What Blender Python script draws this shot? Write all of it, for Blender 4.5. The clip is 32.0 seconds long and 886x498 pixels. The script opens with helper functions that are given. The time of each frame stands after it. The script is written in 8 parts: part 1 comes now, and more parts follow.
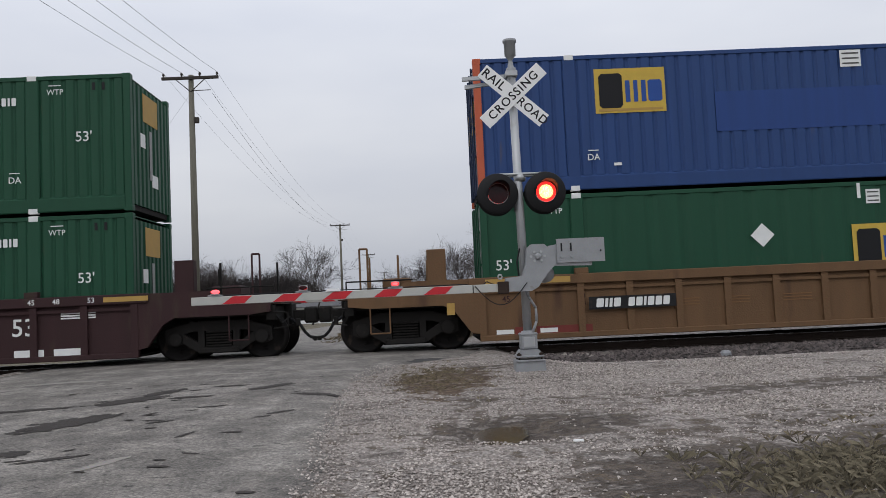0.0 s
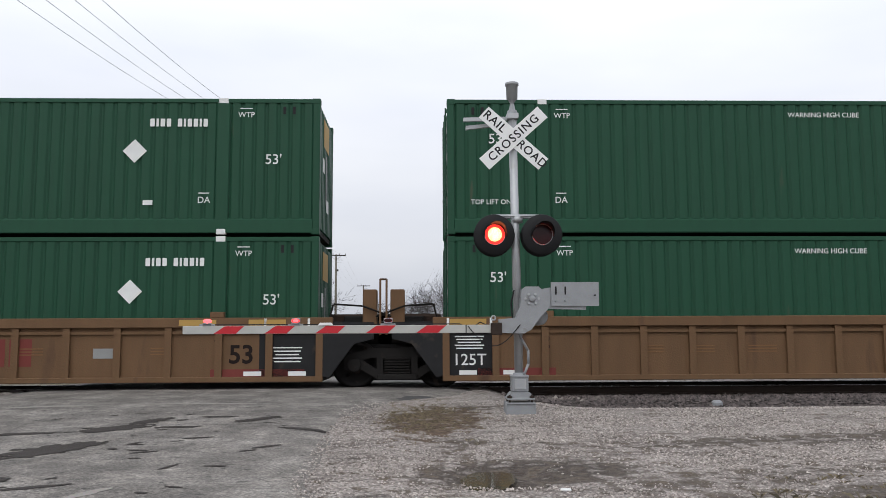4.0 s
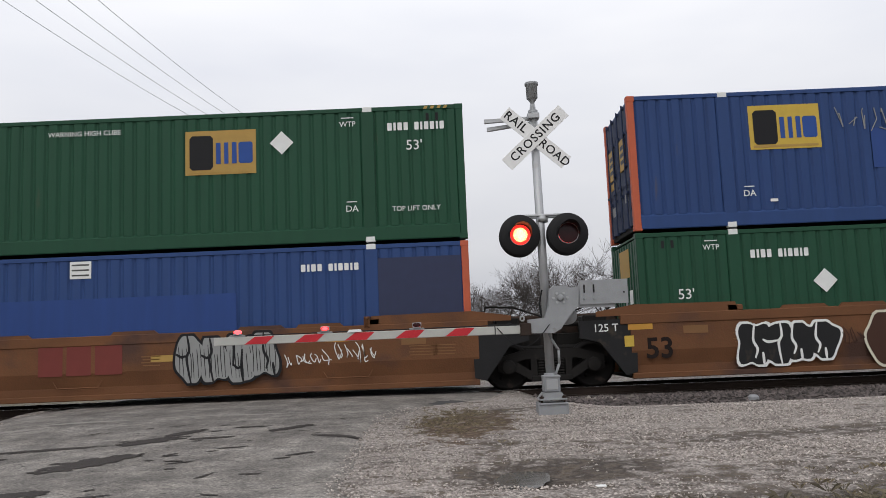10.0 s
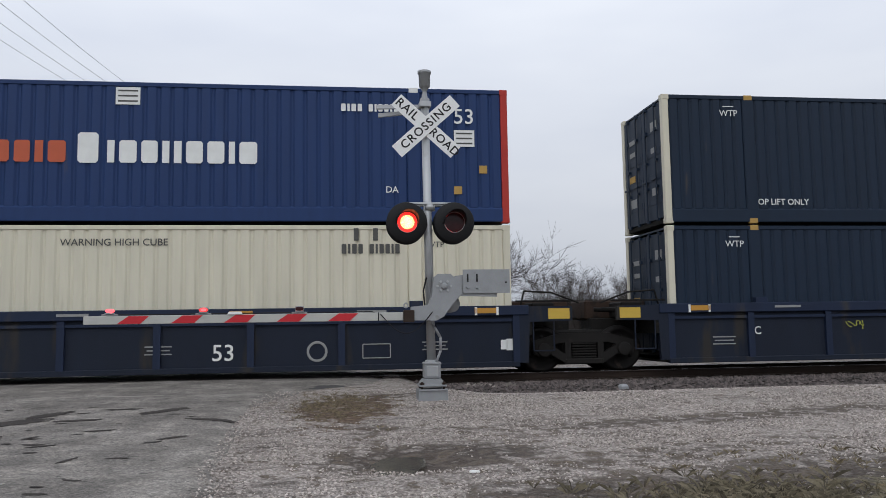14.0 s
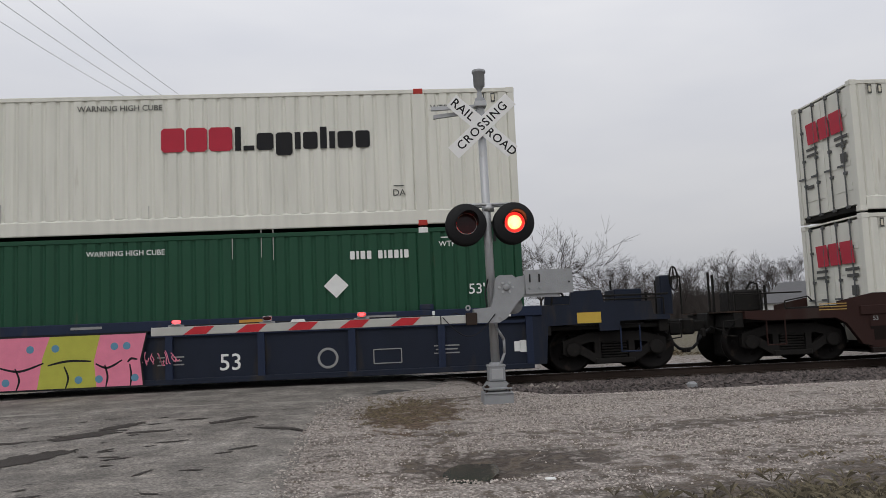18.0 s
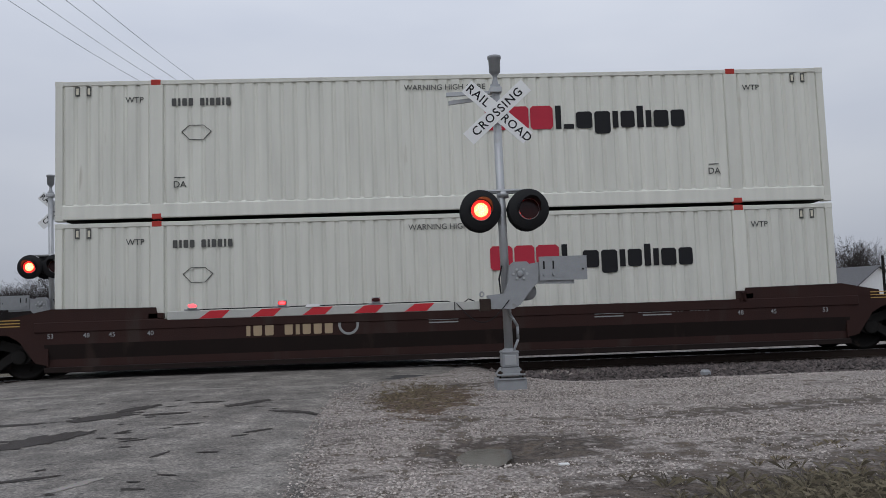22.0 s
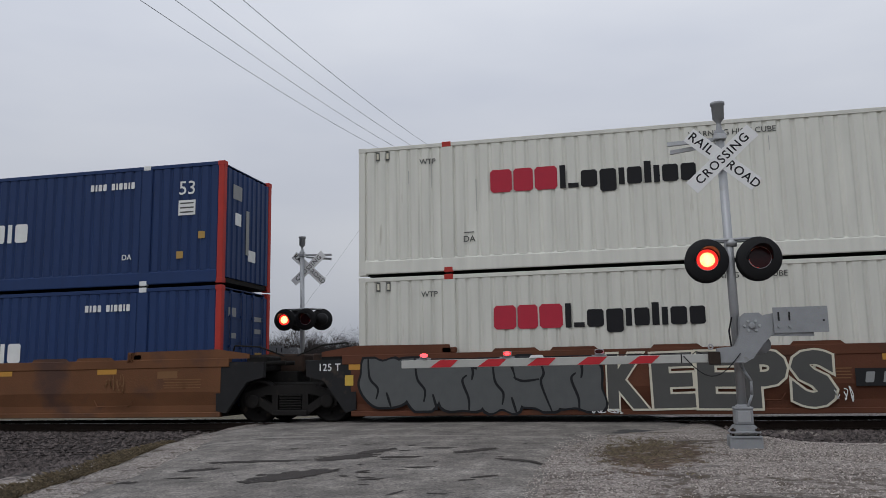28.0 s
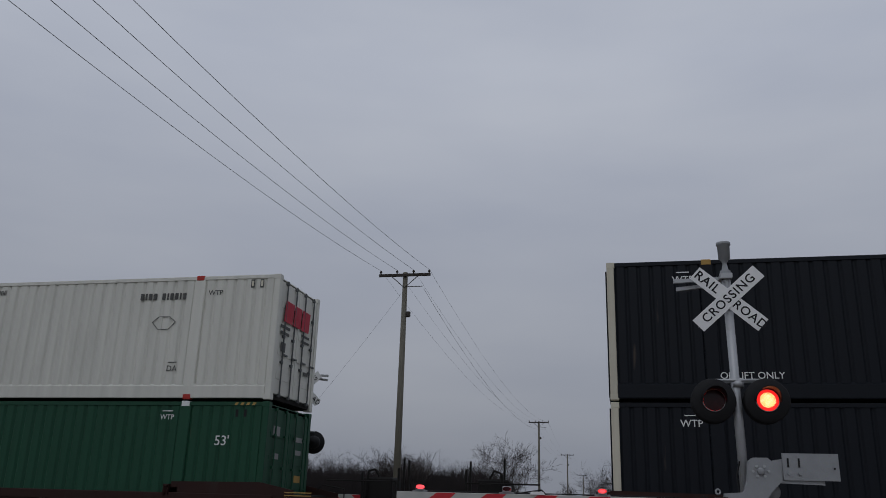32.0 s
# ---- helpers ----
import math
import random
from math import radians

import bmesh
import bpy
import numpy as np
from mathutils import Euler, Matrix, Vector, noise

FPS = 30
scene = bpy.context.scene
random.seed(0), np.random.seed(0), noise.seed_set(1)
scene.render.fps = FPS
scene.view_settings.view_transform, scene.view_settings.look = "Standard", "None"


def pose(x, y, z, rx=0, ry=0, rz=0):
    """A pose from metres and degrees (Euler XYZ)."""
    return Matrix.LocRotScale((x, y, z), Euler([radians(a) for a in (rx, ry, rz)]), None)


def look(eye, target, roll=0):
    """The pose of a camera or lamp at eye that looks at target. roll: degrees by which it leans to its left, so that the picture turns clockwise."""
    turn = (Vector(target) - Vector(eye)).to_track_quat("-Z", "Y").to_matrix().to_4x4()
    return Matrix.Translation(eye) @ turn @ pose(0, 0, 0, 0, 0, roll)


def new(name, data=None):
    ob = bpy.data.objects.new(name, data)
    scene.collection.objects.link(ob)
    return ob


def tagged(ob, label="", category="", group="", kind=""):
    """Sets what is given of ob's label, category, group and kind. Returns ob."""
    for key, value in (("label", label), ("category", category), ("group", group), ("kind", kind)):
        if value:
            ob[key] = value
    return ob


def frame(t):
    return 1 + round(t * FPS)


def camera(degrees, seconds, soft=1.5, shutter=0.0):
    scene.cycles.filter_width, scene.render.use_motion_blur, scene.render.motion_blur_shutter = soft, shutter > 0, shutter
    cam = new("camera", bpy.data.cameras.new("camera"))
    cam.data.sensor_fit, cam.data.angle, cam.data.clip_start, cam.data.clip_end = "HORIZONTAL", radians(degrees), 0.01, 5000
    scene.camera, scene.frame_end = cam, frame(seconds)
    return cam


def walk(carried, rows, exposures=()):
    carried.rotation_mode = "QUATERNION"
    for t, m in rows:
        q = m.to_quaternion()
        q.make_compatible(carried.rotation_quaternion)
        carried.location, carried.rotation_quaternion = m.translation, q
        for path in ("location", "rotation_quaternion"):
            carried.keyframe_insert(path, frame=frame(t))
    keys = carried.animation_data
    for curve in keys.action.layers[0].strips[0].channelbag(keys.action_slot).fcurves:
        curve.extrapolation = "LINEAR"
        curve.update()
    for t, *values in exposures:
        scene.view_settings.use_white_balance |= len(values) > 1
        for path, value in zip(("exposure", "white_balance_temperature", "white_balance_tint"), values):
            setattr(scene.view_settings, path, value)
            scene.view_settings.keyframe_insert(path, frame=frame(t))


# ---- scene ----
L = 16.154            # container length
NEAR = 16.904         # near face of the containers
TRACK = NEAR + 1.30   # track centre line
cam = camera(56.95, 32.0, soft=0.75)
PATH = [
    (0.0, 0.012, -0.005, 0.993, 93.75, 2.63, -1.14),
    (0.5, 0.008, -0.018, 0.984, 93.61, 1.85, 0.37),
    (1.0, 0.045, 0.025, 1.036, 94.08, 1.25, 1.22),
    (1.5, 0.052, -0.053, 1.042, 97.40, -1.90, 1.73),
    (2.0, 0.065, -0.060, 1.046, 97.34, -1.09, 0.58),
    (2.5, 0.059, -0.036, 1.058, 96.32, -1.19, 0.57),
    (3.0, 0.051, -0.018, 1.061, 96.41, -0.75, 0.44),
    (3.5, 0.039, -0.023, 1.059, 96.36, 0.10, -1.49),
    (5.5, -0.061, 0.010, 1.066, 95.33, 0.91, -1.16),
    (6.0, -0.085, 0.016, 1.050, 96.46, 0.26, 0.96),
    (6.5, -0.035, -0.008, 1.024, 96.52, -0.83, 1.08),
    (7.0, 0.017, -0.026, 1.019, 96.45, -0.29, 0.36),
    (7.5, 0.048, -0.023, 1.012, 96.12, -0.20, -0.45),
    (8.0, 0.057, -0.015, 1.004, 96.70, 0.46, -0.13),
    (8.5, 0.041, -0.003, 0.997, 96.73, 1.53, 0.88),
    (9.0, 0.045, 0.010, 0.994, 97.04, 1.64, 1.15),
    (9.5, 0.051, 0.005, 0.987, 96.82, 2.24, 0.51),
    (10.0, 0.048, 0.002, 0.989, 96.72, 2.31, 0.55),
    (10.5, 0.050, 0.031, 1.008, 96.47, 3.01, 0.24),
    (11.0, 0.033, 0.013, 1.001, 96.76, 1.08, 1.68),
    (11.5, 0.044, -0.006, 1.000, 95.87, 1.38, 1.46),
    (12.0, 0.044, -0.007, 0.994, 95.67, 2.17, 1.39),
    (12.5, 0.060, 0.047, 1.020, 96.33, 2.37, 1.30),
    (13.0, 0.072, -0.017, 0.979, 97.40, 3.05, -0.04),
    (13.5, 0.066, -0.033, 1.000, 95.68, 1.49, -4.05),
    (14.0, 0.077, -0.022, 1.003, 95.46, 0.89, -7.47),
    (14.5, 0.082, -0.033, 1.003, 95.76, 4.37, -6.84),
    (16.5, 0.016, 0.003, 1.018, 94.08, 1.26, -2.64),
    (17.0, 0.017, 0.025, 1.031, 93.46, 2.26, -3.27),
    (17.5, 0.020, 0.057, 1.040, 94.88, 1.81, -3.56),
    (18.0, -0.041, 0.121, 1.061, 95.50, 2.41, -3.71),
    (18.5, -0.097, 0.194, 1.077, 96.33, 4.27, 0.80),
    (19.0, -0.096, 0.270, 1.073, 93.92, 4.93, 2.56),
    (19.5, -0.116, 0.184, 1.060, 92.23, 4.57, 9.75),
    (20.0, -0.105, 0.200, 1.064, 93.04, 2.41, 8.17),
    (20.5, -0.119, 0.190, 1.059, 93.53, 1.77, 5.57),
    (21.0, -0.130, 0.153, 1.046, 93.97, 2.41, 3.04),
    (21.5, -0.129, 0.175, 1.064, 94.76, 3.17, 2.21),
    (22.0, -0.065, 0.102, 1.057, 94.57, 1.96, -2.85),
    (22.5, -0.021, 0.071, 1.065, 93.42, 2.57, -5.31),
    (23.0, -0.008, 0.055, 1.080, 94.27, 1.87, -10.34),
    (23.5, -0.037, 0.084, 1.073, 94.86, 1.79, -10.06),
    (24.0, -0.084, 0.072, 1.060, 95.02, 2.91, -9.02),
    (24.5, -0.053, 0.068, 1.046, 96.86, 2.74, -4.22),
    (26.5, -0.003, -0.106, 0.977, 98.08, 1.70, 11.21),
    (27.0, 0.004, -0.090, 0.994, 97.67, 2.41, 10.97),
    (27.5, 0.020, -0.112, 1.001, 97.93, 2.08, 11.98),
    (28.0, 0.033, -0.139, 1.004, 98.76, 0.99, 13.00),
    (28.5, 0.014, -0.145, 0.977, 99.53, 1.24, 11.30),
    (29.0, 0.025, -0.106, 0.980, 100.90, 1.79, 11.51),
    (29.5, 0.045, -0.119, 0.967, 100.61, 1.29, 6.83),
    (30.0, 0.062, -0.087, 0.993, 101.71, -0.39, 7.09),
    (30.5, 0.066, -0.102, 0.994, 104.43, -2.64, 9.40),
    (31.0, 0.032, -0.118, 1.001, 105.84, -2.15, 11.05),
    (31.5, -0.013, -0.125, 1.009, 107.08, -2.60, 11.87),
    (32.0, -0.099, -0.120, 1.030, 107.51, -1.63, 12.18),
]
# travel of the train in metres, second by second
TRAVEL = [(0, -0.02), (1, 9.87), (2, 19.43), (3, 29.27), (4, 38.81), (5, 48.53), (6, 58.36), (7, 67.98), (8, 77.94), (9, 87.98), (10, 98.06), (11, 108.06), (12, 117.97), (13, 127.99), (14, 138.14), (15, 148.19), (16, 158.25), (17, 168.10), (18, 178.39), (19, 188.49), (20, 198.66), (21, 208.93), (22, 219.20), (23, 229.12), (24, 239.43), (25, 249.82), (26, 260.13), (27, 270.84), (28, 280.79), (29, 291.19), (30, 301.73), (31, 312.18), (32, 322.61)]
# left container end of each unit at the start
UNIT_X = [-22.15, 1.18, 20.59, 39.42, 62.90, 82.40, 101.89, 125.75, 145.40, 164.99, 188.54, 212.17, 235.71, 255.56, 275.02, 298.69, 322.25]
EXPOSURES = [(0.0, 0.00, 6500, 10), (0.5, 0.35, 6500, 10), (1.0, 0.78, 6350, 9), (2.0, -0.03, 6150, 3), (3.0, 0.36, 6350, 8), (5.5, 0.25, 6700, 10), (6.0, -0.18, 6400, 10),
             (7.0, -0.02, 6450, 9), (8.0, 0.22, 6600, 8), (9.0, 0.2, 6650, 10), (10.0, 0.20, 6800, 10), (11.0, 0.15, 6600, 10), (12.0, 0.22, 6550, 10),
             (13.0, -0.45, 6350, 10), (14.0, 0.08, 6400, 9), (17.0, 0.15, 6750, 10), (18.0, -0.08, 6800, 10), (19.0, -0.31, 6650, 10), (20.0, -0.08, 6500, 10),
             (21.0, -0.30, 6400, 10), (22.0, -0.25, 6250, 10), (23.0, -0.30, 6450, 10), (24.0, -0.26, 6350, 10), (27.0, 0.08, 6400, 10), (28.0, -0.32, 6400, 10),
             (29.0, -0.44, 6350, 10), (30.0, -0.55, 6400, 10), (31.0, -0.68, 6300, 10), (32.0, -1.05, 6150, 11)]
walk(cam, [(t, pose(x, y, z, rx, ry, rz)) for t, x, y, z, rx, ry, rz in PATH], EXPOSURES)

# ---- sky and light ----
SUN_UP, SUN_TURN = 50.0, 200.0
world = bpy.data.worlds.new("overcast_sky")
scene.world = world
world.use_nodes = True
wn, wl = world.node_tree.nodes, world.node_tree.links
wn.clear()
sky = wn.new("ShaderNodeTexSky")
sky.sky_type, sky.sun_disc = "NISHITA", False
sky.sun_elevation, sky.sun_rotation = radians(SUN_UP), radians(SUN_TURN)
sky.air_density, sky.dust_density = 1.0, 4.0
grey = wn.new("ShaderNodeHueSaturation")
grey.inputs["Saturation"].default_value = 0.12
cloud_at = wn.new("ShaderNodeTexCoord")
cloud_map = wn.new("ShaderNodeMapping")
cloud_map.inputs["Scale"].default_value = (1.2, 1.2, 4.0)
cloud = wn.new("ShaderNodeTexNoise")
cloud.inputs["Scale"].default_value, cloud.inputs["Detail"].default_value = 1.6, 4.0
cloud_ramp = wn.new("ShaderNodeValToRGB")
cloud_ramp.color_ramp.elements[0].position, cloud_ramp.color_ramp.elements[1].position = 0.3, 0.75
cloud_ramp.color_ramp.elements[0].color = (7.3, 7.75, 8.9, 1)
cloud_ramp.color_ramp.elements[1].color = (9.3, 9.6, 10.3, 1)
# an overcast sky grows brighter from the horizon to the zenith
height = wn.new("ShaderNodeSeparateXYZ")
rise = wn.new("ShaderNodeMapRange")
rise.inputs["From Max"].default_value = 0.5
rise.inputs["To Min"].default_value, rise.inputs["To Max"].default_value = 0.76, 1.44
lifted = wn.new("ShaderNodeMixRGB")
lifted.blend_type = "MULTIPLY"
lifted.inputs["Fac"].default_value = 1.0
deck = wn.new("ShaderNodeMixRGB")
deck.inputs["Fac"].default_value = 0.8
sky_out = wn.new("ShaderNodeBackground")
sky_out.inputs["Strength"].default_value = 0.085
sky_end = wn.new("ShaderNodeOutputWorld")
wl.new(sky.outputs["Color"], grey.inputs["Color"])
wl.new(cloud_at.outputs["Generated"], cloud_map.inputs["Vector"])
wl.new(cloud_map.outputs["Vector"], cloud.inputs["Vector"])
wl.new(cloud.outputs["Fac"], cloud_ramp.inputs["Fac"])
wl.new(grey.outputs["Color"], deck.inputs["Color1"])
wl.new(cloud_ramp.outputs["Color"], deck.inputs["Color2"])
wl.new(cloud_at.outputs["Generated"], height.inputs["Vector"])
wl.new(height.outputs["Z"], rise.inputs["Value"])
wl.new(deck.outputs["Color"], lifted.inputs["Color1"])
wl.new(rise.outputs["Result"], lifted.inputs["Color2"])
wl.new(lifted.outputs["Color"], sky_out.inputs["Color"])
wl.new(sky_out.outputs["Background"], sky_end.inputs["Surface"])
sun = new("sun", bpy.data.lights.new("sun", "SUN"))
sun.data.energy, sun.data.angle, sun.data.color = 0.32, radians(40), (1.0, 0.98, 0.95)
sun.matrix_world = look((-8, -22, 30), (0, 12, 0))


# ---- materials ----
def material(name, base, rough=0.6, metal=0.0, vary=0.25, scale=3.0, grain=40.0, bump=0.15, stain=None, stain_at=0.6,
             stretch=(1, 1, 1), emit=None, power=0.0, by_object=0.0, fine=0.12, gloss=0.22):
    """A worn surface: broad blotches, fine grain, optional stains of another colour, and fine relief."""
    m = bpy.data.materials.new(name)
    m.use_nodes = True
    n, l = m.node_tree.nodes, m.node_tree.links
    bsdf = n["Principled BSDF"]
    at = n.new("ShaderNodeTexCoord")
    mp = n.new("ShaderNodeMapping")
    mp.inputs["Scale"].default_value = stretch
    l.new(at.outputs["Object"], mp.inputs["Vector"])
    broad = n.new("ShaderNodeTexNoise")
    broad.inputs["Scale"].default_value, broad.inputs["Detail"].default_value = scale, 6.0
    l.new(mp.outputs["Vector"], broad.inputs["Vector"])
    small = n.new("ShaderNodeTexNoise")
    small.inputs["Scale"].default_value, small.inputs["Detail"].default_value = grain, 3.0
    l.new(at.outputs["Object"], small.inputs["Vector"])
    mix = n.new("ShaderNodeMixRGB")
    dark = [c * (1 - vary) for c in base]
    light = [min(1.0, c * (1 + vary * 0.8)) for c in base]
    mix.inputs["Color1"].default_value, mix.inputs["Color2"].default_value = (*dark, 1), (*light, 1)
    l.new(broad.outputs["Fac"], mix.inputs["Fac"])
    tone = n.new("ShaderNodeMixRGB")
    tone.blend_type = "OVERLAY"
    tone.inputs["Fac"].default_value = fine
    l.new(mix.outputs["Color"], tone.inputs["Color1"])
    l.new(small.outputs["Color"], tone.inputs["Color2"])
    desat = n.new("ShaderNodeHueSaturation")
    desat.inputs["Saturation"].default_value = 0.97
    l.new(tone.outputs["Color"], desat.inputs["Color"])
    col = desat.outputs["Color"]
    if by_object:
        info = n.new("ShaderNodeObjectInfo")
        rng = n.new("ShaderNodeMapRange")
        rng.inputs["To Min"].default_value, rng.inputs["To Max"].default_value = 1 - by_object, 1 + by_object
        l.new(info.outputs["Random"], rng.inputs["Value"])
        l.new(rng.outputs["Result"], desat.inputs["Value"])
    if stain:
        where = n.new("ShaderNodeTexNoise")
        where.inputs["Scale"].default_value, where.inputs["Detail"].default_value = scale * 0.7, 8.0
        l.new(mp.outputs["Vector"], where.inputs["Vector"])
        ramp = n.new("ShaderNodeValToRGB")
        ramp.color_ramp.elements[0].position, ramp.color_ramp.elements[1].position = stain_at, min(0.99, stain_at + 0.12)
        l.new(where.outputs["Fac"], ramp.inputs["Fac"])
        over = n.new("ShaderNodeMixRGB")
        over.inputs["Color2"].default_value = (*stain, 1)
        l.new(ramp.outputs["Color"], over.inputs["Fac"])
        l.new(col, over.inputs["Color1"])
        col = over.outputs["Color"]
    l.new(col, bsdf.inputs["Base Color"])
    rr = n.new("ShaderNodeMapRange")
    rr.inputs["To Min"].default_value, rr.inputs["To Max"].default_value = max(0.02, rough - 0.1), min(1.0, rough + 0.12)
    l.new(broad.outputs["Fac"], rr.inputs["Value"])
    l.new(rr.outputs["Result"], bsdf.inputs["Roughness"])
    bsdf.inputs["Metallic"].default_value = metal
    bsdf.inputs["Specular IOR Level"].default_value = gloss
    if bump:
        b = n.new("ShaderNodeBump")
        b.inputs["Strength"].default_value, b.inputs["Distance"].default_value = bump, 0.02
        l.new(small.outputs["Fac"], b.inputs["Height"])
        l.new(b.outputs["Normal"], bsdf.inputs["Normal"])
    if emit:
        bsdf.inputs["Emission Color"].default_value, bsdf.inputs["Emission Strength"].default_value = (*emit, 1), power
    return m


M = {}
PAINT = {
    "green": (0.0125, 0.066, 0.035), "fresh_green": (0.0034, 0.1275, 0.034), "blue": (0.021, 0.056, 0.175), "bright_blue": (0.019, 0.056, 0.21),
    "navy": (0.013, 0.036, 0.118), "ink": (0.010, 0.021, 0.042), "pitch": (0.0045, 0.0065, 0.0105), "white": (0.679, 0.674, 0.605), "cream": (0.62, 0.585, 0.465),
    "yellow": (0.558, 0.378, 0.054), "ochre": (0.425, 0.2635, 0.068), "orange": (0.48, 0.10, 0.045), "post_red": (0.42, 0.03, 0.02), "red": (0.44, 0.016, 0.04), "black": (0.012, 0.012, 0.014),
    "letter_white": (0.75, 0.76, 0.74), "letter_blue": (0.02, 0.07, 0.28), "sky_blue": (0.012, 0.15, 0.34), "letter_grey": (0.085, 0.085, 0.08),
    "pink": (0.72, 0.20, 0.30), "lime": (0.42, 0.42, 0.06), "silver": (0.27, 0.275, 0.27), "sage": (0.050, 0.078, 0.061), "faded": (0.20, 0.10, 0.04),
    "amber": (0.50, 0.25, 0.035), "smoke": (0.10, 0.105, 0.105), "rust_fill": (0.060, 0.026, 0.017), "arm_white": (0.44, 0.44, 0.41), "dot_blue": (0.10, 0.25, 0.36),
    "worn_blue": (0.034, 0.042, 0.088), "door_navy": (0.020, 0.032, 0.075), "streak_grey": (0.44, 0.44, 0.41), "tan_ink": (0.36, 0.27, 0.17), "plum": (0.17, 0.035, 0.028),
}
for key, c in PAINT.items():
    big = key in ("green", "blue", "navy", "ink", "pitch", "white", "cream", "fresh_green", "bright_blue")
    dirt = (0.10, 0.075, 0.05) if key not in ("white", "cream") else (0.32, 0.28, 0.20)
    M[key] = material(key + "_paint", c, rough=0.5 if big else 0.6, vary=0.22 if big else 0.15, scale=1.3 if big else 5.0, grain=60, bump=0.05,
                      stain=dirt if big else None, stain_at=0.7, stretch=(3.5, 1, 0.35) if big else (1, 1, 1), by_object=0.06 if big else 0.0)
M["tan_steel"] = material("tan_car_paint", (0.1452, 0.08096, 0.0396), rough=0.7, vary=0.3, scale=1.5, grain=30, bump=0.2, stain=(0.09, 0.05, 0.03), stain_at=0.6, stretch=(2, 1, 0.5))
M["orange_steel"] = material("rust_orange_car_paint", (0.152, 0.064, 0.027), rough=0.75, vary=0.45, scale=1.0, grain=30, bump=0.2, stain=(0.080, 0.043, 0.032), stain_at=0.53, stretch=(1.0, 1, 1.3))
M["russet_steel"] = material("russet_car_paint", (0.112, 0.040, 0.020), rough=0.75, vary=0.42, scale=1.1, grain=30, bump=0.2, stain=(0.062, 0.034, 0.022), stain_at=0.55, stretch=(1.0, 1, 1.3))
M["maroon_steel"] = material("maroon_car_paint", (0.0408, 0.0187, 0.01955), rough=0.7, vary=0.3, scale=1.5, bump=0.2, stain=(0.05, 0.035, 0.025), stain_at=0.55, stretch=(2, 1, 0.5))
M["navy_steel"] = material("navy_car_paint", (0.013, 0.022, 0.050), rough=0.6, vary=0.3, scale=1.5, bump=0.15, stain=(0.045, 0.042, 0.04), stain_at=0.58, stretch=(2, 1, 0.5))
M["brown_steel"] = material("brown_car_paint", (0.030, 0.0115, 0.009), rough=0.7, vary=0.3, scale=1.4, bump=0.2, stain=(0.035, 0.022, 0.018), stain_at=0.55, stretch=(2, 1, 0.6))
M["navy_grime"] = material("grimy_navy_panel", (0.013, 0.018, 0.032), rough=0.75, vary=0.35, scale=1.5, bump=0.15, stain=(0.03, 0.028, 0.026), stain_at=0.56, stretch=(2, 1, 0.5))
# lower sides of the brown cars: shade of the inward slope painted in, with grime
M["dark_brown"] = material("shaded_grimy_skirt", (0.016, 0.010, 0.0085), rough=0.85, vary=0.35, scale=1.5, bump=0.15, stain=(0.03, 0.02, 0.016), stain_at=0.6, stretch=(2, 1, 0.5))
M["rust_dark"] = material("dark_rusty_plate", (0.070, 0.036, 0.024), rough=0.8, vary=0.4, scale=2.5, grain=40, bump=0.25, stain=(0.035, 0.024, 0.019), stain_at=0.52)
M["end_rust"] = material("rusty_end_gear", (0.042, 0.026, 0.019), rough=0.85, vary=0.45, scale=5, grain=50, bump=0.3, stain=(0.018, 0.014, 0.012), stain_at=0.52)
M["grime"] = material("black_running_gear", (0.012, 0.011, 0.010), rough=0.8, vary=0.5, scale=8, grain=60, bump=0.4, stain=(0.03, 0.024, 0.018), stain_at=0.62)
M["frame_steel"] = material("cast_side_frame", (0.014, 0.0125, 0.0115), rough=0.75, vary=0.4, scale=7, grain=60, bump=0.3, stain=(0.034, 0.027, 0.022), stain_at=0.64)
M["wheel_steel"] = material("wheel_steel", (0.012, 0.0105, 0.010), rough=0.6, metal=0.4, vary=0.4, scale=6, bump=0.2, stain=(0.04, 0.03, 0.024), stain_at=0.6)
M["dark_panel"] = material("black_panel", (0.018, 0.018, 0.019), rough=0.7, vary=0.4, scale=4, bump=0.1, stain=(0.05, 0.04, 0.03), stain_at=0.62)
M["rail_steel"] = material("rail_steel", (0.045, 0.032, 0.026), rough=0.55, metal=0.6, vary=0.3, scale=5, bump=0.2)
M["rail_top"] = material("polished_rail", (0.45, 0.45, 0.46), rough=0.25, metal=1.0, vary=0.1, scale=5, bump=0.05)
M["tie_wood"] = material("creosoted_timber", (0.05, 0.038, 0.03), rough=0.9, vary=0.4, scale=6, grain=50, bump=0.5, stretch=(1, 0.2, 1))
M["aluminium"] = material("aluminium_mast", (0.408, 0.4165, 0.425), rough=0.42, metal=0.55, vary=0.12, scale=6, grain=70, bump=0.08, stain=(0.36, 0.36, 0.35), stain_at=0.6)
M["grey_cast"] = material("grey_casting", (0.297, 0.306, 0.315), rough=0.5, metal=0.3, vary=0.18, scale=8, grain=60, bump=0.15, stain=(0.2, 0.19, 0.18), stain_at=0.65)
M["sign_white"] = material("reflective_white", (0.78, 0.78, 0.77), rough=0.4, vary=0.06, scale=6, bump=0.0)
M["sign_red"] = material("reflective_red", (0.50, 0.015, 0.025), rough=0.4, vary=0.12, scale=6, bump=0.0)
M["sign_black"] = material("sign_black", (0.012, 0.012, 0.014), rough=0.5, vary=0.1, scale=6, bump=0.0)
M["hood_black"] = material("lamp_hood_black", (0.010, 0.010, 0.011), rough=0.55, vary=0.3, scale=9, bump=0.1)
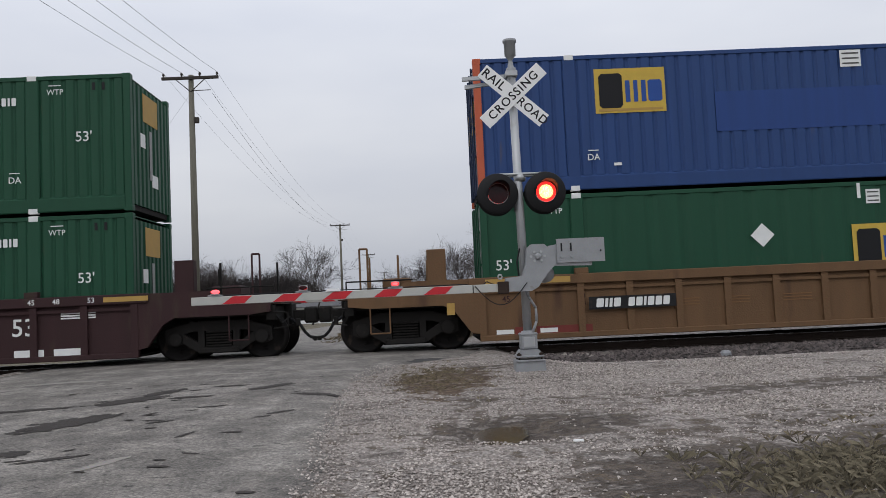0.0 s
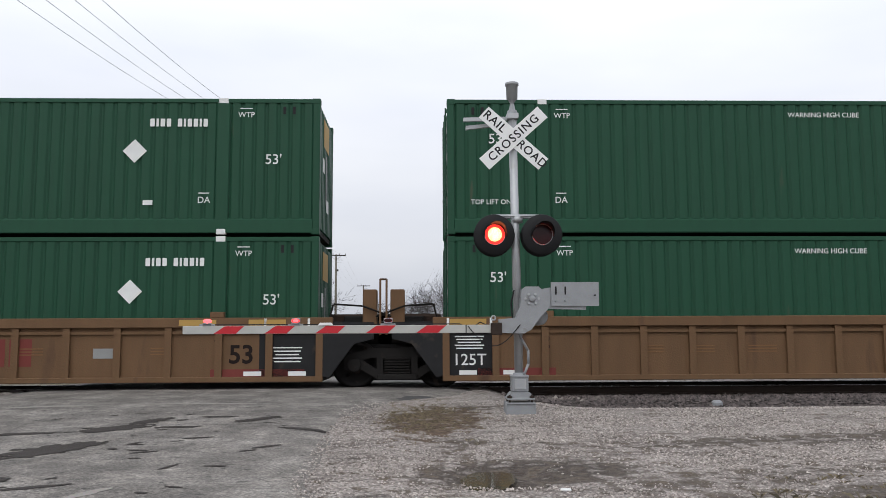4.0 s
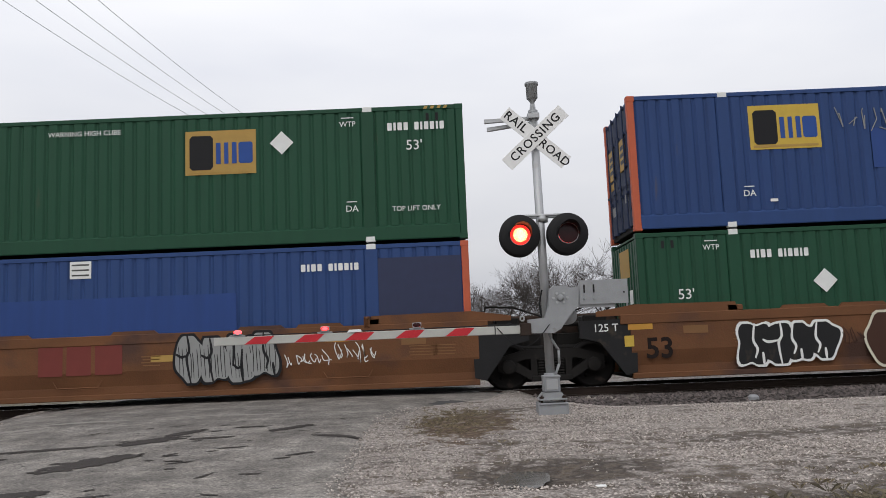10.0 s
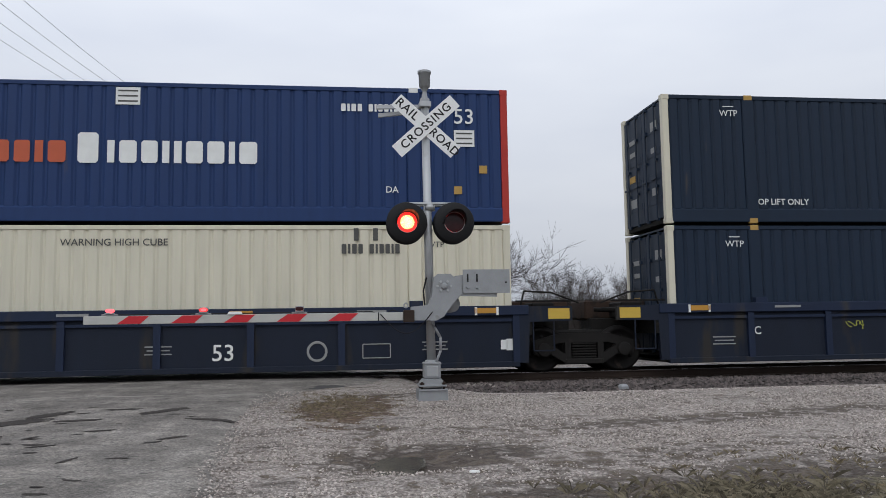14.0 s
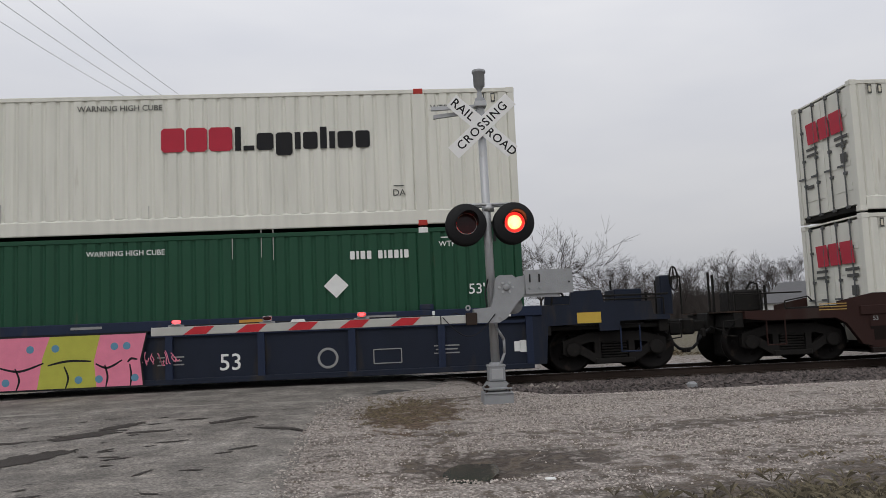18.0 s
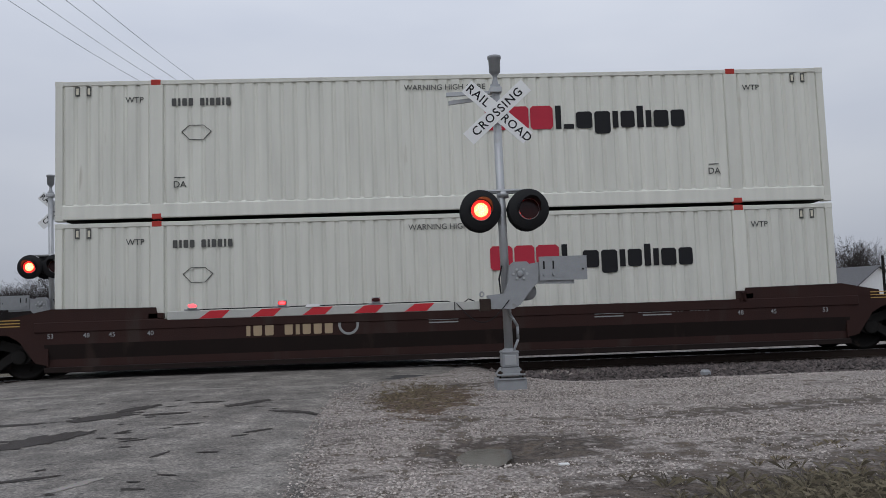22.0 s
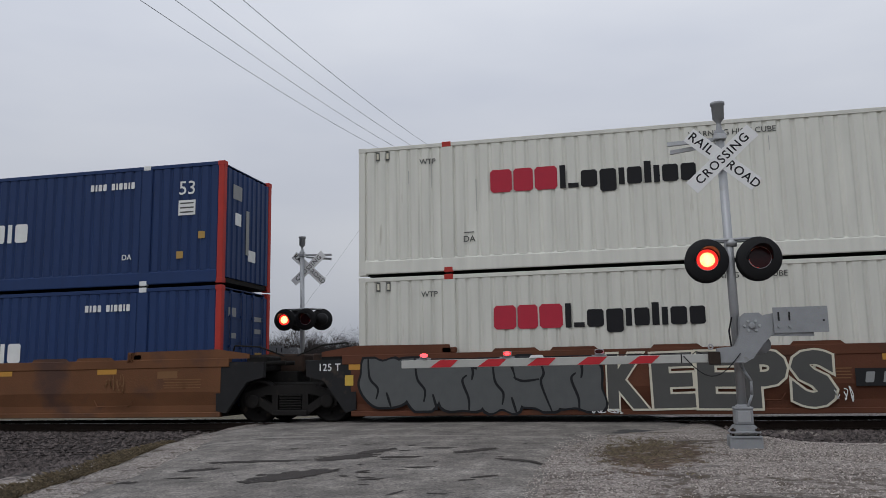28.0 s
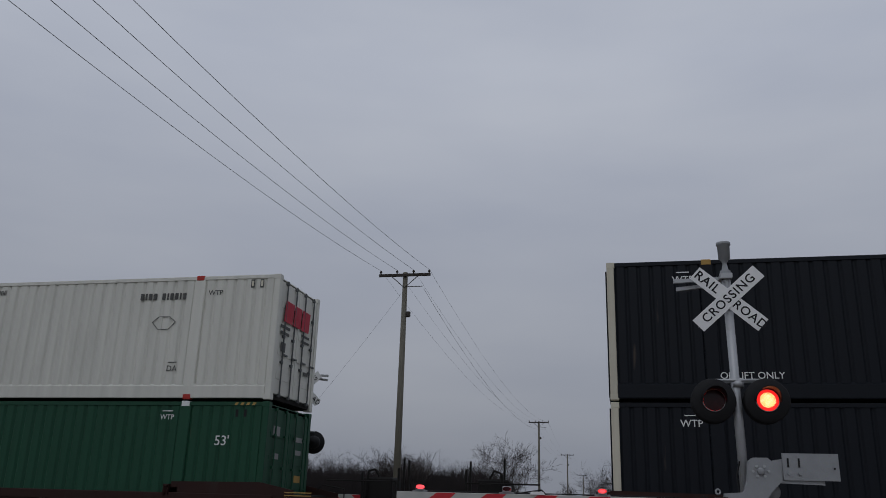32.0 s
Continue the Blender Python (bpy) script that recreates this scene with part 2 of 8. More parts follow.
M["lens_dark"] = material("dark_red_lens", (0.035, 0.006, 0.007), rough=0.15, vary=0.3, scale=30, bump=0.1)
M["lens_lit"] = material("lit_red_lens", (0.6, 0.04, 0.02), rough=0.3, vary=0.1, scale=40, bump=0.0, emit=(1.0, 0.19, 0.05), power=8.0)


def dotted(m, power):
    """Makes a lit lens glow unevenly, as its facets do."""
    n, l = m.node_tree.nodes, m.node_tree.links
    at, cell, rng = n.new("ShaderNodeTexCoord"), n.new("ShaderNodeTexVoronoi"), n.new("ShaderNodeMapRange")
    cell.inputs["Scale"].default_value = 55.0
    rng.inputs["From Min"].default_value, rng.inputs["From Max"].default_value = 0.1, 0.6
    rng.inputs["To Min"].default_value, rng.inputs["To Max"].default_value = power * 1.5, power * 0.35
    l.new(at.outputs["Object"], cell.inputs["Vector"])
    l.new(cell.outputs["Distance"], rng.inputs["Value"])
    l.new(rng.outputs["Result"], n["Principled BSDF"].inputs["Emission Strength"])
    far, hot = n.new("ShaderNodeVectorMath"), n.new("ShaderNodeValToRGB")
    far.operation = "LENGTH"
    hot.color_ramp.elements[0].color, hot.color_ramp.elements[1].color = (1.0, 0.45, 0.16, 1), (1.0, 0.03, 0.015, 1)
    hot.color_ramp.elements[0].position, hot.color_ramp.elements[1].position = 0.07, 0.14
    l.new(at.outputs["Object"], far.inputs[0])
    l.new(far.outputs["Value"], hot.inputs["Fac"])
    l.new(hot.outputs["Color"], n["Principled BSDF"].inputs["Emission Color"])


dotted(M["lens_lit"], 7.0)
M["lens_glow"] = material("lit_red_rim", (0.5, 0.01, 0.01), rough=0.3, vary=0.1, scale=40, bump=0.0, emit=(1.0, 0.02, 0.015), power=2.0)
M["gate_lit"] = material("lit_gate_lens", (0.6, 0.02, 0.02), rough=0.3, vary=0.1, scale=40, bump=0.0, emit=(1.0, 0.055, 0.065), power=4.0)
M["rubber"] = material("black_rubber", (0.014, 0.014, 0.015), rough=0.7, vary=0.3, scale=9, bump=0.2)
M["pole_wood"] = material("weathered_pole", (0.16, 0.15, 0.12), rough=0.9, vary=0.35, scale=3, grain=50, bump=0.5, stretch=(3, 3, 0.3))
M["arm_wood"] = material("dark_crossarm", (0.055, 0.048, 0.042), rough=0.9, vary=0.3, scale=6, bump=0.4)
M["wire"] = material("line_wire", (0.10, 0.105, 0.115), rough=0.5, metal=0.3, vary=0.1, scale=3, bump=0.0)
M["bark"] = material("bare_bark", (0.032, 0.027, 0.025), rough=0.95, vary=0.35, scale=3, grain=30, bump=0.5, by_object=0.25)
M["brush"] = material("bare_brush", (0.028, 0.024, 0.024), rough=0.95, vary=0.35, scale=0.4, grain=10, bump=0.0)
M["pale_brush"] = material("pale_bare_brush", (0.050, 0.043, 0.040), rough=0.95, vary=0.35, scale=0.4, grain=10, bump=0.0)
M["twig"] = material("bare_twigs", (0.062, 0.053, 0.050), rough=0.95, vary=0.3, scale=1, grain=10, bump=0.0, by_object=0.25)
M["siding"] = material("white_siding", (0.72, 0.72, 0.72), rough=0.6, vary=0.08, scale=3, bump=0.05)
M["roofing"] = material("grey_shingles", (0.13, 0.13, 0.135), rough=0.9, vary=0.3, scale=5, grain=20, bump=0.4)
M["pane"] = material("dark_window", (0.02, 0.024, 0.03), rough=0.08, vary=0.2, scale=3, bump=0.0)


# ---- mesh helpers ----
def part(name, bm, mat, parent=None, label="", at=None):
    """Links a bmesh, or a ready mesh, as one object."""
    if isinstance(bm, bmesh.types.BMesh):
        me = bpy.data.meshes.new(name)
        bm.to_mesh(me)
        bm.free()
        me.materials.append(M[mat])
    else:
        me = bm
    ob = new(name, me)
    ob.parent = parent
    if label:
        ob["label"] = label
    if at is not None:
        ob.matrix_basis = at if isinstance(at, Matrix) else Matrix.Translation(at)
    return ob


def thing(name, label, category, group="", at=None, kind=""):
    ob = tagged(new(name), label, category, group, kind)
    ob.empty_display_size = 0.2
    if at is not None:
        ob.matrix_basis = at if isinstance(at, Matrix) else Matrix.Translation(at)
    return ob


def box(bm, x0, x1, y0, y1, z0, z1, c=0.0):
    """A box, its edges chamfered by c."""
    lo, hi = (x0, y0, z0), (x1, y1, z1)
    if c <= 0:
        v = [bm.verts.new((hi[0] if i & 1 else lo[0], hi[1] if i & 2 else lo[1], hi[2] if i & 4 else lo[2])) for i in range(8)]
        for f in ((0, 2, 3, 1), (4, 5, 7, 6), (0, 1, 5, 4), (2, 6, 7, 3), (0, 4, 6, 2), (1, 3, 7, 5)):
            bm.faces.new([v[i] for i in f])
        return bm
    c = min(c, 0.45 * min(h - l for l, h in zip(lo, hi)))
    v = {}
    for i in range(8):
        for a in range(3):
            p = [(hi[k] if i >> k & 1 else lo[k]) + (0 if k == a else (-c if i >> k & 1 else c)) for k in range(3)]
            v[i, a] = bm.verts.new(p)
    for a in range(3):
        b, d = (a + 1) % 3, (a + 2) % 3
        for s in (0, 1):
            q = [(s << a) | (i << b) | (j << d) for i, j in ((0, 0), (1, 0), (1, 1), (0, 1))]
            q = q if s else q[::-1]
            bm.faces.new([v[i, a] for i in q])
        for i in (0, 1):
            for j in (0, 1):
                e0, e1 = (i << b) | (j << d), (i << b) | (j << d) | (1 << a)
                f = [v[e0, b], v[e1, b], v[e1, d], v[e0, d]]
                bm.faces.new(f if i == j else f[::-1])
    for i in range(8):
        f = [v[i, 0], v[i, 1], v[i, 2]]
        bm.faces.new(f if bin(i).count("1") % 2 else f[::-1])
    return bm


def tube(bm, p0, p1, r0, r1=None, seg=10, caps=True):
    """A round bar from p0 to p1."""
    p0, p1 = Vector(p0), Vector(p1)
    r1 = r0 if r1 is None else r1
    z = (p1 - p0).normalized()
    x = z.orthogonal().normalized()
    y = z.cross(x)
    rings = []
    for p, r in ((p0, r0), (p1, r1)):
        rings.append([bm.verts.new(p + r * (math.cos(a) * x + math.sin(a) * y)) for a in (2 * math.pi * i / seg for i in range(seg))])
    for i in range(seg):
        f = bm.faces.new((rings[0][i], rings[0][(i + 1) % seg], rings[1][(i + 1) % seg], rings[1][i]))
        f.smooth = seg > 6
    if caps:
        bm.faces.new(rings[0][::-1])
        bm.faces.new(rings[1])
    return bm


def lathe(bm, axis_from, axis_dir, profile, seg=20):
    """A turned shape: profile holds (distance along, radius)."""
    o, z = Vector(axis_from), Vector(axis_dir).normalized()
    x = z.orthogonal().normalized()
    y = z.cross(x)
    last = None
    for d, r in profile:
        ring = [bm.verts.new(o + d * z + max(r, 1e-4) * (math.cos(a) * x + math.sin(a) * y)) for a in (2 * math.pi * i / seg for i in range(seg))]
        if last:
            for i in range(seg):
                f = bm.faces.new((last[i], last[(i + 1) % seg], ring[(i + 1) % seg], ring[i]))
                f.smooth = True
        last = ring
    return bm


def bent(bm, pts, r, seg=6):
    for a, b in zip(pts, pts[1:]):
        tube(bm, a, b, r, seg=seg)
    return bm


def prism(bm, outline, y0, y1):
    """A plate with its outline in x and z, from y0 to y1."""
    f = [bm.verts.new((x, y0, z)) for x, z in outline]
    b = [bm.verts.new((x, y1, z)) for x, z in outline]
    bm.faces.new(f)
    bm.faces.new(b[::-1])
    n = len(f)
    for i in range(n):
        bm.faces.new((f[(i + 1) % n], f[i], b[i], b[(i + 1) % n]))
    bmesh.ops.recalc_face_normals(bm, faces=bm.faces)
    return bm


B = bmesh.new
KEPT = {}


def shared(key, make, mat):
    """A mesh made once and used by many parts."""
    if (key, mat) not in KEPT:
        bm = make()
        me = bpy.data.meshes.new(str(key))
        bm.to_mesh(me)
        bm.free()
        me.materials.append(M[mat])
        KEPT[key, mat] = me
    return KEPT[key, mat]


def words(text, size, mat, bold=0.006, apart=1.0):
    """Lettering in the built-in font, upright in x and z, facing -y, centred."""
    key = ("words", text, round(size, 3), bold, apart)
    if (key, mat) not in KEPT:
        cu = bpy.data.curves.new("lettering", "FONT")
        cu.body, cu.size, cu.align_x, cu.align_y, cu.extrude, cu.offset = text, size, "CENTER", "CENTER", 0.001, size * bold
        cu.resolution_u, cu.space_character = 3, apart
        ob = bpy.data.objects.new("lettering", cu)
        me = bpy.data.meshes.new_from_object(ob)
        bpy.data.objects.remove(ob)
        me.transform(Matrix.Rotation(radians(90), 4, "X"))
        me.materials.clear()
        me.materials.append(M[mat])
        KEPT[key, mat] = me
    return KEPT[key, mat]


def bars(widths, height, gap, mat, lean=0.0):
    """A row of plain bars in place of a mark, centred: a list of meshes and their offsets."""
    return shapes([("b", w) for w in widths], height, 0, gap, mat, lean)


def shapes(spec, height, stroke, gap, mat, lean=0.0):
    """Plain blocks with cut corners (r) and bars (b) in place of a mark, as meshes with offsets; a negative width is a space."""
    out = []
    x = -(sum(abs(e[1]) for e in spec) + gap * (len(spec) - 1)) / 2
    for kind, w, *tall in spec:
        low, high = tall if tall else (0, height)

        def make():
            bm = B()
            c = min(w, high - low) * (0.12 if kind == "r" else 0.0)
            ring = [(c, low), (w - c, low), (w, low + c), (w, high - c), (w - c, high), (c, high), (0, high - c), (0, low + c)] if c else [(0, low), (w, low), (w, high), (0, high)]
            bm.faces.new([bm.verts.new((px - w / 2 + lean * pz, 0, pz - height / 2)) for px, pz in ring])
            return bm
        if w > 0:
            out.append((shared(("block", kind, round(w, 3), low, high, height, lean), make, mat), x + w / 2))
        x += abs(w) + gap
    return out


def plate(w, h, mat, c=0.0):
    return shared(("plate", round(w, 3), round(h, 3)), lambda: box(B(), -w / 2, w / 2, -0.0015, 0.0015, -h / 2, h / 2), mat)


def diamond(r, mat):
    return shared(("diamond", r), lambda: prism(B(), [(-r, 0), (0, -r), (r, 0), (0, r)], -0.0015, 0.0015), mat)


# ---- ground ----
def step(v, a, b):
    return np.clip((v - a) / (b - a), 0, 1) ** 2 * (3 - 2 * np.clip((v - a) / (b - a), 0, 1))


def road_left(y):
    return np.interp(y, [-40, 6, 10, 13, 15, 17, 20, 24, 60, 1500], [-5.6, -5.8, -6.5, -7.4, -8.3, -8.5, -8.3, -7.2, -7.0, -30])


def road_right(y):
    return np.interp(y, [-40, 5, 9, 12, 14, 15.2, 17, 20, 24, 60, 1500], [-0.3, -0.6, -0.85, -0.9, -0.2, 0.95, 1.3, 1.0, -0.2, -0.4, -22])


def ground_z(x, y):
    """The lie of the land: the approach climbs to the crossing, the track bed stands over the ditch on the far left."""
    x, y = np.asarray(x, float), np.asarray(y, float)
    z = np.interp(y, [-60, 3, 14, 30, 60, 3000], [-0.55, -0.39, -0.02, -0.02, -0.3, -0.6])
    right = step(x, 1.6, 3.2)
    dip = -0.20 * np.exp(-((y - 14.2) / 0.9) ** 2) * right
    left = step(-x, 7.6, 9.6) * step(y, 2, 9)
    bed = np.exp(-(np.abs(y - TRACK) / 3.0) ** 6)
    off_road = np.maximum(step(x, 1.3, 2.0), step(-x, 8.4, 9.0))
    z = z + dip - 0.55 * left * (1 - bed)
    z = z - off_road * 0.17 * bed
    return z


def noisy(x, y, s, seed=0.0):
    return np.array([noise.noise((a * s, b * s, seed)) for a, b in zip(x, y)])


def sheet(name, xs, ys, height, mat, zone=None, smooth=True):
    gx, gy = np.meshgrid(xs, ys)
    z = height(gx.ravel(), gy.ravel())
    n, m = len(ys), len(xs)
    i = np.arange(n * m).reshape(n, m)
    faces = np.stack([i[:-1, :-1], i[:-1, 1:], i[1:, 1:], i[1:, :-1]], -1).reshape(-1, 4)
    me = bpy.data.meshes.new(name)
    me.from_pydata(np.stack([gx.ravel(), gy.ravel(), z], -1).tolist(), [], faces.tolist())
    me.polygons.foreach_set("use_smooth", [smooth] * len(me.polygons))
    if zone is not None:
        at = me.color_attributes.new("zone", "FLOAT_COLOR", "POINT")
        at.data.foreach_set("color", zone(gx.ravel(), gy.ravel()).astype(np.float32).ravel())
    me.materials.append(mat)
    return new(name, me)


def ground_material():
    m = bpy.data.materials.new("gravel_dirt_and_grass")
    m.use_nodes = True
    n, l = m.node_tree.nodes, m.node_tree.links
    bsdf = n["Principled BSDF"]
    at = n.new("ShaderNodeTexCoord")
    zone = n.new("ShaderNodeAttribute")
    zone.attribute_name = "zone"
    split = n.new("ShaderNodeSeparateColor")
    l.new(zone.outputs["Color"], split.inputs["Color"])

    def ramp(fac, stops):
        r = n.new("ShaderNodeValToRGB")
        while len(r.color_ramp.elements) < len(stops):
            r.color_ramp.elements.new(0.5)
        for e, (p, c) in zip(r.color_ramp.elements, stops):
            e.position, e.color = p, (*c, 1)
        l.new(fac, r.inputs["Fac"])
        return r.outputs["Color"]

    def tex(kind, scale, detail=4.0):
        t = n.new(kind)
        t.inputs["Scale"].default_value = scale
        if kind == "ShaderNodeTexNoise":
            t.inputs["Detail"].default_value = detail
        l.new(at.outputs["Object"], t.inputs["Vector"])
        return t

    def blend(fac, a, b, kind="MIX"):
        x = n.new("ShaderNodeMixRGB")
        x.blend_type = kind
        for s, v in (("Fac", fac), ("Color1", a), ("Color2", b)):
            if isinstance(v, (int, float)):
                x.inputs[s].default_value = v
            else:
                l.new(v, x.inputs[s])
        return x.outputs["Color"]
    cells = tex("ShaderNodeTexVoronoi", 30.0)
    fine = tex("ShaderNodeTexVoronoi", 70.0)
    stone = ramp(cells.outputs["Color"], [(0.0, (0.13, 0.108, 0.094)), (0.28, (0.31, 0.270, 0.243)), (0.62, (0.50, 0.448, 0.410)), (1.0, (0.68, 0.62, 0.57))])
    grit = ramp(fine.outputs["Color"], [(0.0, (0.08, 0.065, 0.055)), (1.0, (0.52, 0.46, 0.415))])
    grit_gap = ramp(fine.outputs["Color"], [(0.0, (0.075, 0.060, 0.050)), (1.0, (0.22, 0.185, 0.16))])
    gravel = blend(0.30, stone, grit)
    # gravel turns darker in the gaps between the stone cells
    joint = ramp(cells.outputs["Distance"], [(0.46, (0.0, 0.0, 0.0)), (0.70, (0.55, 0.55, 0.55))])
    gravel = blend(joint, gravel, grit_gap)
    wide = tex("ShaderNodeTexNoise", 0.9, 8.0)
    patchy = tex("ShaderNodeTexNoise", 5.0, 8.0)
    soil = ramp(patchy.outputs["Fac"], [(0.28, (0.030, 0.0215, 0.016)), (0.5, (0.078, 0.060, 0.047)), (0.72, (0.225, 0.184, 0.152))])
    straw_n = tex("ShaderNodeTexNoise", 14.0, 8.0)
    straw = ramp(straw_n.outputs["Fac"], [(0.3, (0.06, 0.050, 0.032)), (0.5, (0.13, 0.112, 0.068)), (0.7, (0.26, 0.23, 0.145))])
    leaf = ramp(straw_n.outputs["Fac"], [(0.3, (0.05, 0.030, 0.018)), (0.55, (0.125, 0.080, 0.048)), (0.75, (0.24, 0.175, 0.115))])
    broken = n.new("ShaderNodeMapRange")
    broken.inputs["From Min"].default_value, broken.inputs["From Max"].default_value = 0.35, 0.65
    broken.inputs["To Min"].default_value, broken.inputs["To Max"].default_value = -0.45, 0.45
    l.new(patchy.outputs["Fac"], broken.inputs["Value"])

    def ragged(sock):
        a = n.new("ShaderNodeMath")
        a.operation = "ADD"
        l.new(sock, a.inputs[0])
        l.new(broken.outputs["Result"], a.inputs[1])
        r = n.new("ShaderNodeMapRange")
        r.inputs["From Min"].default_value, r.inputs["From Max"].default_value = 0.3, 0.7
        l.new(a.outputs[0], r.inputs["Value"])
        return r.outputs["Result"]
    drawn = n.new("ShaderNodeMapping")
    drawn.inputs["Scale"].default_value = (0.45, 2.0, 1.0)
    drawn.inputs["Rotation"].default_value = (0, 0, radians(8))
    l.new(at.outputs["Object"], drawn.inputs["Vector"])
    streak = n.new("ShaderNodeTexNoise")
    streak.inputs["Scale"].default_value, streak.inputs["Detail"].default_value, streak.inputs["Roughness"].default_value = 1.5, 10.0, 0.7
    l.new(drawn.outputs["Vector"], streak.inputs["Vector"])
    gravel = blend(ramp(streak.outputs["Fac"], [(0.53, (0.0, 0.0, 0.0)), (0.66, (0.85, 0.85, 0.85))]), gravel, soil)
    col = blend(ragged(split.outputs["Red"]), gravel, soil)
    col = blend(ragged(split.outputs["Green"]), col, straw)
    broken_stone = ramp(cells.outputs["Color"], [(0.0, (0.020, 0.016, 0.015)), (0.6, (0.055, 0.044, 0.041)), (1.0, (0.12, 0.098, 0.092))])
    col = blend(ragged(zone.outputs["Alpha"]), col, broken_stone)
    col = blend(ragged(split.outputs["Blue"]), col, leaf)
    col = blend(0.35, col, ramp(wide.outputs["Fac"], [(0.3, (0.32, 0.32, 0.32)), (0.7, (0.66, 0.65, 0.63))]), "OVERLAY")
    l.new(col, bsdf.inputs["Base Color"])
    bsdf.inputs["Roughness"].default_value = 0.85
    b = n.new("ShaderNodeBump")
    b.inputs["Strength"].default_value, b.inputs["Distance"].default_value = 1.0, 0.05
    b.invert = True
    l.new(cells.outputs["Distance"], b.inputs["Height"])
    l.new(b.outputs["Normal"], bsdf.inputs["Normal"])
    return m


def blob(x, y, cx, cy, rx, ry, turn=0.0):
    c, s = math.cos(radians(turn)), math.sin(radians(turn))
    u, v = ((x - cx) * c + (y - cy) * s) / rx, (-(x - cx) * s + (y - cy) * c) / ry
    return np.exp(-(u * u + v * v) ** 2)


def zones(x, y):
    """Red: bare soil, green: grass and straw, blue: brown leaf litter."""
    soil = 0.95 * step(7.35 - y + 0.16 * (x - 1.0), 0, 1.6) * step(x, 0.6, 1.4) * step(30 - x, 0, 5)
    soil = np.maximum(soil, 0.9 * blob(x, y, 1.0, 7.9, 1.3, 0.75, 8))
    soil = np.maximum(soil, 0.50 * blob(x, y, 3.2, 7.6, 2.4, 0.50, 18))
    soil = np.maximum(soil, 0.62 * blob(x, y, 5.5, 9.9, 5.0, 0.45, 12))
    soil = np.maximum(soil, 0.60 * blob(x, y, 0.9, 9.6, 1.6, 0.22, -14))
    soil = np.maximum(soil, 0.70 * blob(x, y, 0.75, 12.9, 0.7, 0.45, 0))
    soil = np.maximum(soil, 0.50 * blob(x, y, 0.42, 9.4, 0.32, 1.5, 0))
    grass = np.maximum(step(y, TRACK + 4, TRACK + 6), step(y, -1000, -999) * step(3 - y, 0, 3))
    grass = np.maximum(grass, step(-x, 8.6, 9.6) * step(13.4 - y, 0, 1.5))
    grass = np.maximum(grass, 0.6 * step(6.2 - y + 0.35 * (x - 2.5), 0, 0.9) * step(x, 2.0, 3.0))
    grass = np.maximum(grass, step(x, 14, 18) * step(13 - y, 0, 2))
    litter = 0.95 * blob(x, y, 0.25, 11.7, 0.75, 1.5) + 0.35 * blob(x, y, -0.1, 10.0, 0.4, 0.9)
    bed = np.maximum(step(road_left(y) - 0.75 - x, 0, 0.5) * step(y, 8.5, 9.5) * step(17.5 - y, 0, 0.5), step(x, 1.6, 2.2) * step(y + 0.15 * (x - 2.5), 13.75, 14.35) * step(18.5 - y, 0, 0.5))
    grass = grass * (1 - bed)
    return np.stack([soil, grass, litter, bed], -1)


def land(x, y):
    near = (np.abs(x) < 16) & (y > 1) & (y < 18)
    z = ground_z(x, y)
    rough = np.zeros_like(z)
    rough[near] = 0.022 * noisy(x[near], y[near], 1.1) + 0.012 * noisy(x[near], y[near], 4.0, 3.0)
    z = z + rough - 0.055 * blob(x, y, 0.72, 7.75, 0.50, 0.55, 15)
    under = (x > road_left(y) + 0.25) & (x < road_right(y) - 0.25)
    return np.where(under, z - 0.06, z)


xs = np.r_[-2500, -1200, -500, -200, -80, -40, -25, -18, np.arange(-14, 12.01, 0.14), 14, 18, 25, 40, 80, 200, 500, 1200, 2500]
ys = np.r_[-600, -200, -60, -20, -8, -2, 0, 1.5, np.arange(3, 17.6, 0.14), 19, 20.5, 22, 24, 27, 32, 40, 55, 80, 120, 200, 400, 800, 1500, 3000]
tagged(sheet("ground", xs, ys, land, ground_material(), zones), "flat ground of pale crushed gravel, bare soil and winter grass", "ground", kind="structure")

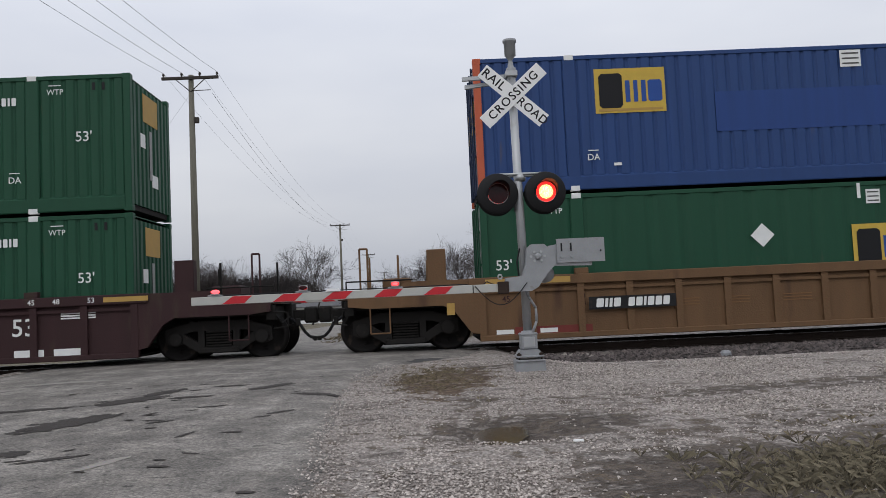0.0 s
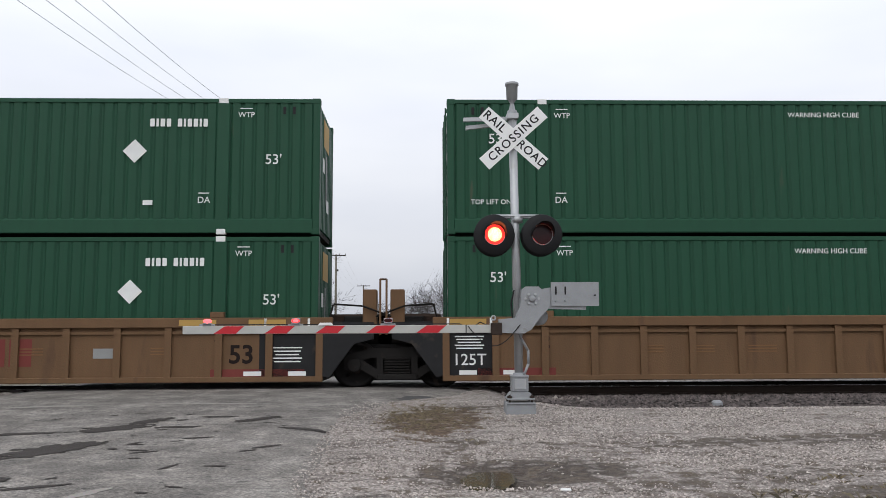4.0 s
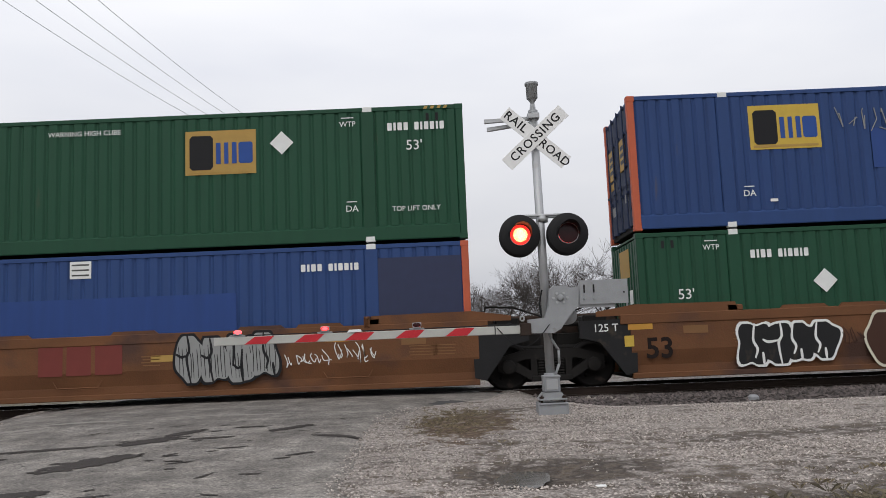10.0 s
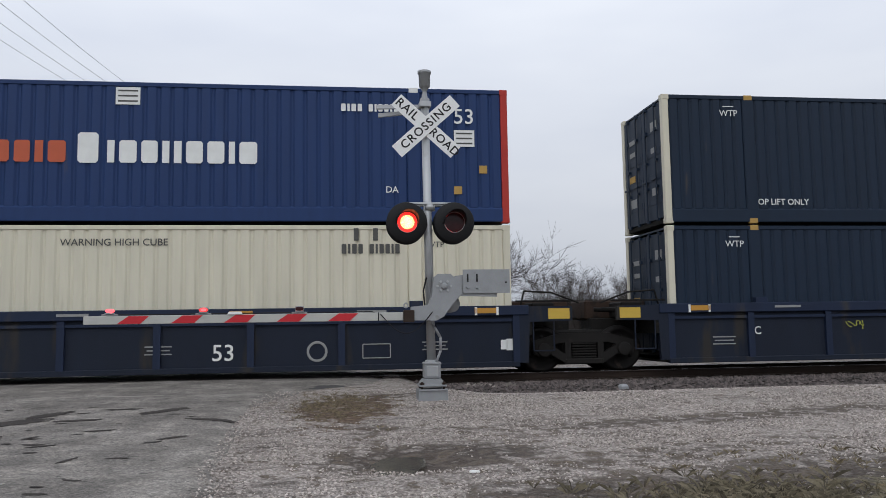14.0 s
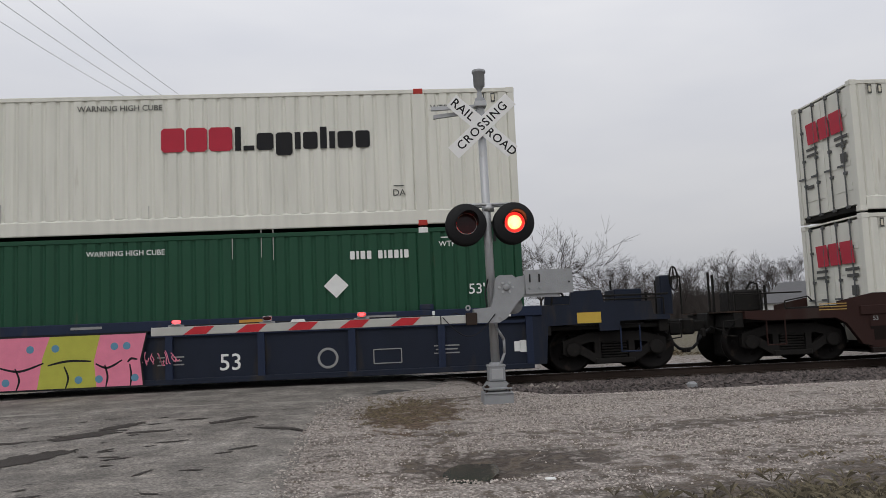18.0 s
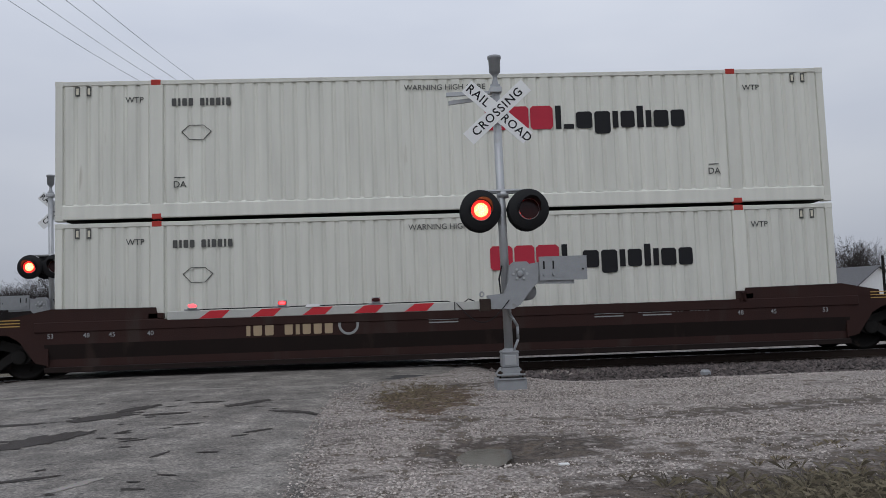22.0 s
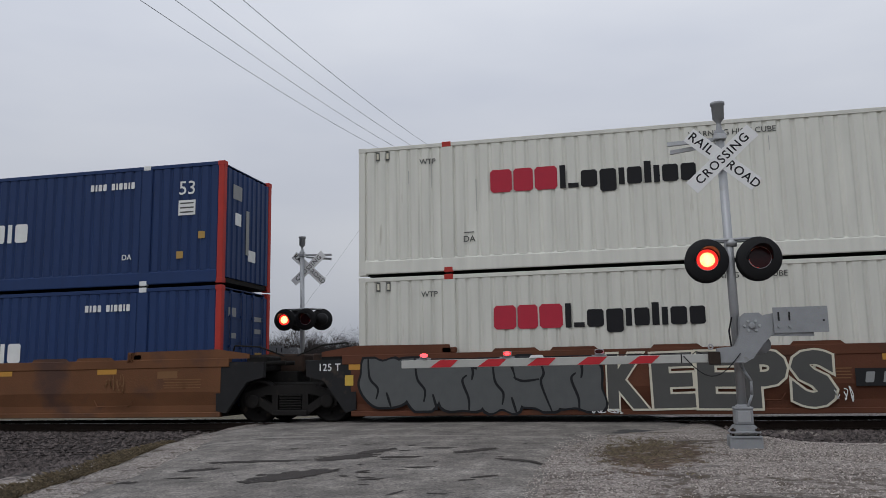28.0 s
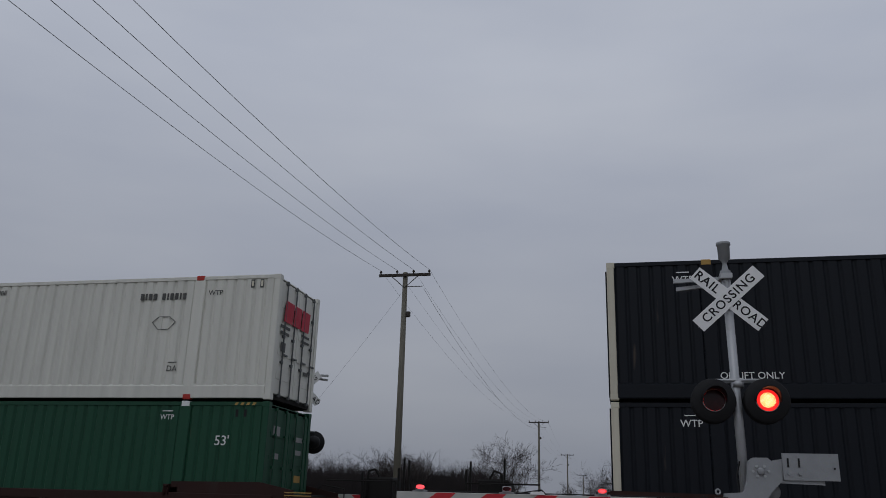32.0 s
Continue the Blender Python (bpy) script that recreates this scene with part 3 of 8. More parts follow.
def asphalt_material(name, dark, mid, light):
    m = bpy.data.materials.new(name)
    m.use_nodes = True
    n, l = m.node_tree.nodes, m.node_tree.links
    bsdf = n["Principled BSDF"]
    at = n.new("ShaderNodeTexCoord")

    def tex(kind, scale, stretch=(1, 1, 1), detail=6.0):
        mp = n.new("ShaderNodeMapping")
        mp.inputs["Scale"].default_value = stretch
        l.new(at.outputs["Object"], mp.inputs["Vector"])
        t = n.new(kind)
        t.inputs["Scale"].default_value = scale
        if kind == "ShaderNodeTexNoise":
            t.inputs["Detail"].default_value = detail
            t.inputs["Roughness"].default_value = 0.62
        l.new(mp.outputs["Vector"], t.inputs["Vector"])
        return t

    def over(a, b, fac, kind):
        x = n.new("ShaderNodeMixRGB")
        x.blend_type = kind
        if isinstance(fac, float):
            x.inputs["Fac"].default_value = fac
        else:
            l.new(fac, x.inputs["Fac"])
        l.new(a, x.inputs["Color1"])
        l.new(b, x.inputs["Color2"])
        return x.outputs["Color"]

    def ramp(sock, stops):
        r = n.new("ShaderNodeValToRGB")
        while len(r.color_ramp.elements) < len(stops):
            r.color_ramp.elements.new(0.5)
        for e, (p, c) in zip(r.color_ramp.elements, stops):
            e.position, e.color = p, (*c, 1)
        l.new(sock, r.inputs["Fac"])
        return r.outputs["Color"]
    broad = tex("ShaderNodeTexNoise", 1.3, (0.9, 0.9, 1), 10.0)
    worn = tex("ShaderNodeTexNoise", 4.5, (0.8, 1.0, 1), 12.0)
    along = tex("ShaderNodeTexNoise", 1.0, (2.2, 0.22, 1), 10.0)
    grit = tex("ShaderNodeTexVoronoi", 62.0)
    speck = tex("ShaderNodeTexNoise", 30.0, (1, 1, 1), 8.0)
    col = ramp(broad.outputs["Fac"], [(0.34, dark), (0.5, mid), (0.68, light)])
    col = over(col, ramp(worn.outputs["Fac"], [(0.36, (0.36, 0.36, 0.36)), (0.5, (0.5, 0.5, 0.5)), (0.64, (0.68, 0.675, 0.66))]), 0.7, "OVERLAY")
    col = over(col, ramp(along.outputs["Fac"], [(0.32, (0.37, 0.367, 0.362)), (0.7, (0.63, 0.628, 0.62))]), 0.7, "OVERLAY")
    col = over(col, ramp(grit.outputs["Color"], [(0.0, (0.16, 0.16, 0.16)), (1.0, (0.86, 0.85, 0.84))]), 0.5, "OVERLAY")
    col = over(col, ramp(speck.outputs["Fac"], [(0.36, (0.2, 0.2, 0.2)), (0.64, (0.8, 0.8, 0.8))]), 0.6, "OVERLAY")
    pits = tex("ShaderNodeTexNoise", 11.0, (0.7, 1.1, 1), 12.0)
    col = over(col, ramp(pits.outputs["Fac"], [(0.33, (0.06, 0.06, 0.06)), (0.41, (0.5, 0.5, 0.5)), (0.61, (0.5, 0.5, 0.5)), (0.72, (0.84, 0.835, 0.82))]), 0.85, "OVERLAY")
    l.new(col, bsdf.inputs["Base Color"])
    bsdf.inputs["Roughness"].default_value = 0.8
    b = n.new("ShaderNodeBump")
    b.inputs["Strength"].default_value, b.inputs["Distance"].default_value = 0.9, 0.02
    l.new(speck.outputs["Fac"], b.inputs["Height"])
    l.new(b.outputs["Normal"], bsdf.inputs["Normal"])
    return m


M["asphalt"] = asphalt_material("worn_asphalt", (0.115, 0.1049, 0.09476), (0.173, 0.1582, 0.1435), (0.253, 0.2346, 0.2144))
M["dark_patch"] = material("damp_broken_asphalt", (0.048, 0.041, 0.037), rough=0.75, vary=0.35, scale=4, grain=45, bump=0.6, fine=0.3)
M["worn_pale"] = material("pale_worn_asphalt", (0.29, 0.268, 0.243), rough=0.85, vary=0.3, scale=5, grain=50, bump=0.5, fine=0.35)
M["seam_gravel"] = material("dark_seam", (0.07, 0.068, 0.066), rough=0.9, vary=0.4, scale=6, grain=40, bump=0.6, fine=0.3)


def road_mesh():
    vs = np.r_[-40, -20, -8, 0, np.arange(2, 26, 0.2), 28, 32, 40, 60, 100, 200, 400, 800, 1500]
    us = np.linspace(0, 1, 41)
    pts, faces = [], []
    for j, y in enumerate(vs):
        a = float(road_left(y)) + 0.14 * noise.noise((y * 1.7, 0, 5)) + 0.06 * noise.noise((y * 6, 0, 8))
        b = float(road_right(y)) + 0.16 * noise.noise((y * 1.5, 9, 5)) + 0.07 * noise.noise((y * 7, 9, 8))
        for u in us:
            x = a + (b - a) * u
            edge = min(1.0, min(u, 1 - u) * 14)
            z = float(ground_z(x if -7.4 < x < 1.2 else max(-7.4, min(1.2, x)), y)) - 0.045 + 0.06 * edge
            z += 0.012 * noise.noise((x * 0.8, y * 0.6, 2)) + 0.03 * math.sin(math.pi * u)
            pts.append((x, y, z))
    n = len(us)
    for j in range(len(vs) - 1):
        for i in range(n - 1):
            k = j * n + i
            faces.append((k, k + 1, k + n + 1, k + n))
    me = bpy.data.meshes.new("road")
    me.from_pydata(pts, [], faces)
    me.polygons.foreach_set("use_smooth", [True] * len(faces))
    me.materials.append(M["asphalt"])
    return new("road", me)


road = tagged(road_mesh(), "worn grey asphalt road climbing over the level crossing", "road", kind="structure")


def road_z(x, y):
    a, b = float(road_left(y)), float(road_right(y))
    u = (x - a) / (b - a)
    edge = min(1.0, min(u, 1 - u) * 14)
    return float(ground_z(max(-7.4, min(1.2, x)), y)) - 0.045 + 0.06 * edge + 0.012 * noise.noise((x * 0.8, y * 0.6, 2)) + 0.03 * math.sin(math.pi * max(0, min(1, u)))


def patch(cx, cy, rx, ry, turn, mat, seed, rag=0.75, lift=0.006, name="road_patch", label="dark damp patch of broken asphalt"):
    """A ragged flat patch lying on the road, with holes and outlying chips where the wear breaks up."""
    bm = B()
    c, s = math.cos(radians(turn)), math.sin(radians(turn))
    cell = max(0.012, min(rx, ry) / 7)
    nu, nv = int(rx * 1.5 / cell) + 1, int(ry * 1.7 / cell) + 1

    def worth(u, v):
        return (1 - (u / rx) ** 2 - (v / ry) ** 2 + rag * 1.1 * noise.noise((u * 3.2 / max(rx, 0.25), v * 2.2 / max(ry, 0.09), seed))
                + rag * 0.75 * noise.noise((u * 9, v * 14, seed + 5)) + rag * 0.45 * noise.noise((u * 26, v * 34, seed + 9)))

    def place(u, v):
        x, y = cx + u * c - v * s, cy + u * s + v * c
        return bm.verts.new((x, y, road_z(x, y) + lift))
    val = [[worth(i * cell, j * cell) for j in range(-nv, nv + 1)] for i in range(-nu, nu + 1)]
    for i in range(2 * nu):
        for j in range(2 * nv):
            ring = [(i, j), (i + 1, j), (i + 1, j + 1), (i, j + 1)]
            if max(val[p][q] for p, q in ring) <= 0:
                continue
            out = []
            for (p0, q0), (p1, q1) in zip(ring, ring[1:] + ring[:1]):
                f0, f1 = val[p0][q0], val[p1][q1]
                if f0 > 0:
                    out.append((p0, q0))
                if (f0 > 0) != (f1 > 0):
                    k = f0 / (f0 - f1)
                    out.append((p0 + (p1 - p0) * k, q0 + (q1 - q0) * k))
            if len(out) > 2:
                bm.faces.new([place((p - nu) * cell, (q - nv) * cell) for p, q in out])
    return tagged(part(name, bm, mat, road), label)


for cx, cy, rx, ry, turn, seed in (
        (-5.02, 10.28, 0.62, 0.09, 6, 1), (-3.85, 10.68, 0.46, 0.20, 42, 2), (-3.62, 11.35, 0.36, 0.14, 60, 15), (-3.95, 9.12, 0.60, 0.26, 52, 3), (-3.88, 7.5, 0.26, 0.16, 20, 4),
        (-3.11, 10.78, 0.30, 0.07, 8, 5), (-2.20, 11.6, 0.42, 0.11, 52, 6), (-5.42, 9.62, 0.26, 0.10, 30, 7), (-5.3, 8.95, 0.2, 0.05, 8, 8),
        (-4.33, 9.16, 0.11, 0.05, 10, 9), (-1.42, 10.6, 0.38, 0.08, -22, 11), (-3.3, 7.2, 0.32, 0.05, 20, 12),
        (-2.80, 11.78, 0.25, 0.06, 10, 13), (-5.8, 8.6, 0.14, 0.08, 0, 14), (-2.9, 8.9, 0.16, 0.03, 30, 16), (-3.2, 9.5, 0.12, 0.03, 60, 17), (-2.6, 9.9, 0.2, 0.035, 15, 18),
        (-2.4, 8.1, 0.14, 0.03, 70, 19), (-1.7, 9.3, 0.18, 0.04, 40, 20)):
    patch(cx, cy, rx, ry, turn, "dark_patch", seed)
for cx, cy, rx, ry, turn, seed in ((-5.9, 13.2, 0.8, 0.10, 2, 21), (-4.4, 13.35, 0.5, 0.06, 4, 28), (-3.2, 13.4, 0.8, 0.07, 0, 22), (-1.6, 13.3, 0.6, 0.08, -2, 23),
                                   (-6.6, 12.6, 0.5, 0.14, 30, 27), (-2.75, 6.9, 0.06, 0.3, -28, 24)):
    patch(cx, cy, rx, ry, turn, "worn_pale", seed, 0.7, 0.004, label="pale worn patch of asphalt")
for cx, cy, rx, ry, turn, seed in ((-0.62, 5.6, 0.07, 0.6, -3, 31), (-0.80, 7.2, 0.06, 0.9, 2, 32), (-0.95, 9.2, 0.05, 0.9, 2, 33)):
    patch(cx, cy, rx, ry, turn, "seam_gravel", seed, 0.6, 0.005, label="dark crumbling edge of the asphalt")

patch(0.50, 14.55, 0.80, 0.42, 6, "seam_gravel", 41, 0.5, 0.005, label="dark crumbled asphalt at the crossing edge")
chip = random.Random(17)
for i in range(30):
    cy = chip.uniform(5.2, 12.6)
    cx = chip.uniform(-0.46 * cy - 0.3, -1.2)
    patch(cx, cy, chip.uniform(0.04, 0.11), chip.uniform(0.02, 0.04), chip.uniform(-20, 40), "dark_patch", 100 + i, 0.6, name="road_pit", label="small dark pit in the asphalt")

# muddy puddle beside the road
M["puddle"] = material("muddy_water", (0.075, 0.064, 0.050), rough=0.12, gloss=0.5, vary=0.3, scale=2, grain=12, bump=0.02)
bm = B()
ring = []
for i in range(48):
    a = 2 * math.pi * i / 48
    k = 1.5 + 0.35 * noise.noise((math.cos(a) * 1.3, math.sin(a) * 1.3, 44)) + 0.12 * noise.noise((math.cos(a) * 5, math.sin(a) * 5, 4))
    px, py = 0.66 + 0.17 * k * math.cos(a) + 0.09 * math.sin(a), 7.70 + 0.36 * k * math.sin(a)
    ring.append(bm.verts.new((px, py, float(ground_z(0.72, 7.75)) - 0.030)))
bm.faces.new(ring)
tagged(part("puddle", bm, "puddle"), "shallow muddy puddle in the gravel", "puddle", kind="structure")


def scatter(name, n, seed, where, lo, hi, mat, label, sink=0.3, flat=0.7):
    """Many small broken stones in one mesh; where(rng) gives x, y and z."""
    rng = random.Random(seed)
    pts, faces = [], []
    for _ in range(n):
        p = where(rng)
        if p is None:
            continue
        r = lo + (hi - lo) * rng.random() ** 2.2
        k = len(pts)
        t = rng.random() * 6.28
        for ux, uy, uz in ((1, 0, 0), (0, 1, 0), (-1, 0, 0), (0, -1, 0), (0.3, 0.2, 1), (0, 0, -1)):
            j = 0.65 + 0.7 * rng.random()
            x, y = ux * math.cos(t) - uy * math.sin(t), ux * math.sin(t) + uy * math.cos(t)
            pts.append((p[0] + r * j * x, p[1] + r * j * y, p[2] + r * (flat * uz * j + sink)))
        for a, b, c in ((0, 1, 4), (1, 2, 4), (2, 3, 4), (3, 0, 4), (1, 0, 5), (2, 1, 5), (3, 2, 5), (0, 3, 5)):
            faces.append((k + a, k + b, k + c))
    me = bpy.data.meshes.new(name)
    me.from_pydata(pts, [], faces)
    me.materials.append(mat)
    return tagged(new(name, me), label, "stones", kind="stuff")


def island_material(name, dark, light, rough=0.85):
    m = bpy.data.materials.new(name)
    m.use_nodes = True
    n, l = m.node_tree.nodes, m.node_tree.links
    geo = n.new("ShaderNodeNewGeometry")
    r = n.new("ShaderNodeValToRGB")
    r.color_ramp.elements[0].color, r.color_ramp.elements[1].color = (*dark, 1), (*light, 1)
    l.new(geo.outputs["Random Per Island"], r.inputs["Fac"])
    at, t = n.new("ShaderNodeTexCoord"), n.new("ShaderNodeTexNoise")
    t.inputs["Scale"].default_value = 60
    l.new(at.outputs["Object"], t.inputs["Vector"])
    x = n.new("ShaderNodeMixRGB")
    x.blend_type = "OVERLAY"
    x.inputs["Fac"].default_value = 0.4
    l.new(r.outputs["Color"], x.inputs["Color1"])
    l.new(t.outputs["Fac"], x.inputs["Color2"])
    l.new(x.outputs["Color"], n["Principled BSDF"].inputs["Base Color"])
    n["Principled BSDF"].inputs["Roughness"].default_value = rough
    return m


NEARBY = {}


def lie(x, y):
    """Height of the land and share of bare soil or litter, to the nearest decimetre."""
    key = round(x * 10), round(y * 10)
    if key not in NEARBY:
        a, b = np.array([key[0] / 10]), np.array([key[1] / 10])
        z4 = zones(a, b)[0]
        NEARBY[key] = float(ground_z(a, b)[0]), float(max(z4[0], z4[2]))
    return NEARBY[key]


def on_gravel(rng):
    y = 4.6 + 9.3 * rng.random() ** 1.3
    x = rng.uniform(-1.15, min(9.0, 0.62 * y + 2.0))
    if x < float(road_right(y)) + 0.25 and rng.random() < 0.6:
        return None
    z, soil = lie(x, y)
    if rng.random() < min(0.97, soil * 1.5) or (((x - 0.78) / 0.4) ** 2 + ((y - 7.8) / 0.6) ** 2 < 1):
        return None
    return x, y, z + (0.012 if x < road_right(y) else 0.0)


def on_ballast(rng):
    left = rng.random() < 0.5
    y = rng.uniform(9.2, 17.0) if left else rng.uniform(12.6, 17.0)
    x = rng.uniform(-16, float(road_left(y)) - 0.95) if left else rng.uniform(1.7, 13.5)
    if not left and y + 0.15 * (x - 2.5) < 13.95 + 0.25 * rng.random():
        return None
    return x, y, lie(x, y)[0]


scatter("gravel", 92000, 5, on_gravel, 0.007, 0.018, island_material("crushed_limestone", (0.15, 0.126, 0.110), (0.58, 0.518, 0.472)), "loose pale crushed gravel stones")
scatter("ballast", 30000, 6, on_ballast, 0.02, 0.062, island_material("track_ballast", (0.026, 0.021, 0.019), (0.135, 0.110, 0.102)), "dark broken ballast stones beside the track")
scatter("edge_rocks", 60, 9, lambda r: (lambda x: (x, 15.1 + 0.5 * r.random(), -0.14))(r.uniform(1.6, 3.4)), 0.04, 0.10, island_material("edge_rock", (0.10, 0.085, 0.075), (0.26, 0.23, 0.2)), "heap of dark rocks at the crossing edge")
bm = box(B(), 1.22, 1.31, 7.06, 7.11, float(ground_z(1.27, 7.08)), float(ground_z(1.27, 7.08)) + 0.02, 0.006)
tagged(part("pale_stone", bm, "sign_white"), "single white stone lying in the dirt", "stone")
bm = box(B(), 5.20, 5.38, 14.45, 14.6, float(ground_z(5.3, 14.5)) - 0.02, float(ground_z(5.3, 14.5)) + 0.12, 0.04)
tagged(part("rock", bm, "grey_cast"), "pale rock lying on the ballast", "rock")


def blades(name, n, seed, where, tall, mat, label):
    rng = random.Random(seed)
    pts, faces = [], []
    for _ in range(n):
        x, y = where(rng)
        z, h, a = lie(x, y)[0], tall * (0.4 + 0.8 * rng.random()), rng.random() * 6.28
        for _ in range(5):
            a += 1.2
            w, lean = 0.0014 + 0.0016 * rng.random(), h * (0.5 + 1.6 * rng.random())
            k = len(pts)
            dx, dy = math.cos(a), math.sin(a)
            pts += [(x - dy * w, y + dx * w, z - 0.01), (x + dy * w, y - dx * w, z - 0.01),
                    (x + dx * lean * 0.5 + dy * w, y + dy * lean * 0.5 - dx * w, z + h * 0.7), (x + dx * lean, y + dy * lean, z + h * (0.7 + 0.3 * rng.random()))]
            faces += [(k, k + 1, k + 2), (k, k + 2, k + 3)]
    me = bpy.data.meshes.new(name)
    me.from_pydata(pts, [], faces)
    me.materials.append(mat)
    return tagged(new(name, me), label, "grass", kind="stuff")


straw = island_material("dry_straw", (0.07, 0.055, 0.032), (0.27, 0.22, 0.135))
tuft = island_material("pale_dry_grass", (0.06, 0.05, 0.032), (0.25, 0.215, 0.145))
moss = island_material("winter_grass", (0.055, 0.042, 0.024), (0.19, 0.145, 0.085))


def verge(rng):
    y = rng.uniform(3.2, 7.6)
    return rng.uniform(1.9 + 0.5 * max(0, y - 5.0), 2.5 + 0.9 * y), y


blades("dry_tuft", 520, 21, lambda r: (r.gauss(3.1, 0.6), r.gauss(5.6, 0.4)), 0.085, tuft, "long pale dry grass tuft on the dirt")
blades("dry_grass", 500, 3, verge, 0.045, straw, "sparse dry straw-coloured grass in the dirt")
blades("litter", 500, 4, lambda r: (r.gauss(0.15, 0.35), r.gauss(11.9, 0.8)), 0.03, straw, "brown dead grass and leaf litter by the road edge")
blades("verge_grass", 1400, 8, lambda r: (lambda y: (float(road_left(y)) - 0.45 - 0.5 * r.random() ** 2, y))(r.uniform(6.0, 13.0)), 0.06, moss, "thin yellow-green grass along the road edge")
blades("far_grass", 1500, 12, lambda r: (r.uniform(-3, 9), r.uniform(22.5, 34)), 0.13, moss, "yellowed winter grass beyond the track")

# ---- track ----
track = thing("railway_track", "single railway track with rusty rails on dark timber ties", "track", kind="structure")
for y in (TRACK - 0.755, TRACK + 0.755):
    bm = B()
    box(bm, -400, 400, y - 0.07, y + 0.07, -0.17, -0.15)
    box(bm, -400, 400, y - 0.012, y + 0.012, -0.15, -0.035)
    box(bm, -400, 400, y - 0.036, y + 0.036, -0.035, -0.004, 0.006)
    rail = part("rail", bm, "rail_steel", track, "rusty steel rail with a polished head")
    part("railhead", box(B(), -400, 400, y - 0.03, y + 0.03, -0.004, 0.0), "rail_top", rail)
tie = shared("tie", lambda: box(B(), -0.115, 0.115, -1.28, 1.28, -0.1, 0.06, 0.012), "tie_wood")
for i in range(64):
    x = -17 + i * 0.52
    if not -8.6 < x < 1.4:
        part("tie", tie, "", track, at=(x, TRACK, -0.22))
bm = B()
for y0, y1 in ((TRACK - 0.66, TRACK + 0.66),):
    box(bm, -8.4, 1.2, y0, y1, -0.12, -0.006, 0.02)
part("crossing_panel", bm, "asphalt", track, "dark asphalt filling between the rails")

# ---- crossing signals ----
FLASH = []     # lens inserts that turn between their lit and dark faces, and their phase


def lens_insert(r, lit, rim):
    """A thin round insert: lit lens on one face, dark lens on the other."""
    bm = B()
    seg = 24
    for y, mats in ((-0.006, (1, 2)), (0.006, (0, 0))):
        c = bm.verts.new((0, y * 1.6, 0))
        rings = [[bm.verts.new((q * math.cos(2 * math.pi * i / seg), y * (1.3 if q < r else 1), q * math.sin(2 * math.pi * i / seg))) for i in range(seg)] for q in (r * 0.72, r)]
        for i in range(seg):
            j = (i + 1) % seg
            bm.faces.new((c, rings[0][i], rings[0][j])).material_index = mats[0]
            bm.faces.new((rings[0][i], rings[1][i], rings[1][j], rings[0][j])).material_index = mats[1]
    bmesh.ops.recalc_face_normals(bm, faces=bm.faces)
    me = bpy.data.meshes.new("lens")
    bm.to_mesh(me)
    bm.free()
    for k in ("lens_dark", lit, rim):
        me.materials.append(M[k])
    return me


BIG_LENS, SMALL_LENS = lens_insert(0.1497, "lens_lit", "lens_glow"), lens_insert(0.06, "gate_lit", "lens_glow")
SMALL_LENS.transform(Matrix.Diagonal((1, 1, 0.5, 1)))


def lamp_unit(parent, x, y, z, turn, phase):
    """A crossing flasher: black background disc, hood, housing and lens."""
    head = part("flasher", lathe(B(), (0, 0.02, 0), (0, -1, 0), [(0, 0.0), (0, 0.305), (0.012, 0.31), (0.022, 0.30), (0.024, 0.165), (0.024, 0.16), (0.0245, 0.0)], 36), "hood_black", parent,
                "round black flasher background", at=pose(x, y, z, 0, 0, turn))
    part("housing", lathe(B(), (0, 0.02, 0), (0, 1, 0), [(0, 0.18), (0.10, 0.18), (0.18, 0.13), (0.22, 0.07), (0.23, 0.0)], 24), "hood_black", head)
    bm = B()
    a0, a1, seg = -10, 190, 20
    for q0, q1 in ((0.168, 0.168), (0.162, 0.162)):
        last = None
        for i in range(seg + 1):
            a = radians(a0 + (a1 - a0) * i / seg)
            d = 0.10 + 0.20 * max(0.0, math.sin(a))
            p = (bm.verts.new((q0 * math.cos(a), 0.0, q0 * math.sin(a))), bm.verts.new((q1 * math.cos(a), -d, q1 * math.sin(a))))
            if last:
                bm.faces.new((last[0], last[1], p[1], p[0]))
            last = p
    part("visor", bm, "hood_black", head)
    bm = lathe(B(), (0, -0.004, 0), (0, -1, 0), [(0, 0.16), (0.02, 0.16), (0.02, 0.150), (0, 0.150)], 28)
    part("lens_ring", bm, "grey_cast", head)
    lens = part("lens", BIG_LENS, "", head, "red signal lens", at=(0, -0.022, 0))
    FLASH.append((lens, phase, (0, -0.022, 0)))
    return head


def crossbuck(parent, y, z, x=0.0):
    """Two white blades with black lettering, crossed."""
    for lean, text in ((42, "CROSSING"), (-42, None)):
        dy = -0.006 if text else 0.006
        blade = part("crossbuck_blade", box(B(), -0.61, 0.61, -0.004, 0.004, -0.115, 0.115, 0.003), "sign_white", parent, "white reflective crossbuck blade with black letters",
                     at=pose(x, y + dy, z, 0, -lean, 0))
        if text:
            part("lettering", words(text, 0.185, "sign_black", 0.012, 1.16), "", blade, at=(0, -0.006, 0))
        else:
            part("lettering", words("RAIL", 0.19, "sign_black", 0.012, 1.1), "", blade, at=(-0.385, -0.006, 0))
            part("lettering", words("ROAD", 0.185, "sign_black", 0.012, 1.1), "", blade, at=(0.375, -0.006, 0))


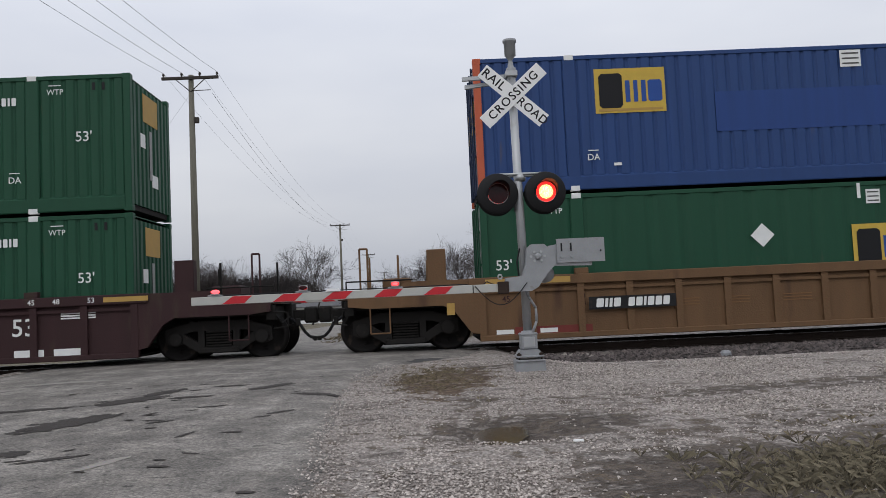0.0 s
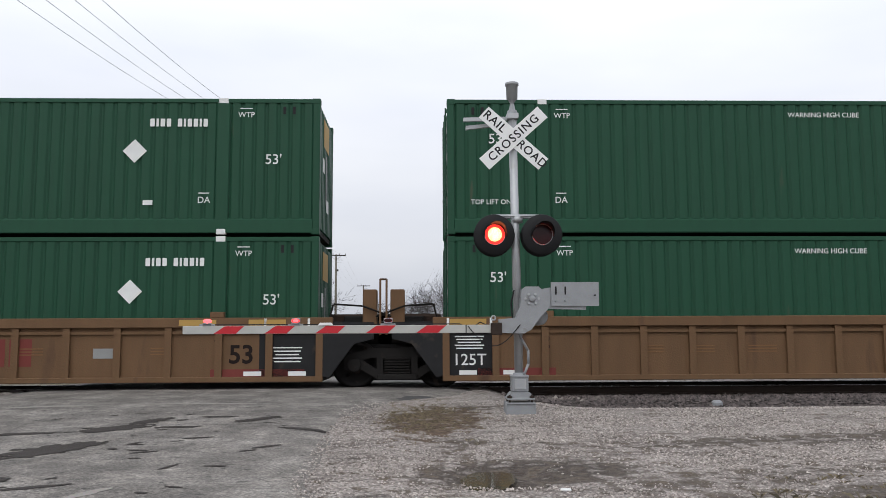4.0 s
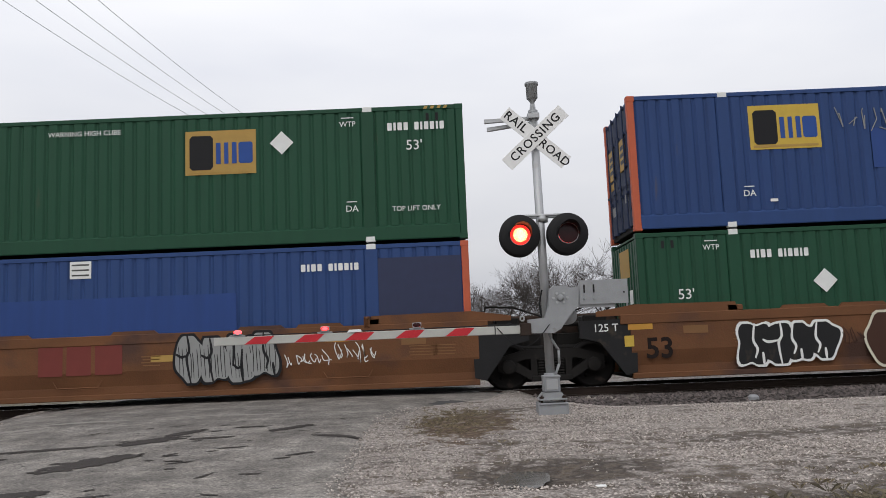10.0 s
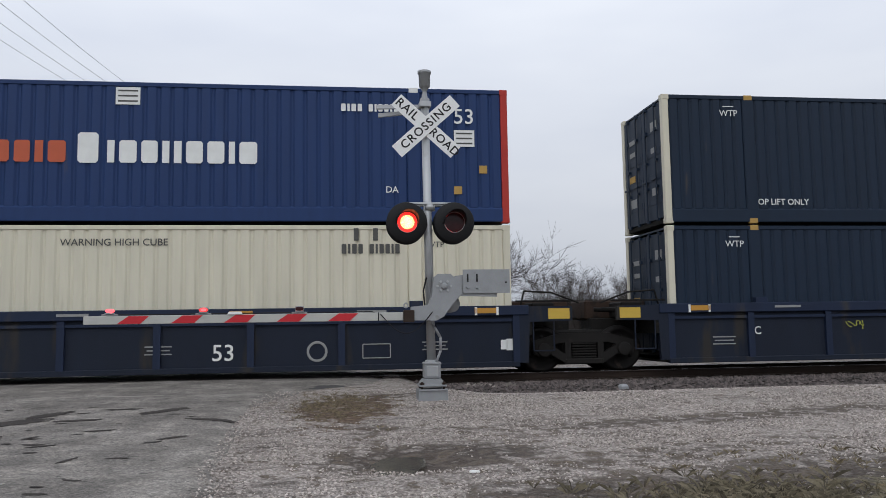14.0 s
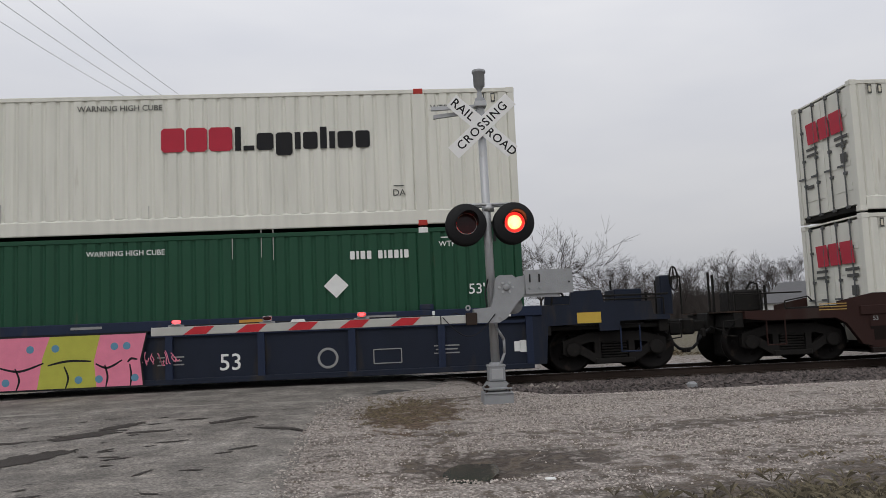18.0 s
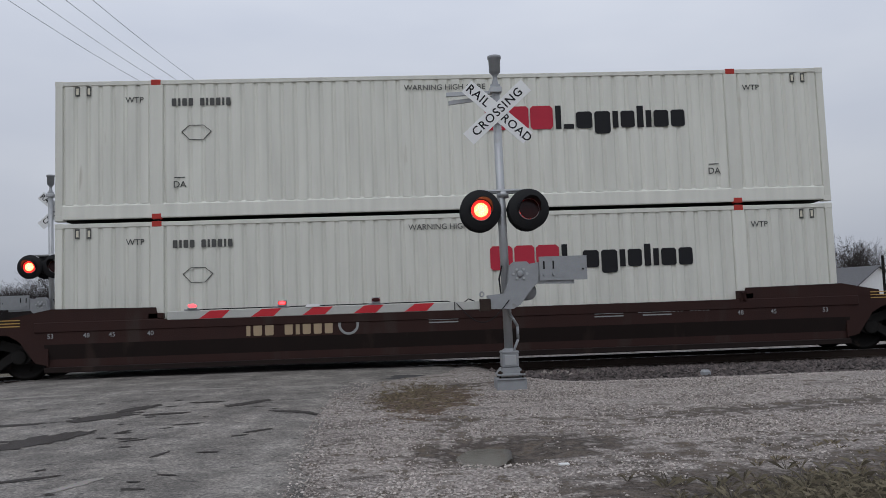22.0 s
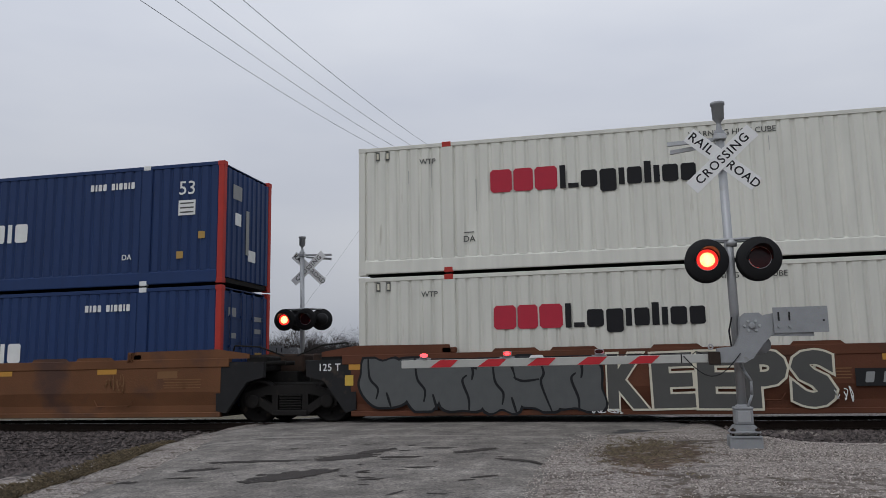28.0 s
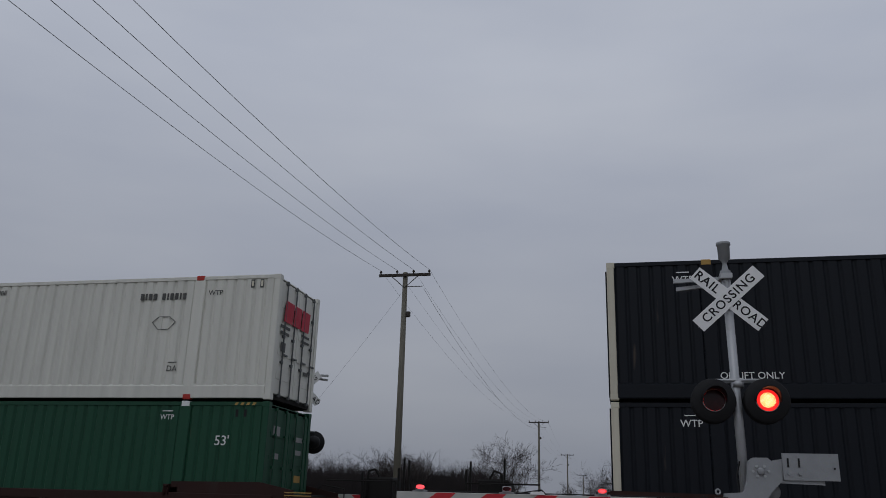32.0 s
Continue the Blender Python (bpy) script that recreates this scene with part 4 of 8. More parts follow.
def signal(name, x, y, z0, side, arm, label, lamp_dz=0.0):
    """A crossing signal with its mast, crossbuck, flashers, bell and lowered gate. side: to which side the gate lies (-1: -x)."""
    s = thing(name, label, "crossing signal", "crossing signals", at=(x, y, z0))
    bm = B()
    prism(bm, [(-0.215, 0.0), (0.215, 0.0), (0.19, 0.165), (-0.19, 0.165)], -0.19, 0.19)
    box(bm, -0.215, 0.215, -0.215, 0.215, 0.165, 0.19, 0.006)
    foot = part("foundation", bm, "grey_cast", s, "grey painted foundation block")
    for bx in (-0.208, 0.208):
        part("foot_rib", box(B(), bx - 0.012, bx + 0.012, -0.2, 0.2, 0.0, 0.165, 0.004), "grey_cast", foot)
    bm = B()
    box(bm, -0.205, 0.205, -0.19, 0.19, 0.225, 0.255, 0.008)
    prism(bm, [(-0.20, 0.255), (0.20, 0.255), (0.135, 0.335), (-0.135, 0.335)], -0.15, 0.15)
    box(bm, -0.125, 0.125, -0.125, 0.125, 0.335, 0.565, 0.022)
    box(bm, -0.132, 0.132, -0.132, 0.132, 0.545, 0.585, 0.012)
    lathe(bm, (0, 0, 0), (0, 0, 1), [(0.58, 0.10), (0.61, 0.095), (0.62, 0.064)], 16)
    base = part("base_casting", bm, "grey_cast", s, "cast aluminium junction box base")
    part("access_cover", box(B(), -0.085, 0.085, -0.135, -0.122, 0.375, 0.525, 0.006), "aluminium", base)
    for bx in (-0.165, 0.165):
        for by in (-0.16, 0.16):
            part("anchor_bolt", shared("anchor_bolt", lambda: tube(tube(B(), (0, 0, -0.06), (0, 0, 0.075), 0.016, seg=8), (0, 0, 0.03), (0, 0, 0.06), 0.036, seg=6), "rail_steel"), "", base, at=(bx, by, 0.225))
    part("mast", tube(B(), (0, 0, 0.5), (-0.05, 0, 4.60), 0.066, 0.062, 20), "aluminium", s, "round aluminium mast")
    top = 4.58
    bm = B()
    lathe(bm, (-0.05, 0, top), (0, 0, 1), [(0, 0.075), (0.05, 0.075), (0.06, 0.05), (0.14, 0.035), (0.17, 0.03), (0.20, 0.05), (0.23, 0.07), (0.24, 0.085), (0.44, 0.09), (0.45, 0.105), (0.49, 0.105), (0.50, 0.0)], 20)
    part("bell", bm, "grey_cast", s, "grey electronic bell on the mast top")
    # sign bracket with its two flat bars
    bm = B()
    box(bm, -0.14, 0.04, -0.09, 0.09, 4.49, 4.58, 0.01)
    part("mast_clamp", bm, "aluminium", s)
    for k, (dz, drop, out) in enumerate(((4.57, -0.03, 0.80), (4.52, -0.09, 0.76))):
        bm = B()
        prism(bm, [(0.0, dz), (0.0, dz - 0.045), (side * out, dz - 0.05 + drop), (side * out, dz + drop + 0.01)] if side > 0 else
              [(0.0, dz), (side * out, dz + drop + 0.01), (side * out, dz - 0.05 + drop), (0.0, dz - 0.045)], 0.10 + 0.08 * k, 0.16 + 0.08 * k)
        part("sign_bracket", bm, "aluminium", s, "flat side bracket of a second sign")
    if side < 0:
        crossbuck(s, -0.095, 4.18, -0.045)
    else:
        crossbuck(s, 0.095, 4.16, 0.11)
    # flashers on their crossarm
    lamp_z = 2.70 + lamp_dz
    bm = B()
    tube(bm, (-0.40 if side < 0 else -0.54, -0.06, lamp_z + 0.30), (0.40, -0.06, lamp_z + 0.30), 0.022)
    tube(bm, (-0.40, 0.06, lamp_z + 0.29), (0.40 if side < 0 else 0.54, 0.06, lamp_z + 0.29), 0.022)
    lathe(bm, (0, 0, lamp_z + 0.20), (0, 0, 1), [(0, 0.0), (0, 0.088), (0.10, 0.088), (0.10, 0)], 16)
    for sx in ((-0.36, 0.36) if side < 0 else (-0.50, 0.14)):
        tube(bm, (sx, -0.06, lamp_z + 0.32), (sx, -0.06, lamp_z + 0.12), 0.02)
    part("lamp_arm", bm, "aluminium", s, "lamp crossarm with junction fittings")
    # the pair beyond the track hangs turned a little on its arm
    fx0, fx1, bx0, bx1 = (-0.36, 0.36, -0.36, 0.36) if side < 0 else (-0.50, 0.14, -0.22, 0.50)
    lamp_unit(s, fx0, -0.16, lamp_z, 4, 1)
    lamp_unit(s, fx1, -0.16, lamp_z, 2, 0)
    back = 26 if side > 0 else 10
    lamp_unit(s, bx0, 0.14, lamp_z, 180 + back, 0)
    lamp_unit(s, bx1, 0.14, lamp_z, 180 + back, 1)
    # gate machine
    g = -side
    bm = B()
    prism(bm, [(g * a, b) for a, b in ((-0.32, 1.21), (-0.32, 1.41), (-0.07, 1.43), (-0.01, 1.58), (0.02, 1.84), (0.08, 1.89), (0.27, 1.89), (0.36, 1.81), (0.43, 1.72), (0.43, 1.58), (0.30, 1.45), (0.16, 1.26), (0.05, 1.20))], -0.30, -0.12)
    machine = part("gate_machine", bm, "grey_cast", s, "grey cast gate mechanism housing")
    part("gear_case", lathe(B(), (g * 0.30, 0.16, 1.45), (0, -1, 0), [(0, 0), (0, 0.13), (0.28, 0.13), (0.28, 0)], 20), "grey_cast", s)
    part("hub", lathe(B(), (g * 0.17, -0.30, 1.71), (0, -1, 0), [(0, 0.0), (0, 0.05), (0.02, 0.05), (0.03, 0.03), (0.03, 0)], 14), "grey_cast", machine)
    for i in range(6):
        a = i * math.pi / 3
        part("bolt", shared("hub_bolt", lambda: tube(B(), (0, 0.01, 0), (0, -0.02, 0), 0.02, seg=6), "aluminium"), "", machine, at=(g * 0.17 + 0.10 * math.cos(a), -0.30, 1.71 + 0.075 * math.sin(a)))
    bm = B()
    prism(bm, [(g * a, b) for a, b in ((0.46, 1.60), (1.17, 1.60), (1.17, 1.955), (0.46, 1.955))], -0.275, -0.25)
    weight = part("counterweight_plate", bm, "grey_cast", s, "flat grey counterweight plate with bolts")
    bm = B()
    prism(bm, [(g * a, b) for a, b in ((0.30, 1.62), (0.44, 1.56), (0.98, 1.545), (0.98, 1.60), (0.60, 1.62), (0.60, 1.90), (0.34, 1.86))], -0.245, -0.20)
    part("counterweight_arm", bm, "grey_cast", s, "grey steel arm behind the counterweight plate")
    part("counterweight", box(B(), min(g * 0.56, g * 1.10), max(g * 0.56, g * 1.10), -0.24, -0.11, 1.63, 1.93, 0.01), "grey_cast", s)
    part("bolt", shared("cw_small", lambda: tube(B(), (0, 0.0, 0), (0, -0.015, 0), 0.014, seg=6), "dark_panel"), "", weight, at=(g * 1.11, -0.275, 1.76))
    for sx in (0.53, 0.67):
        part("slot", shared("slot", lambda: box(B(), -0.012, 0.012, -0.004, 0.004, -0.06, 0.06, 0.003), "dark_panel"), "", weight, at=(g * sx, -0.279, 1.83))
        part("bolt", shared("cw_bolt", lambda: tube(B(), (0, 0.0, 0), (0, -0.03, 0), 0.022, seg=6), "grey_cast"), "", weight, at=(g * sx, -0.275, 1.69))
    cable = part("cable", bent(B(), [(g * 0.05, -0.07, 0.55), (g * 0.13, -0.08, 0.75), (g * 0.13, -0.08, 0.95), (g * 0.03, -0.09, 1.12), (-g * 0.02, -0.09, 1.25)], 0.02, 8), "grey_cast", s, "flexible conduit up the mast")
    part("cable", bent(B(), [(-g * 0.10, -0.1, 1.42), (-g * 0.12, -0.1, 1.65), (-g * 0.07, -0.09, 1.85)], 0.012, 6), "rubber", s)
    # gate arm
    z = 1.27
    root_bm = B()
    box(root_bm, min(side * 0.28, side * 0.44), max(side * 0.28, side * 0.44), -0.33, -0.20, z - 0.09, z + 0.09, 0.008)
    part("arm_adapter", root_bm, "rail_steel", s, "dark hinge at the foot of the gate arm")
    part("eyelet", bent(B(), [(side * 0.40 + 0.03 * math.cos(a), -0.26, z + 0.16 + 0.035 * math.sin(a)) for a in np.linspace(0, 6.28, 9)], 0.012), "aluminium", s)
    bm = B()
    box(bm, min(side * 0.44, side * arm), max(side * 0.44, side * arm), -0.30, -0.255, z - 0.06, z + 0.06, 0.006)
    gate = part("gate_arm", bm, "arm_white", s, "white gate arm with slanted red stripes")
    x0 = 1.12
    while x0 < arm - 0.3:
        bm = B()
        w, lean = 0.36, 0.10
        prism(bm, [(side * a, b) for a, b in ((x0 + lean, z - 0.055), (x0 + w + lean * 0.6, z - 0.055), (x0 + w - lean, z + 0.055), (x0 - 0.02, z + 0.055))], -0.304, -0.2985)
        part("stripe", bm, "sign_red", gate, "red reflective stripe")
        x0 += 0.735
    for xx, phase in ((arm - 0.35, None), (arm - 1.63, 1), (arm - 2.98, 0)):
        bm = B()
        box(bm, side * xx - 0.11, side * xx + 0.11, -0.30, -0.255, z + 0.06, z + 0.085, 0.004)
        box(bm, side * xx - 0.06, side * xx + 0.06, -0.325, -0.235, z + 0.085, z + 0.10, 0.004)
        lamp = part("gate_lamp", bm, "grey_cast", gate, "small red gate lamp")
        if phase is None:
            part("lens", shared("tip_lens", lambda: lathe(B(), (0, 0.03, 0), (0, -1, 0), [(0, 0), (0, 0.058), (0.05, 0.058), (0.06, 0.04), (0.065, 0)], 18), "gate_lit"), "", lamp, at=Matrix.Translation((side * xx, -0.28, z + 0.13)) @ Matrix.Diagonal((1, 1, 0.5, 1)))
        else:
            lens = part("lens", SMALL_LENS, "", lamp, at=(side * xx, -0.28, z + 0.13))
            FLASH.append((lens, phase, (side * xx, -0.28, z + 0.13)))
            part("lamp_cap", shared("lamp_cap", lambda: box(B(), -0.065, 0.065, 0.012, 0.035, -0.03, 0.036, 0.008), "grey_cast"), "", lamp, at=(side * xx, -0.28, z + 0.13))
    bm = B()
    prism(bm, [(side * (arm - 2.07) + a, z + b) for a, b in ((-0.11, 0.06), (0.11, 0.06), (0.08, 0.10), (-0.08, 0.10))], -0.32, -0.24)
    part("lamp_cover", bm, "sign_white", gate, "pale cap of a lamp that faces away")
    part("arm_joint", box(B(), min(side * 0.80, side * 0.815), max(side * 0.80, side * 0.815), -0.304, -0.25, z - 0.06, z + 0.06), "dark_panel", gate)
    part("gate_wire", bent(B(), [(side * (0.78 - 0.07 * i), -0.31, z + 0.04 - 0.30 * math.sin(math.pi * i / 11) + 0.02 * i / 11) for i in range(12)], 0.007, 5), "rubber", gate, "drooping black lamp cable")
    part("gate_wire", bent(B(), [(side * 0.44, -0.27, z + 0.03), (side * 0.6, -0.27, z + 0.10), (side * 0.75, -0.27, z - 0.01), (side * 0.9, -0.27, z + 0.075), (side * (arm - 0.26), -0.27, z + 0.075)], 0.008), "rubber", gate)
    return s


signal("crossing_signal", 1.51, 12.3, -0.10, -1, 4.93, "aluminium level-crossing signal with crossbuck, flashers and lowered gate", -0.02)
signal("crossing_signal", -9.03, 21.6, -0.06, 1, 7.3, "level-crossing signal with flashers and lowered gate beyond the track", -0.02)

# ---- utility poles and wires ----
POLES = [(-9.75, -31.0, 0.0), (-9.75, 35.0, -0.05), (-10.3, 101.0, -0.3), (-11.0, 161.0, -0.35), (-12.6, 252.0, -0.4), (-14.0, 330.0, -0.4)]


def utility_pole(x, y, z, up):
    p = thing("utility_pole", "weathered wooden utility pole with a dark crossarm", "utility pole", "utility poles", at=(x, y, z))
    part("pole", tube(B(), (0, 0, -0.6), (0, 0, up), 0.17, 0.11, 12), "pole_wood", p)
    arm = part("crossarm", box(B(), -1.22, 1.22, -0.19, -0.10, up - 0.22, up - 0.09, 0.01), "arm_wood", p)
    bm = B()
    bent(bm, [(-0.62, -0.1, up - 0.2), (0, -0.1, up - 0.75)], 0.02)
    bent(bm, [(0.62, -0.1, up - 0.2), (0, -0.1, up - 0.75)], 0.02)
    part("brace", bm, "arm_wood", p)
    for ax in (-1.14, -0.36, 0.42, 1.16):
        part("insulator", shared("insulator", lambda: lathe(B(), (0, 0, 0), (0, 0, 1), [(0, 0.03), (0.06, 0.03), (0.07, 0.06), (0.12, 0.055), (0.16, 0.035), (0.18, 0)], 10), "arm_wood"), "", arm, at=(ax, -0.145, up - 0.09))
    part("side_bracket", bent(B(), [(0.1, -0.1, up - 0.7), (0.9, -0.3, up - 0.75)], 0.018), "arm_wood", p)
    part("neutral_rack", box(B(), 0.1, 0.3, -0.08, 0.08, up - 2.1, up - 1.85, 0.02), "arm_wood", p)
    return p


UP = 11.35
for k, (x, y, z) in enumerate(POLES):
    utility_pole(x, y, z, UP if k < 2 else UP + 0.2)


def wire_run(a, b, sag, r, label="thin overhead line wire"):
    bm = B()
    pts = []
    for i in range(25):
        u = i / 24
        pts.append((a[0] + (b[0] - a[0]) * u, a[1] + (b[1] - a[1]) * u, a[2] + (b[2] - a[2]) * u - 4 * sag * u * (1 - u)))
    rings = [[bm.verts.new((p[0] + r * math.cos(1.2566 * i), p[1] + 0.2 * r * math.cos(1.2566 * i), p[2] + r * math.sin(1.2566 * i))) for i in range(5)] for p in pts]
    for s0, s1 in zip(rings, rings[1:]):
        for i in range(5):
            bm.faces.new((s0[i], s0[(i + 1) % 5], s1[(i + 1) % 5], s1[i]))
    return tagged(part("overhead_wire", bm, "wire"), label, "wire", "overhead wires")


for (x0, y0, z0), (x1, y1, z1) in zip(POLES, POLES[1:]):
    for ax in (-1.14, -0.36, 0.42, 1.16):
        wire_run((x0 + ax, y0 - 0.145, z0 + UP + 0.08), (x1 + ax, y1 - 0.145, z1 + UP + 0.08), 1.85 if y0 < 0 else 1.5, 0.0075 if y0 < 30 else 0.0045)
wire_run((-9.75 + 0.9, 35, 10.5), (-10.3 + 0.9, 101, 10.3), 1.9, 0.007)
wire_run((-9.85, 35, 10.4), (-17.5, 33.5, -0.1), 0.25, 0.004, "thin guy wire from the pole to the ground")


# ---- trees and distance ----
def tree_meshes(seed, tall, spread=1.0, twigs=3, last=5):
    """A bare winter tree: tapered trunk and limbs, and a crown of fine twigs."""
    rng = random.Random(seed)
    wood, fine = B(), B()

    def grow(p, d, length, r, level):
        steps = 3 if level < 2 else 2
        for s in range(steps):
            d2 = (d + Vector((rng.gauss(0, 0.13), rng.gauss(0, 0.13), rng.gauss(0.03, 0.08)))).normalized()
            q = p + d2 * (length / steps)
            r2 = r * (0.82 if level else 0.86)
            if level < 3:
                tube(wood, p, q, r, r2, 7 if level == 0 else 5, caps=False)
            else:
                tube(fine, p, q, max(r, 0.011), max(r2, 0.008), 3, caps=False)
            p, d, r = q, d2, r2
            if 1 <= level < last and s < steps - 1:
                side(p, d, length * 0.55, r * 0.6, level + 1)
        if level < last:
            n = (4 if level == 0 else 2) + (rng.random() < (0.5 if last == 5 else 0.85))
            for _ in range(n):
                side(p, d, length * rng.uniform(0.58, 0.85), r * 0.7, level + 1)
        else:
            for _ in range(twigs):
                e = (d + Vector((rng.gauss(0, 0.5), rng.gauss(0, 0.5), rng.gauss(0.15, 0.35)))).normalized()
                tube(fine, p, p + e * length * rng.uniform(0.6, 1.2), 0.008, 0.005, 3, caps=False)

    def side(p, d, length, r, level):
        a = rng.random() * 6.283
        t = rng.uniform(0.32, 0.85) * spread
        x = d.orthogonal().normalized()
        y = d.cross(x)
        e = (d * math.cos(t) + (x * math.cos(a) + y * math.sin(a)) * math.sin(t) + Vector((0, 0, 0.10))).normalized()
        grow(p, e, length, r, level)
    grow(Vector((0, 0, -0.3)), Vector((0, 0, 1)), tall * 0.33, tall * 0.0125, 0)
    out = []
    for nm, bm, mt in (("trunk", wood, "bark"), ("crown", fine, "twig")):
        me = bpy.data.meshes.new(nm)
        bm.to_mesh(me)
        bm.free()
        me.materials.append(M[mt])
        out.append(me)
    top = max(v.co.z for v in out[1].vertices)
    for me in out:
        me.transform(Matrix.Scale(tall / top, 4))
    return out


KINDS = [tree_meshes(s, 10.0, sp, 3) for s, sp in ((11, 0.9), (23, 1.15), (37, 1.0), (58, 0.8))]
KINDS += [tree_meshes(s, 10.0, sp, 4, 4) for s, sp in ((71, 1.0), (83, 0.85), (97, 1.15))]


def tree(kind, x, y, h, turn, wide=1.0):
    t = thing("tree", "leafless winter tree with a fine twig crown", "tree", "bare trees",
              at=Matrix.Translation((x, y, float(ground_z(x, y)))) @ Matrix.Rotation(turn, 4, "Z") @ Matrix.Diagonal((wide * h / 10, wide * h / 10, h / 10, 1)))
    part("trunk", KINDS[kind][0], "", t)
    part("crown", KINDS[kind][1], "", t)


rng = random.Random(77)
# tree group behind the track, its crowns rising from left to right
for x, y, h, k in ((2.2, 88, 5.2, 0), (4.0, 86, 6.0, 2), (6.0, 90, 7.0, 1), (8.2, 84, 7.2, 3), (10.2, 90, 8.6, 0), (12.0, 82, 8.8, 2), (14.2, 88, 10.0, 1), (15.5, 80, 9.2, 0),
                   (18.0, 84, 10.8, 3), (19.5, 78, 11.0, 2), (5.0, 96, 6.6, 3), (9.5, 98, 8.0, 1), (16.5, 96, 10.0, 0),
                   (28.6, 92, 8.6, 2), (33.2, 94, 8.8, 0), (36.0, 97, 9.2, 1), (39.0, 95, 8.4, 3), (43.5, 98, 9.0, 2), (46.5, 96, 9.6, 0), (49.5, 99, 9.2, 1), (52.5, 97, 9.4, 2),
                   (55.5, 99, 9.8, 3), (58.5, 97, 9.6, 0), (61.5, 101, 9.6, 1)):
    tree(4 + k % 3 if x < 30 else k, x - 5.2, y, h * (1.05 if x < 30 else 1.0), rng.random() * 6, 1.05)
# single tree by the far poles and low growth round it
for x, y, h, k in ((-12.9, 92, 10.2, 1), (-14.5, 120, 6.5, 0), (-8.0, 125, 5.6, 2), (-5.5, 130, 5.8, 3), (-18.5, 118, 7.0, 2), (-24, 120, 8.6, 0), (-28, 118, 9.2, 3), (-32, 124, 9.0, 1), (-20.5, 125, 7.4, 3)):
    tree(k, x, y, h, rng.random() * 6, 1.1)
for i in range(46):
    x = -30 - i * 2.7 + rng.uniform(-1, 1)
    tree(i % 4, x, 126 + rng.uniform(-10, 10), rng.uniform(8.8, 11.0) + (1.8 if x < -62 else 0), rng.random() * 6, 1.2)
for i in range(16):
    tree(i % 4, 64 + i * 5 + rng.uniform(-2, 2), 112 + rng.uniform(-8, 10), rng.uniform(8.5, 10.5), rng.random() * 6, 1.2)


def woods(name, n, seed, x0, x1, y0, y1, lo, hi, label, mat="brush"):
    """Far undergrowth: many upright twigs in one mesh."""
    r = random.Random(seed)
    pts, faces = [], []
    for _ in range(n):
        x, y, h = r.uniform(x0, x1), r.uniform(y0, y1), r.uniform(lo, hi) * 0.8
        h *= 0.9 + 0.18 * noise.noise((x * 0.12, seed, 0))
        z = -0.32 - (0.55 if x < -8.6 else 0.0)
        for _ in range(3):
            k = len(pts)
            w, dx, a = 0.03 + 0.05 * r.random(), r.gauss(0, 0.22) * h, r.random() * 6.28
            b = h * r.uniform(0.0, 0.5)
            pts += [(x - w, y, z + b), (x + w, y, z + b), (x + dx, y + r.gauss(0, 0.3), z + b + (h - b) * r.uniform(0.5, 1.0))]
            faces.append((k, k + 1, k + 2))
    me = bpy.data.meshes.new(name)
    me.from_pydata(pts, [], faces)
    me.materials.append(M[mat])
    return tagged(new(name, me), label, "undergrowth", kind="stuff")


woods("undergrowth", 72000, 1, -190, -21, 116, 150, 7.5, 12.0, "dense grey-brown bare undergrowth far beyond the track")
woods("undergrowth", 7000, 2, -3.5, 15, 86, 104, 1.5, 4.6, "dense bare brush under the tree group", "pale_brush")
woods("undergrowth", 38000, 3, 26, 160, 92, 124, 4.2, 8.0, "bare brush along the far field edge", "pale_brush")
woods("undergrowth", 2600, 5, -21, -2, 112, 135, 2.5, 5.0, "low bare brush beside the far road")
woods("undergrowth", 3500, 4, -260, 260, 420, 480, 6.0, 11.0, "hazy line of distant bare woods")


def house(x, y, w, d, h, rise, turn, wall, label):
    """A small gabled house with windows."""
    hs = thing("house", label, "house", "houses", at=Matrix.Translation((x, y, float(ground_z(x, y)) - 0.1)) @ Matrix.Rotation(radians(turn), 4, "Z"))
    part("wall", box(B(), -w / 2, w / 2, 0, d, 0, h, 0.02), wall, hs)
    for y0 in (0.0, d - 0.12):
        bm = B()
        prism(bm, [(-w / 2, h), (w / 2, h), (0, h + rise)], y0, y0 + 0.12)
        part("gable", bm, wall, hs)
    for sg in (-1, 1):
        bm = B()
        o = 0.3
        prism(bm, [(sg * (w / 2 + o), h - o * rise / (w / 2)), (0, h + rise), (0, h + rise + 0.12), (sg * (w / 2 + o), h + 0.12 - o * rise / (w / 2))], -0.3, d + 0.3)
        part("roof", bm, "roofing", hs, "grey shingled roof slope")
    for wx in (-w / 4, w / 4):
        win = part("window", box(B(), wx - 0.5, wx + 0.5, -0.04, 0.02, 1.0, 2.2, 0.01), "siding", hs)
        part("pane", box(B(), wx - 0.42, wx + 0.42, -0.05, -0.03, 1.08, 2.12), "pane", win)
    return hs


house(45.5, 76, 7.5, 9, 2.6, 2.0, 25, "siding", "small white house with a grey roof beyond the track")
house(-9.6, 104, 7, 6, 2.2, 1.5, 80, "siding", "distant white house with a pale roof")
house(-6.0, 76, 3.5, 3, 1.8, 0.7, 0, "siding", "small white shed beside the far road")

# ---- containers ----
H, WIDE = 2.896, 2.59
POST = 2.03           # lifting posts stand this far from the ends


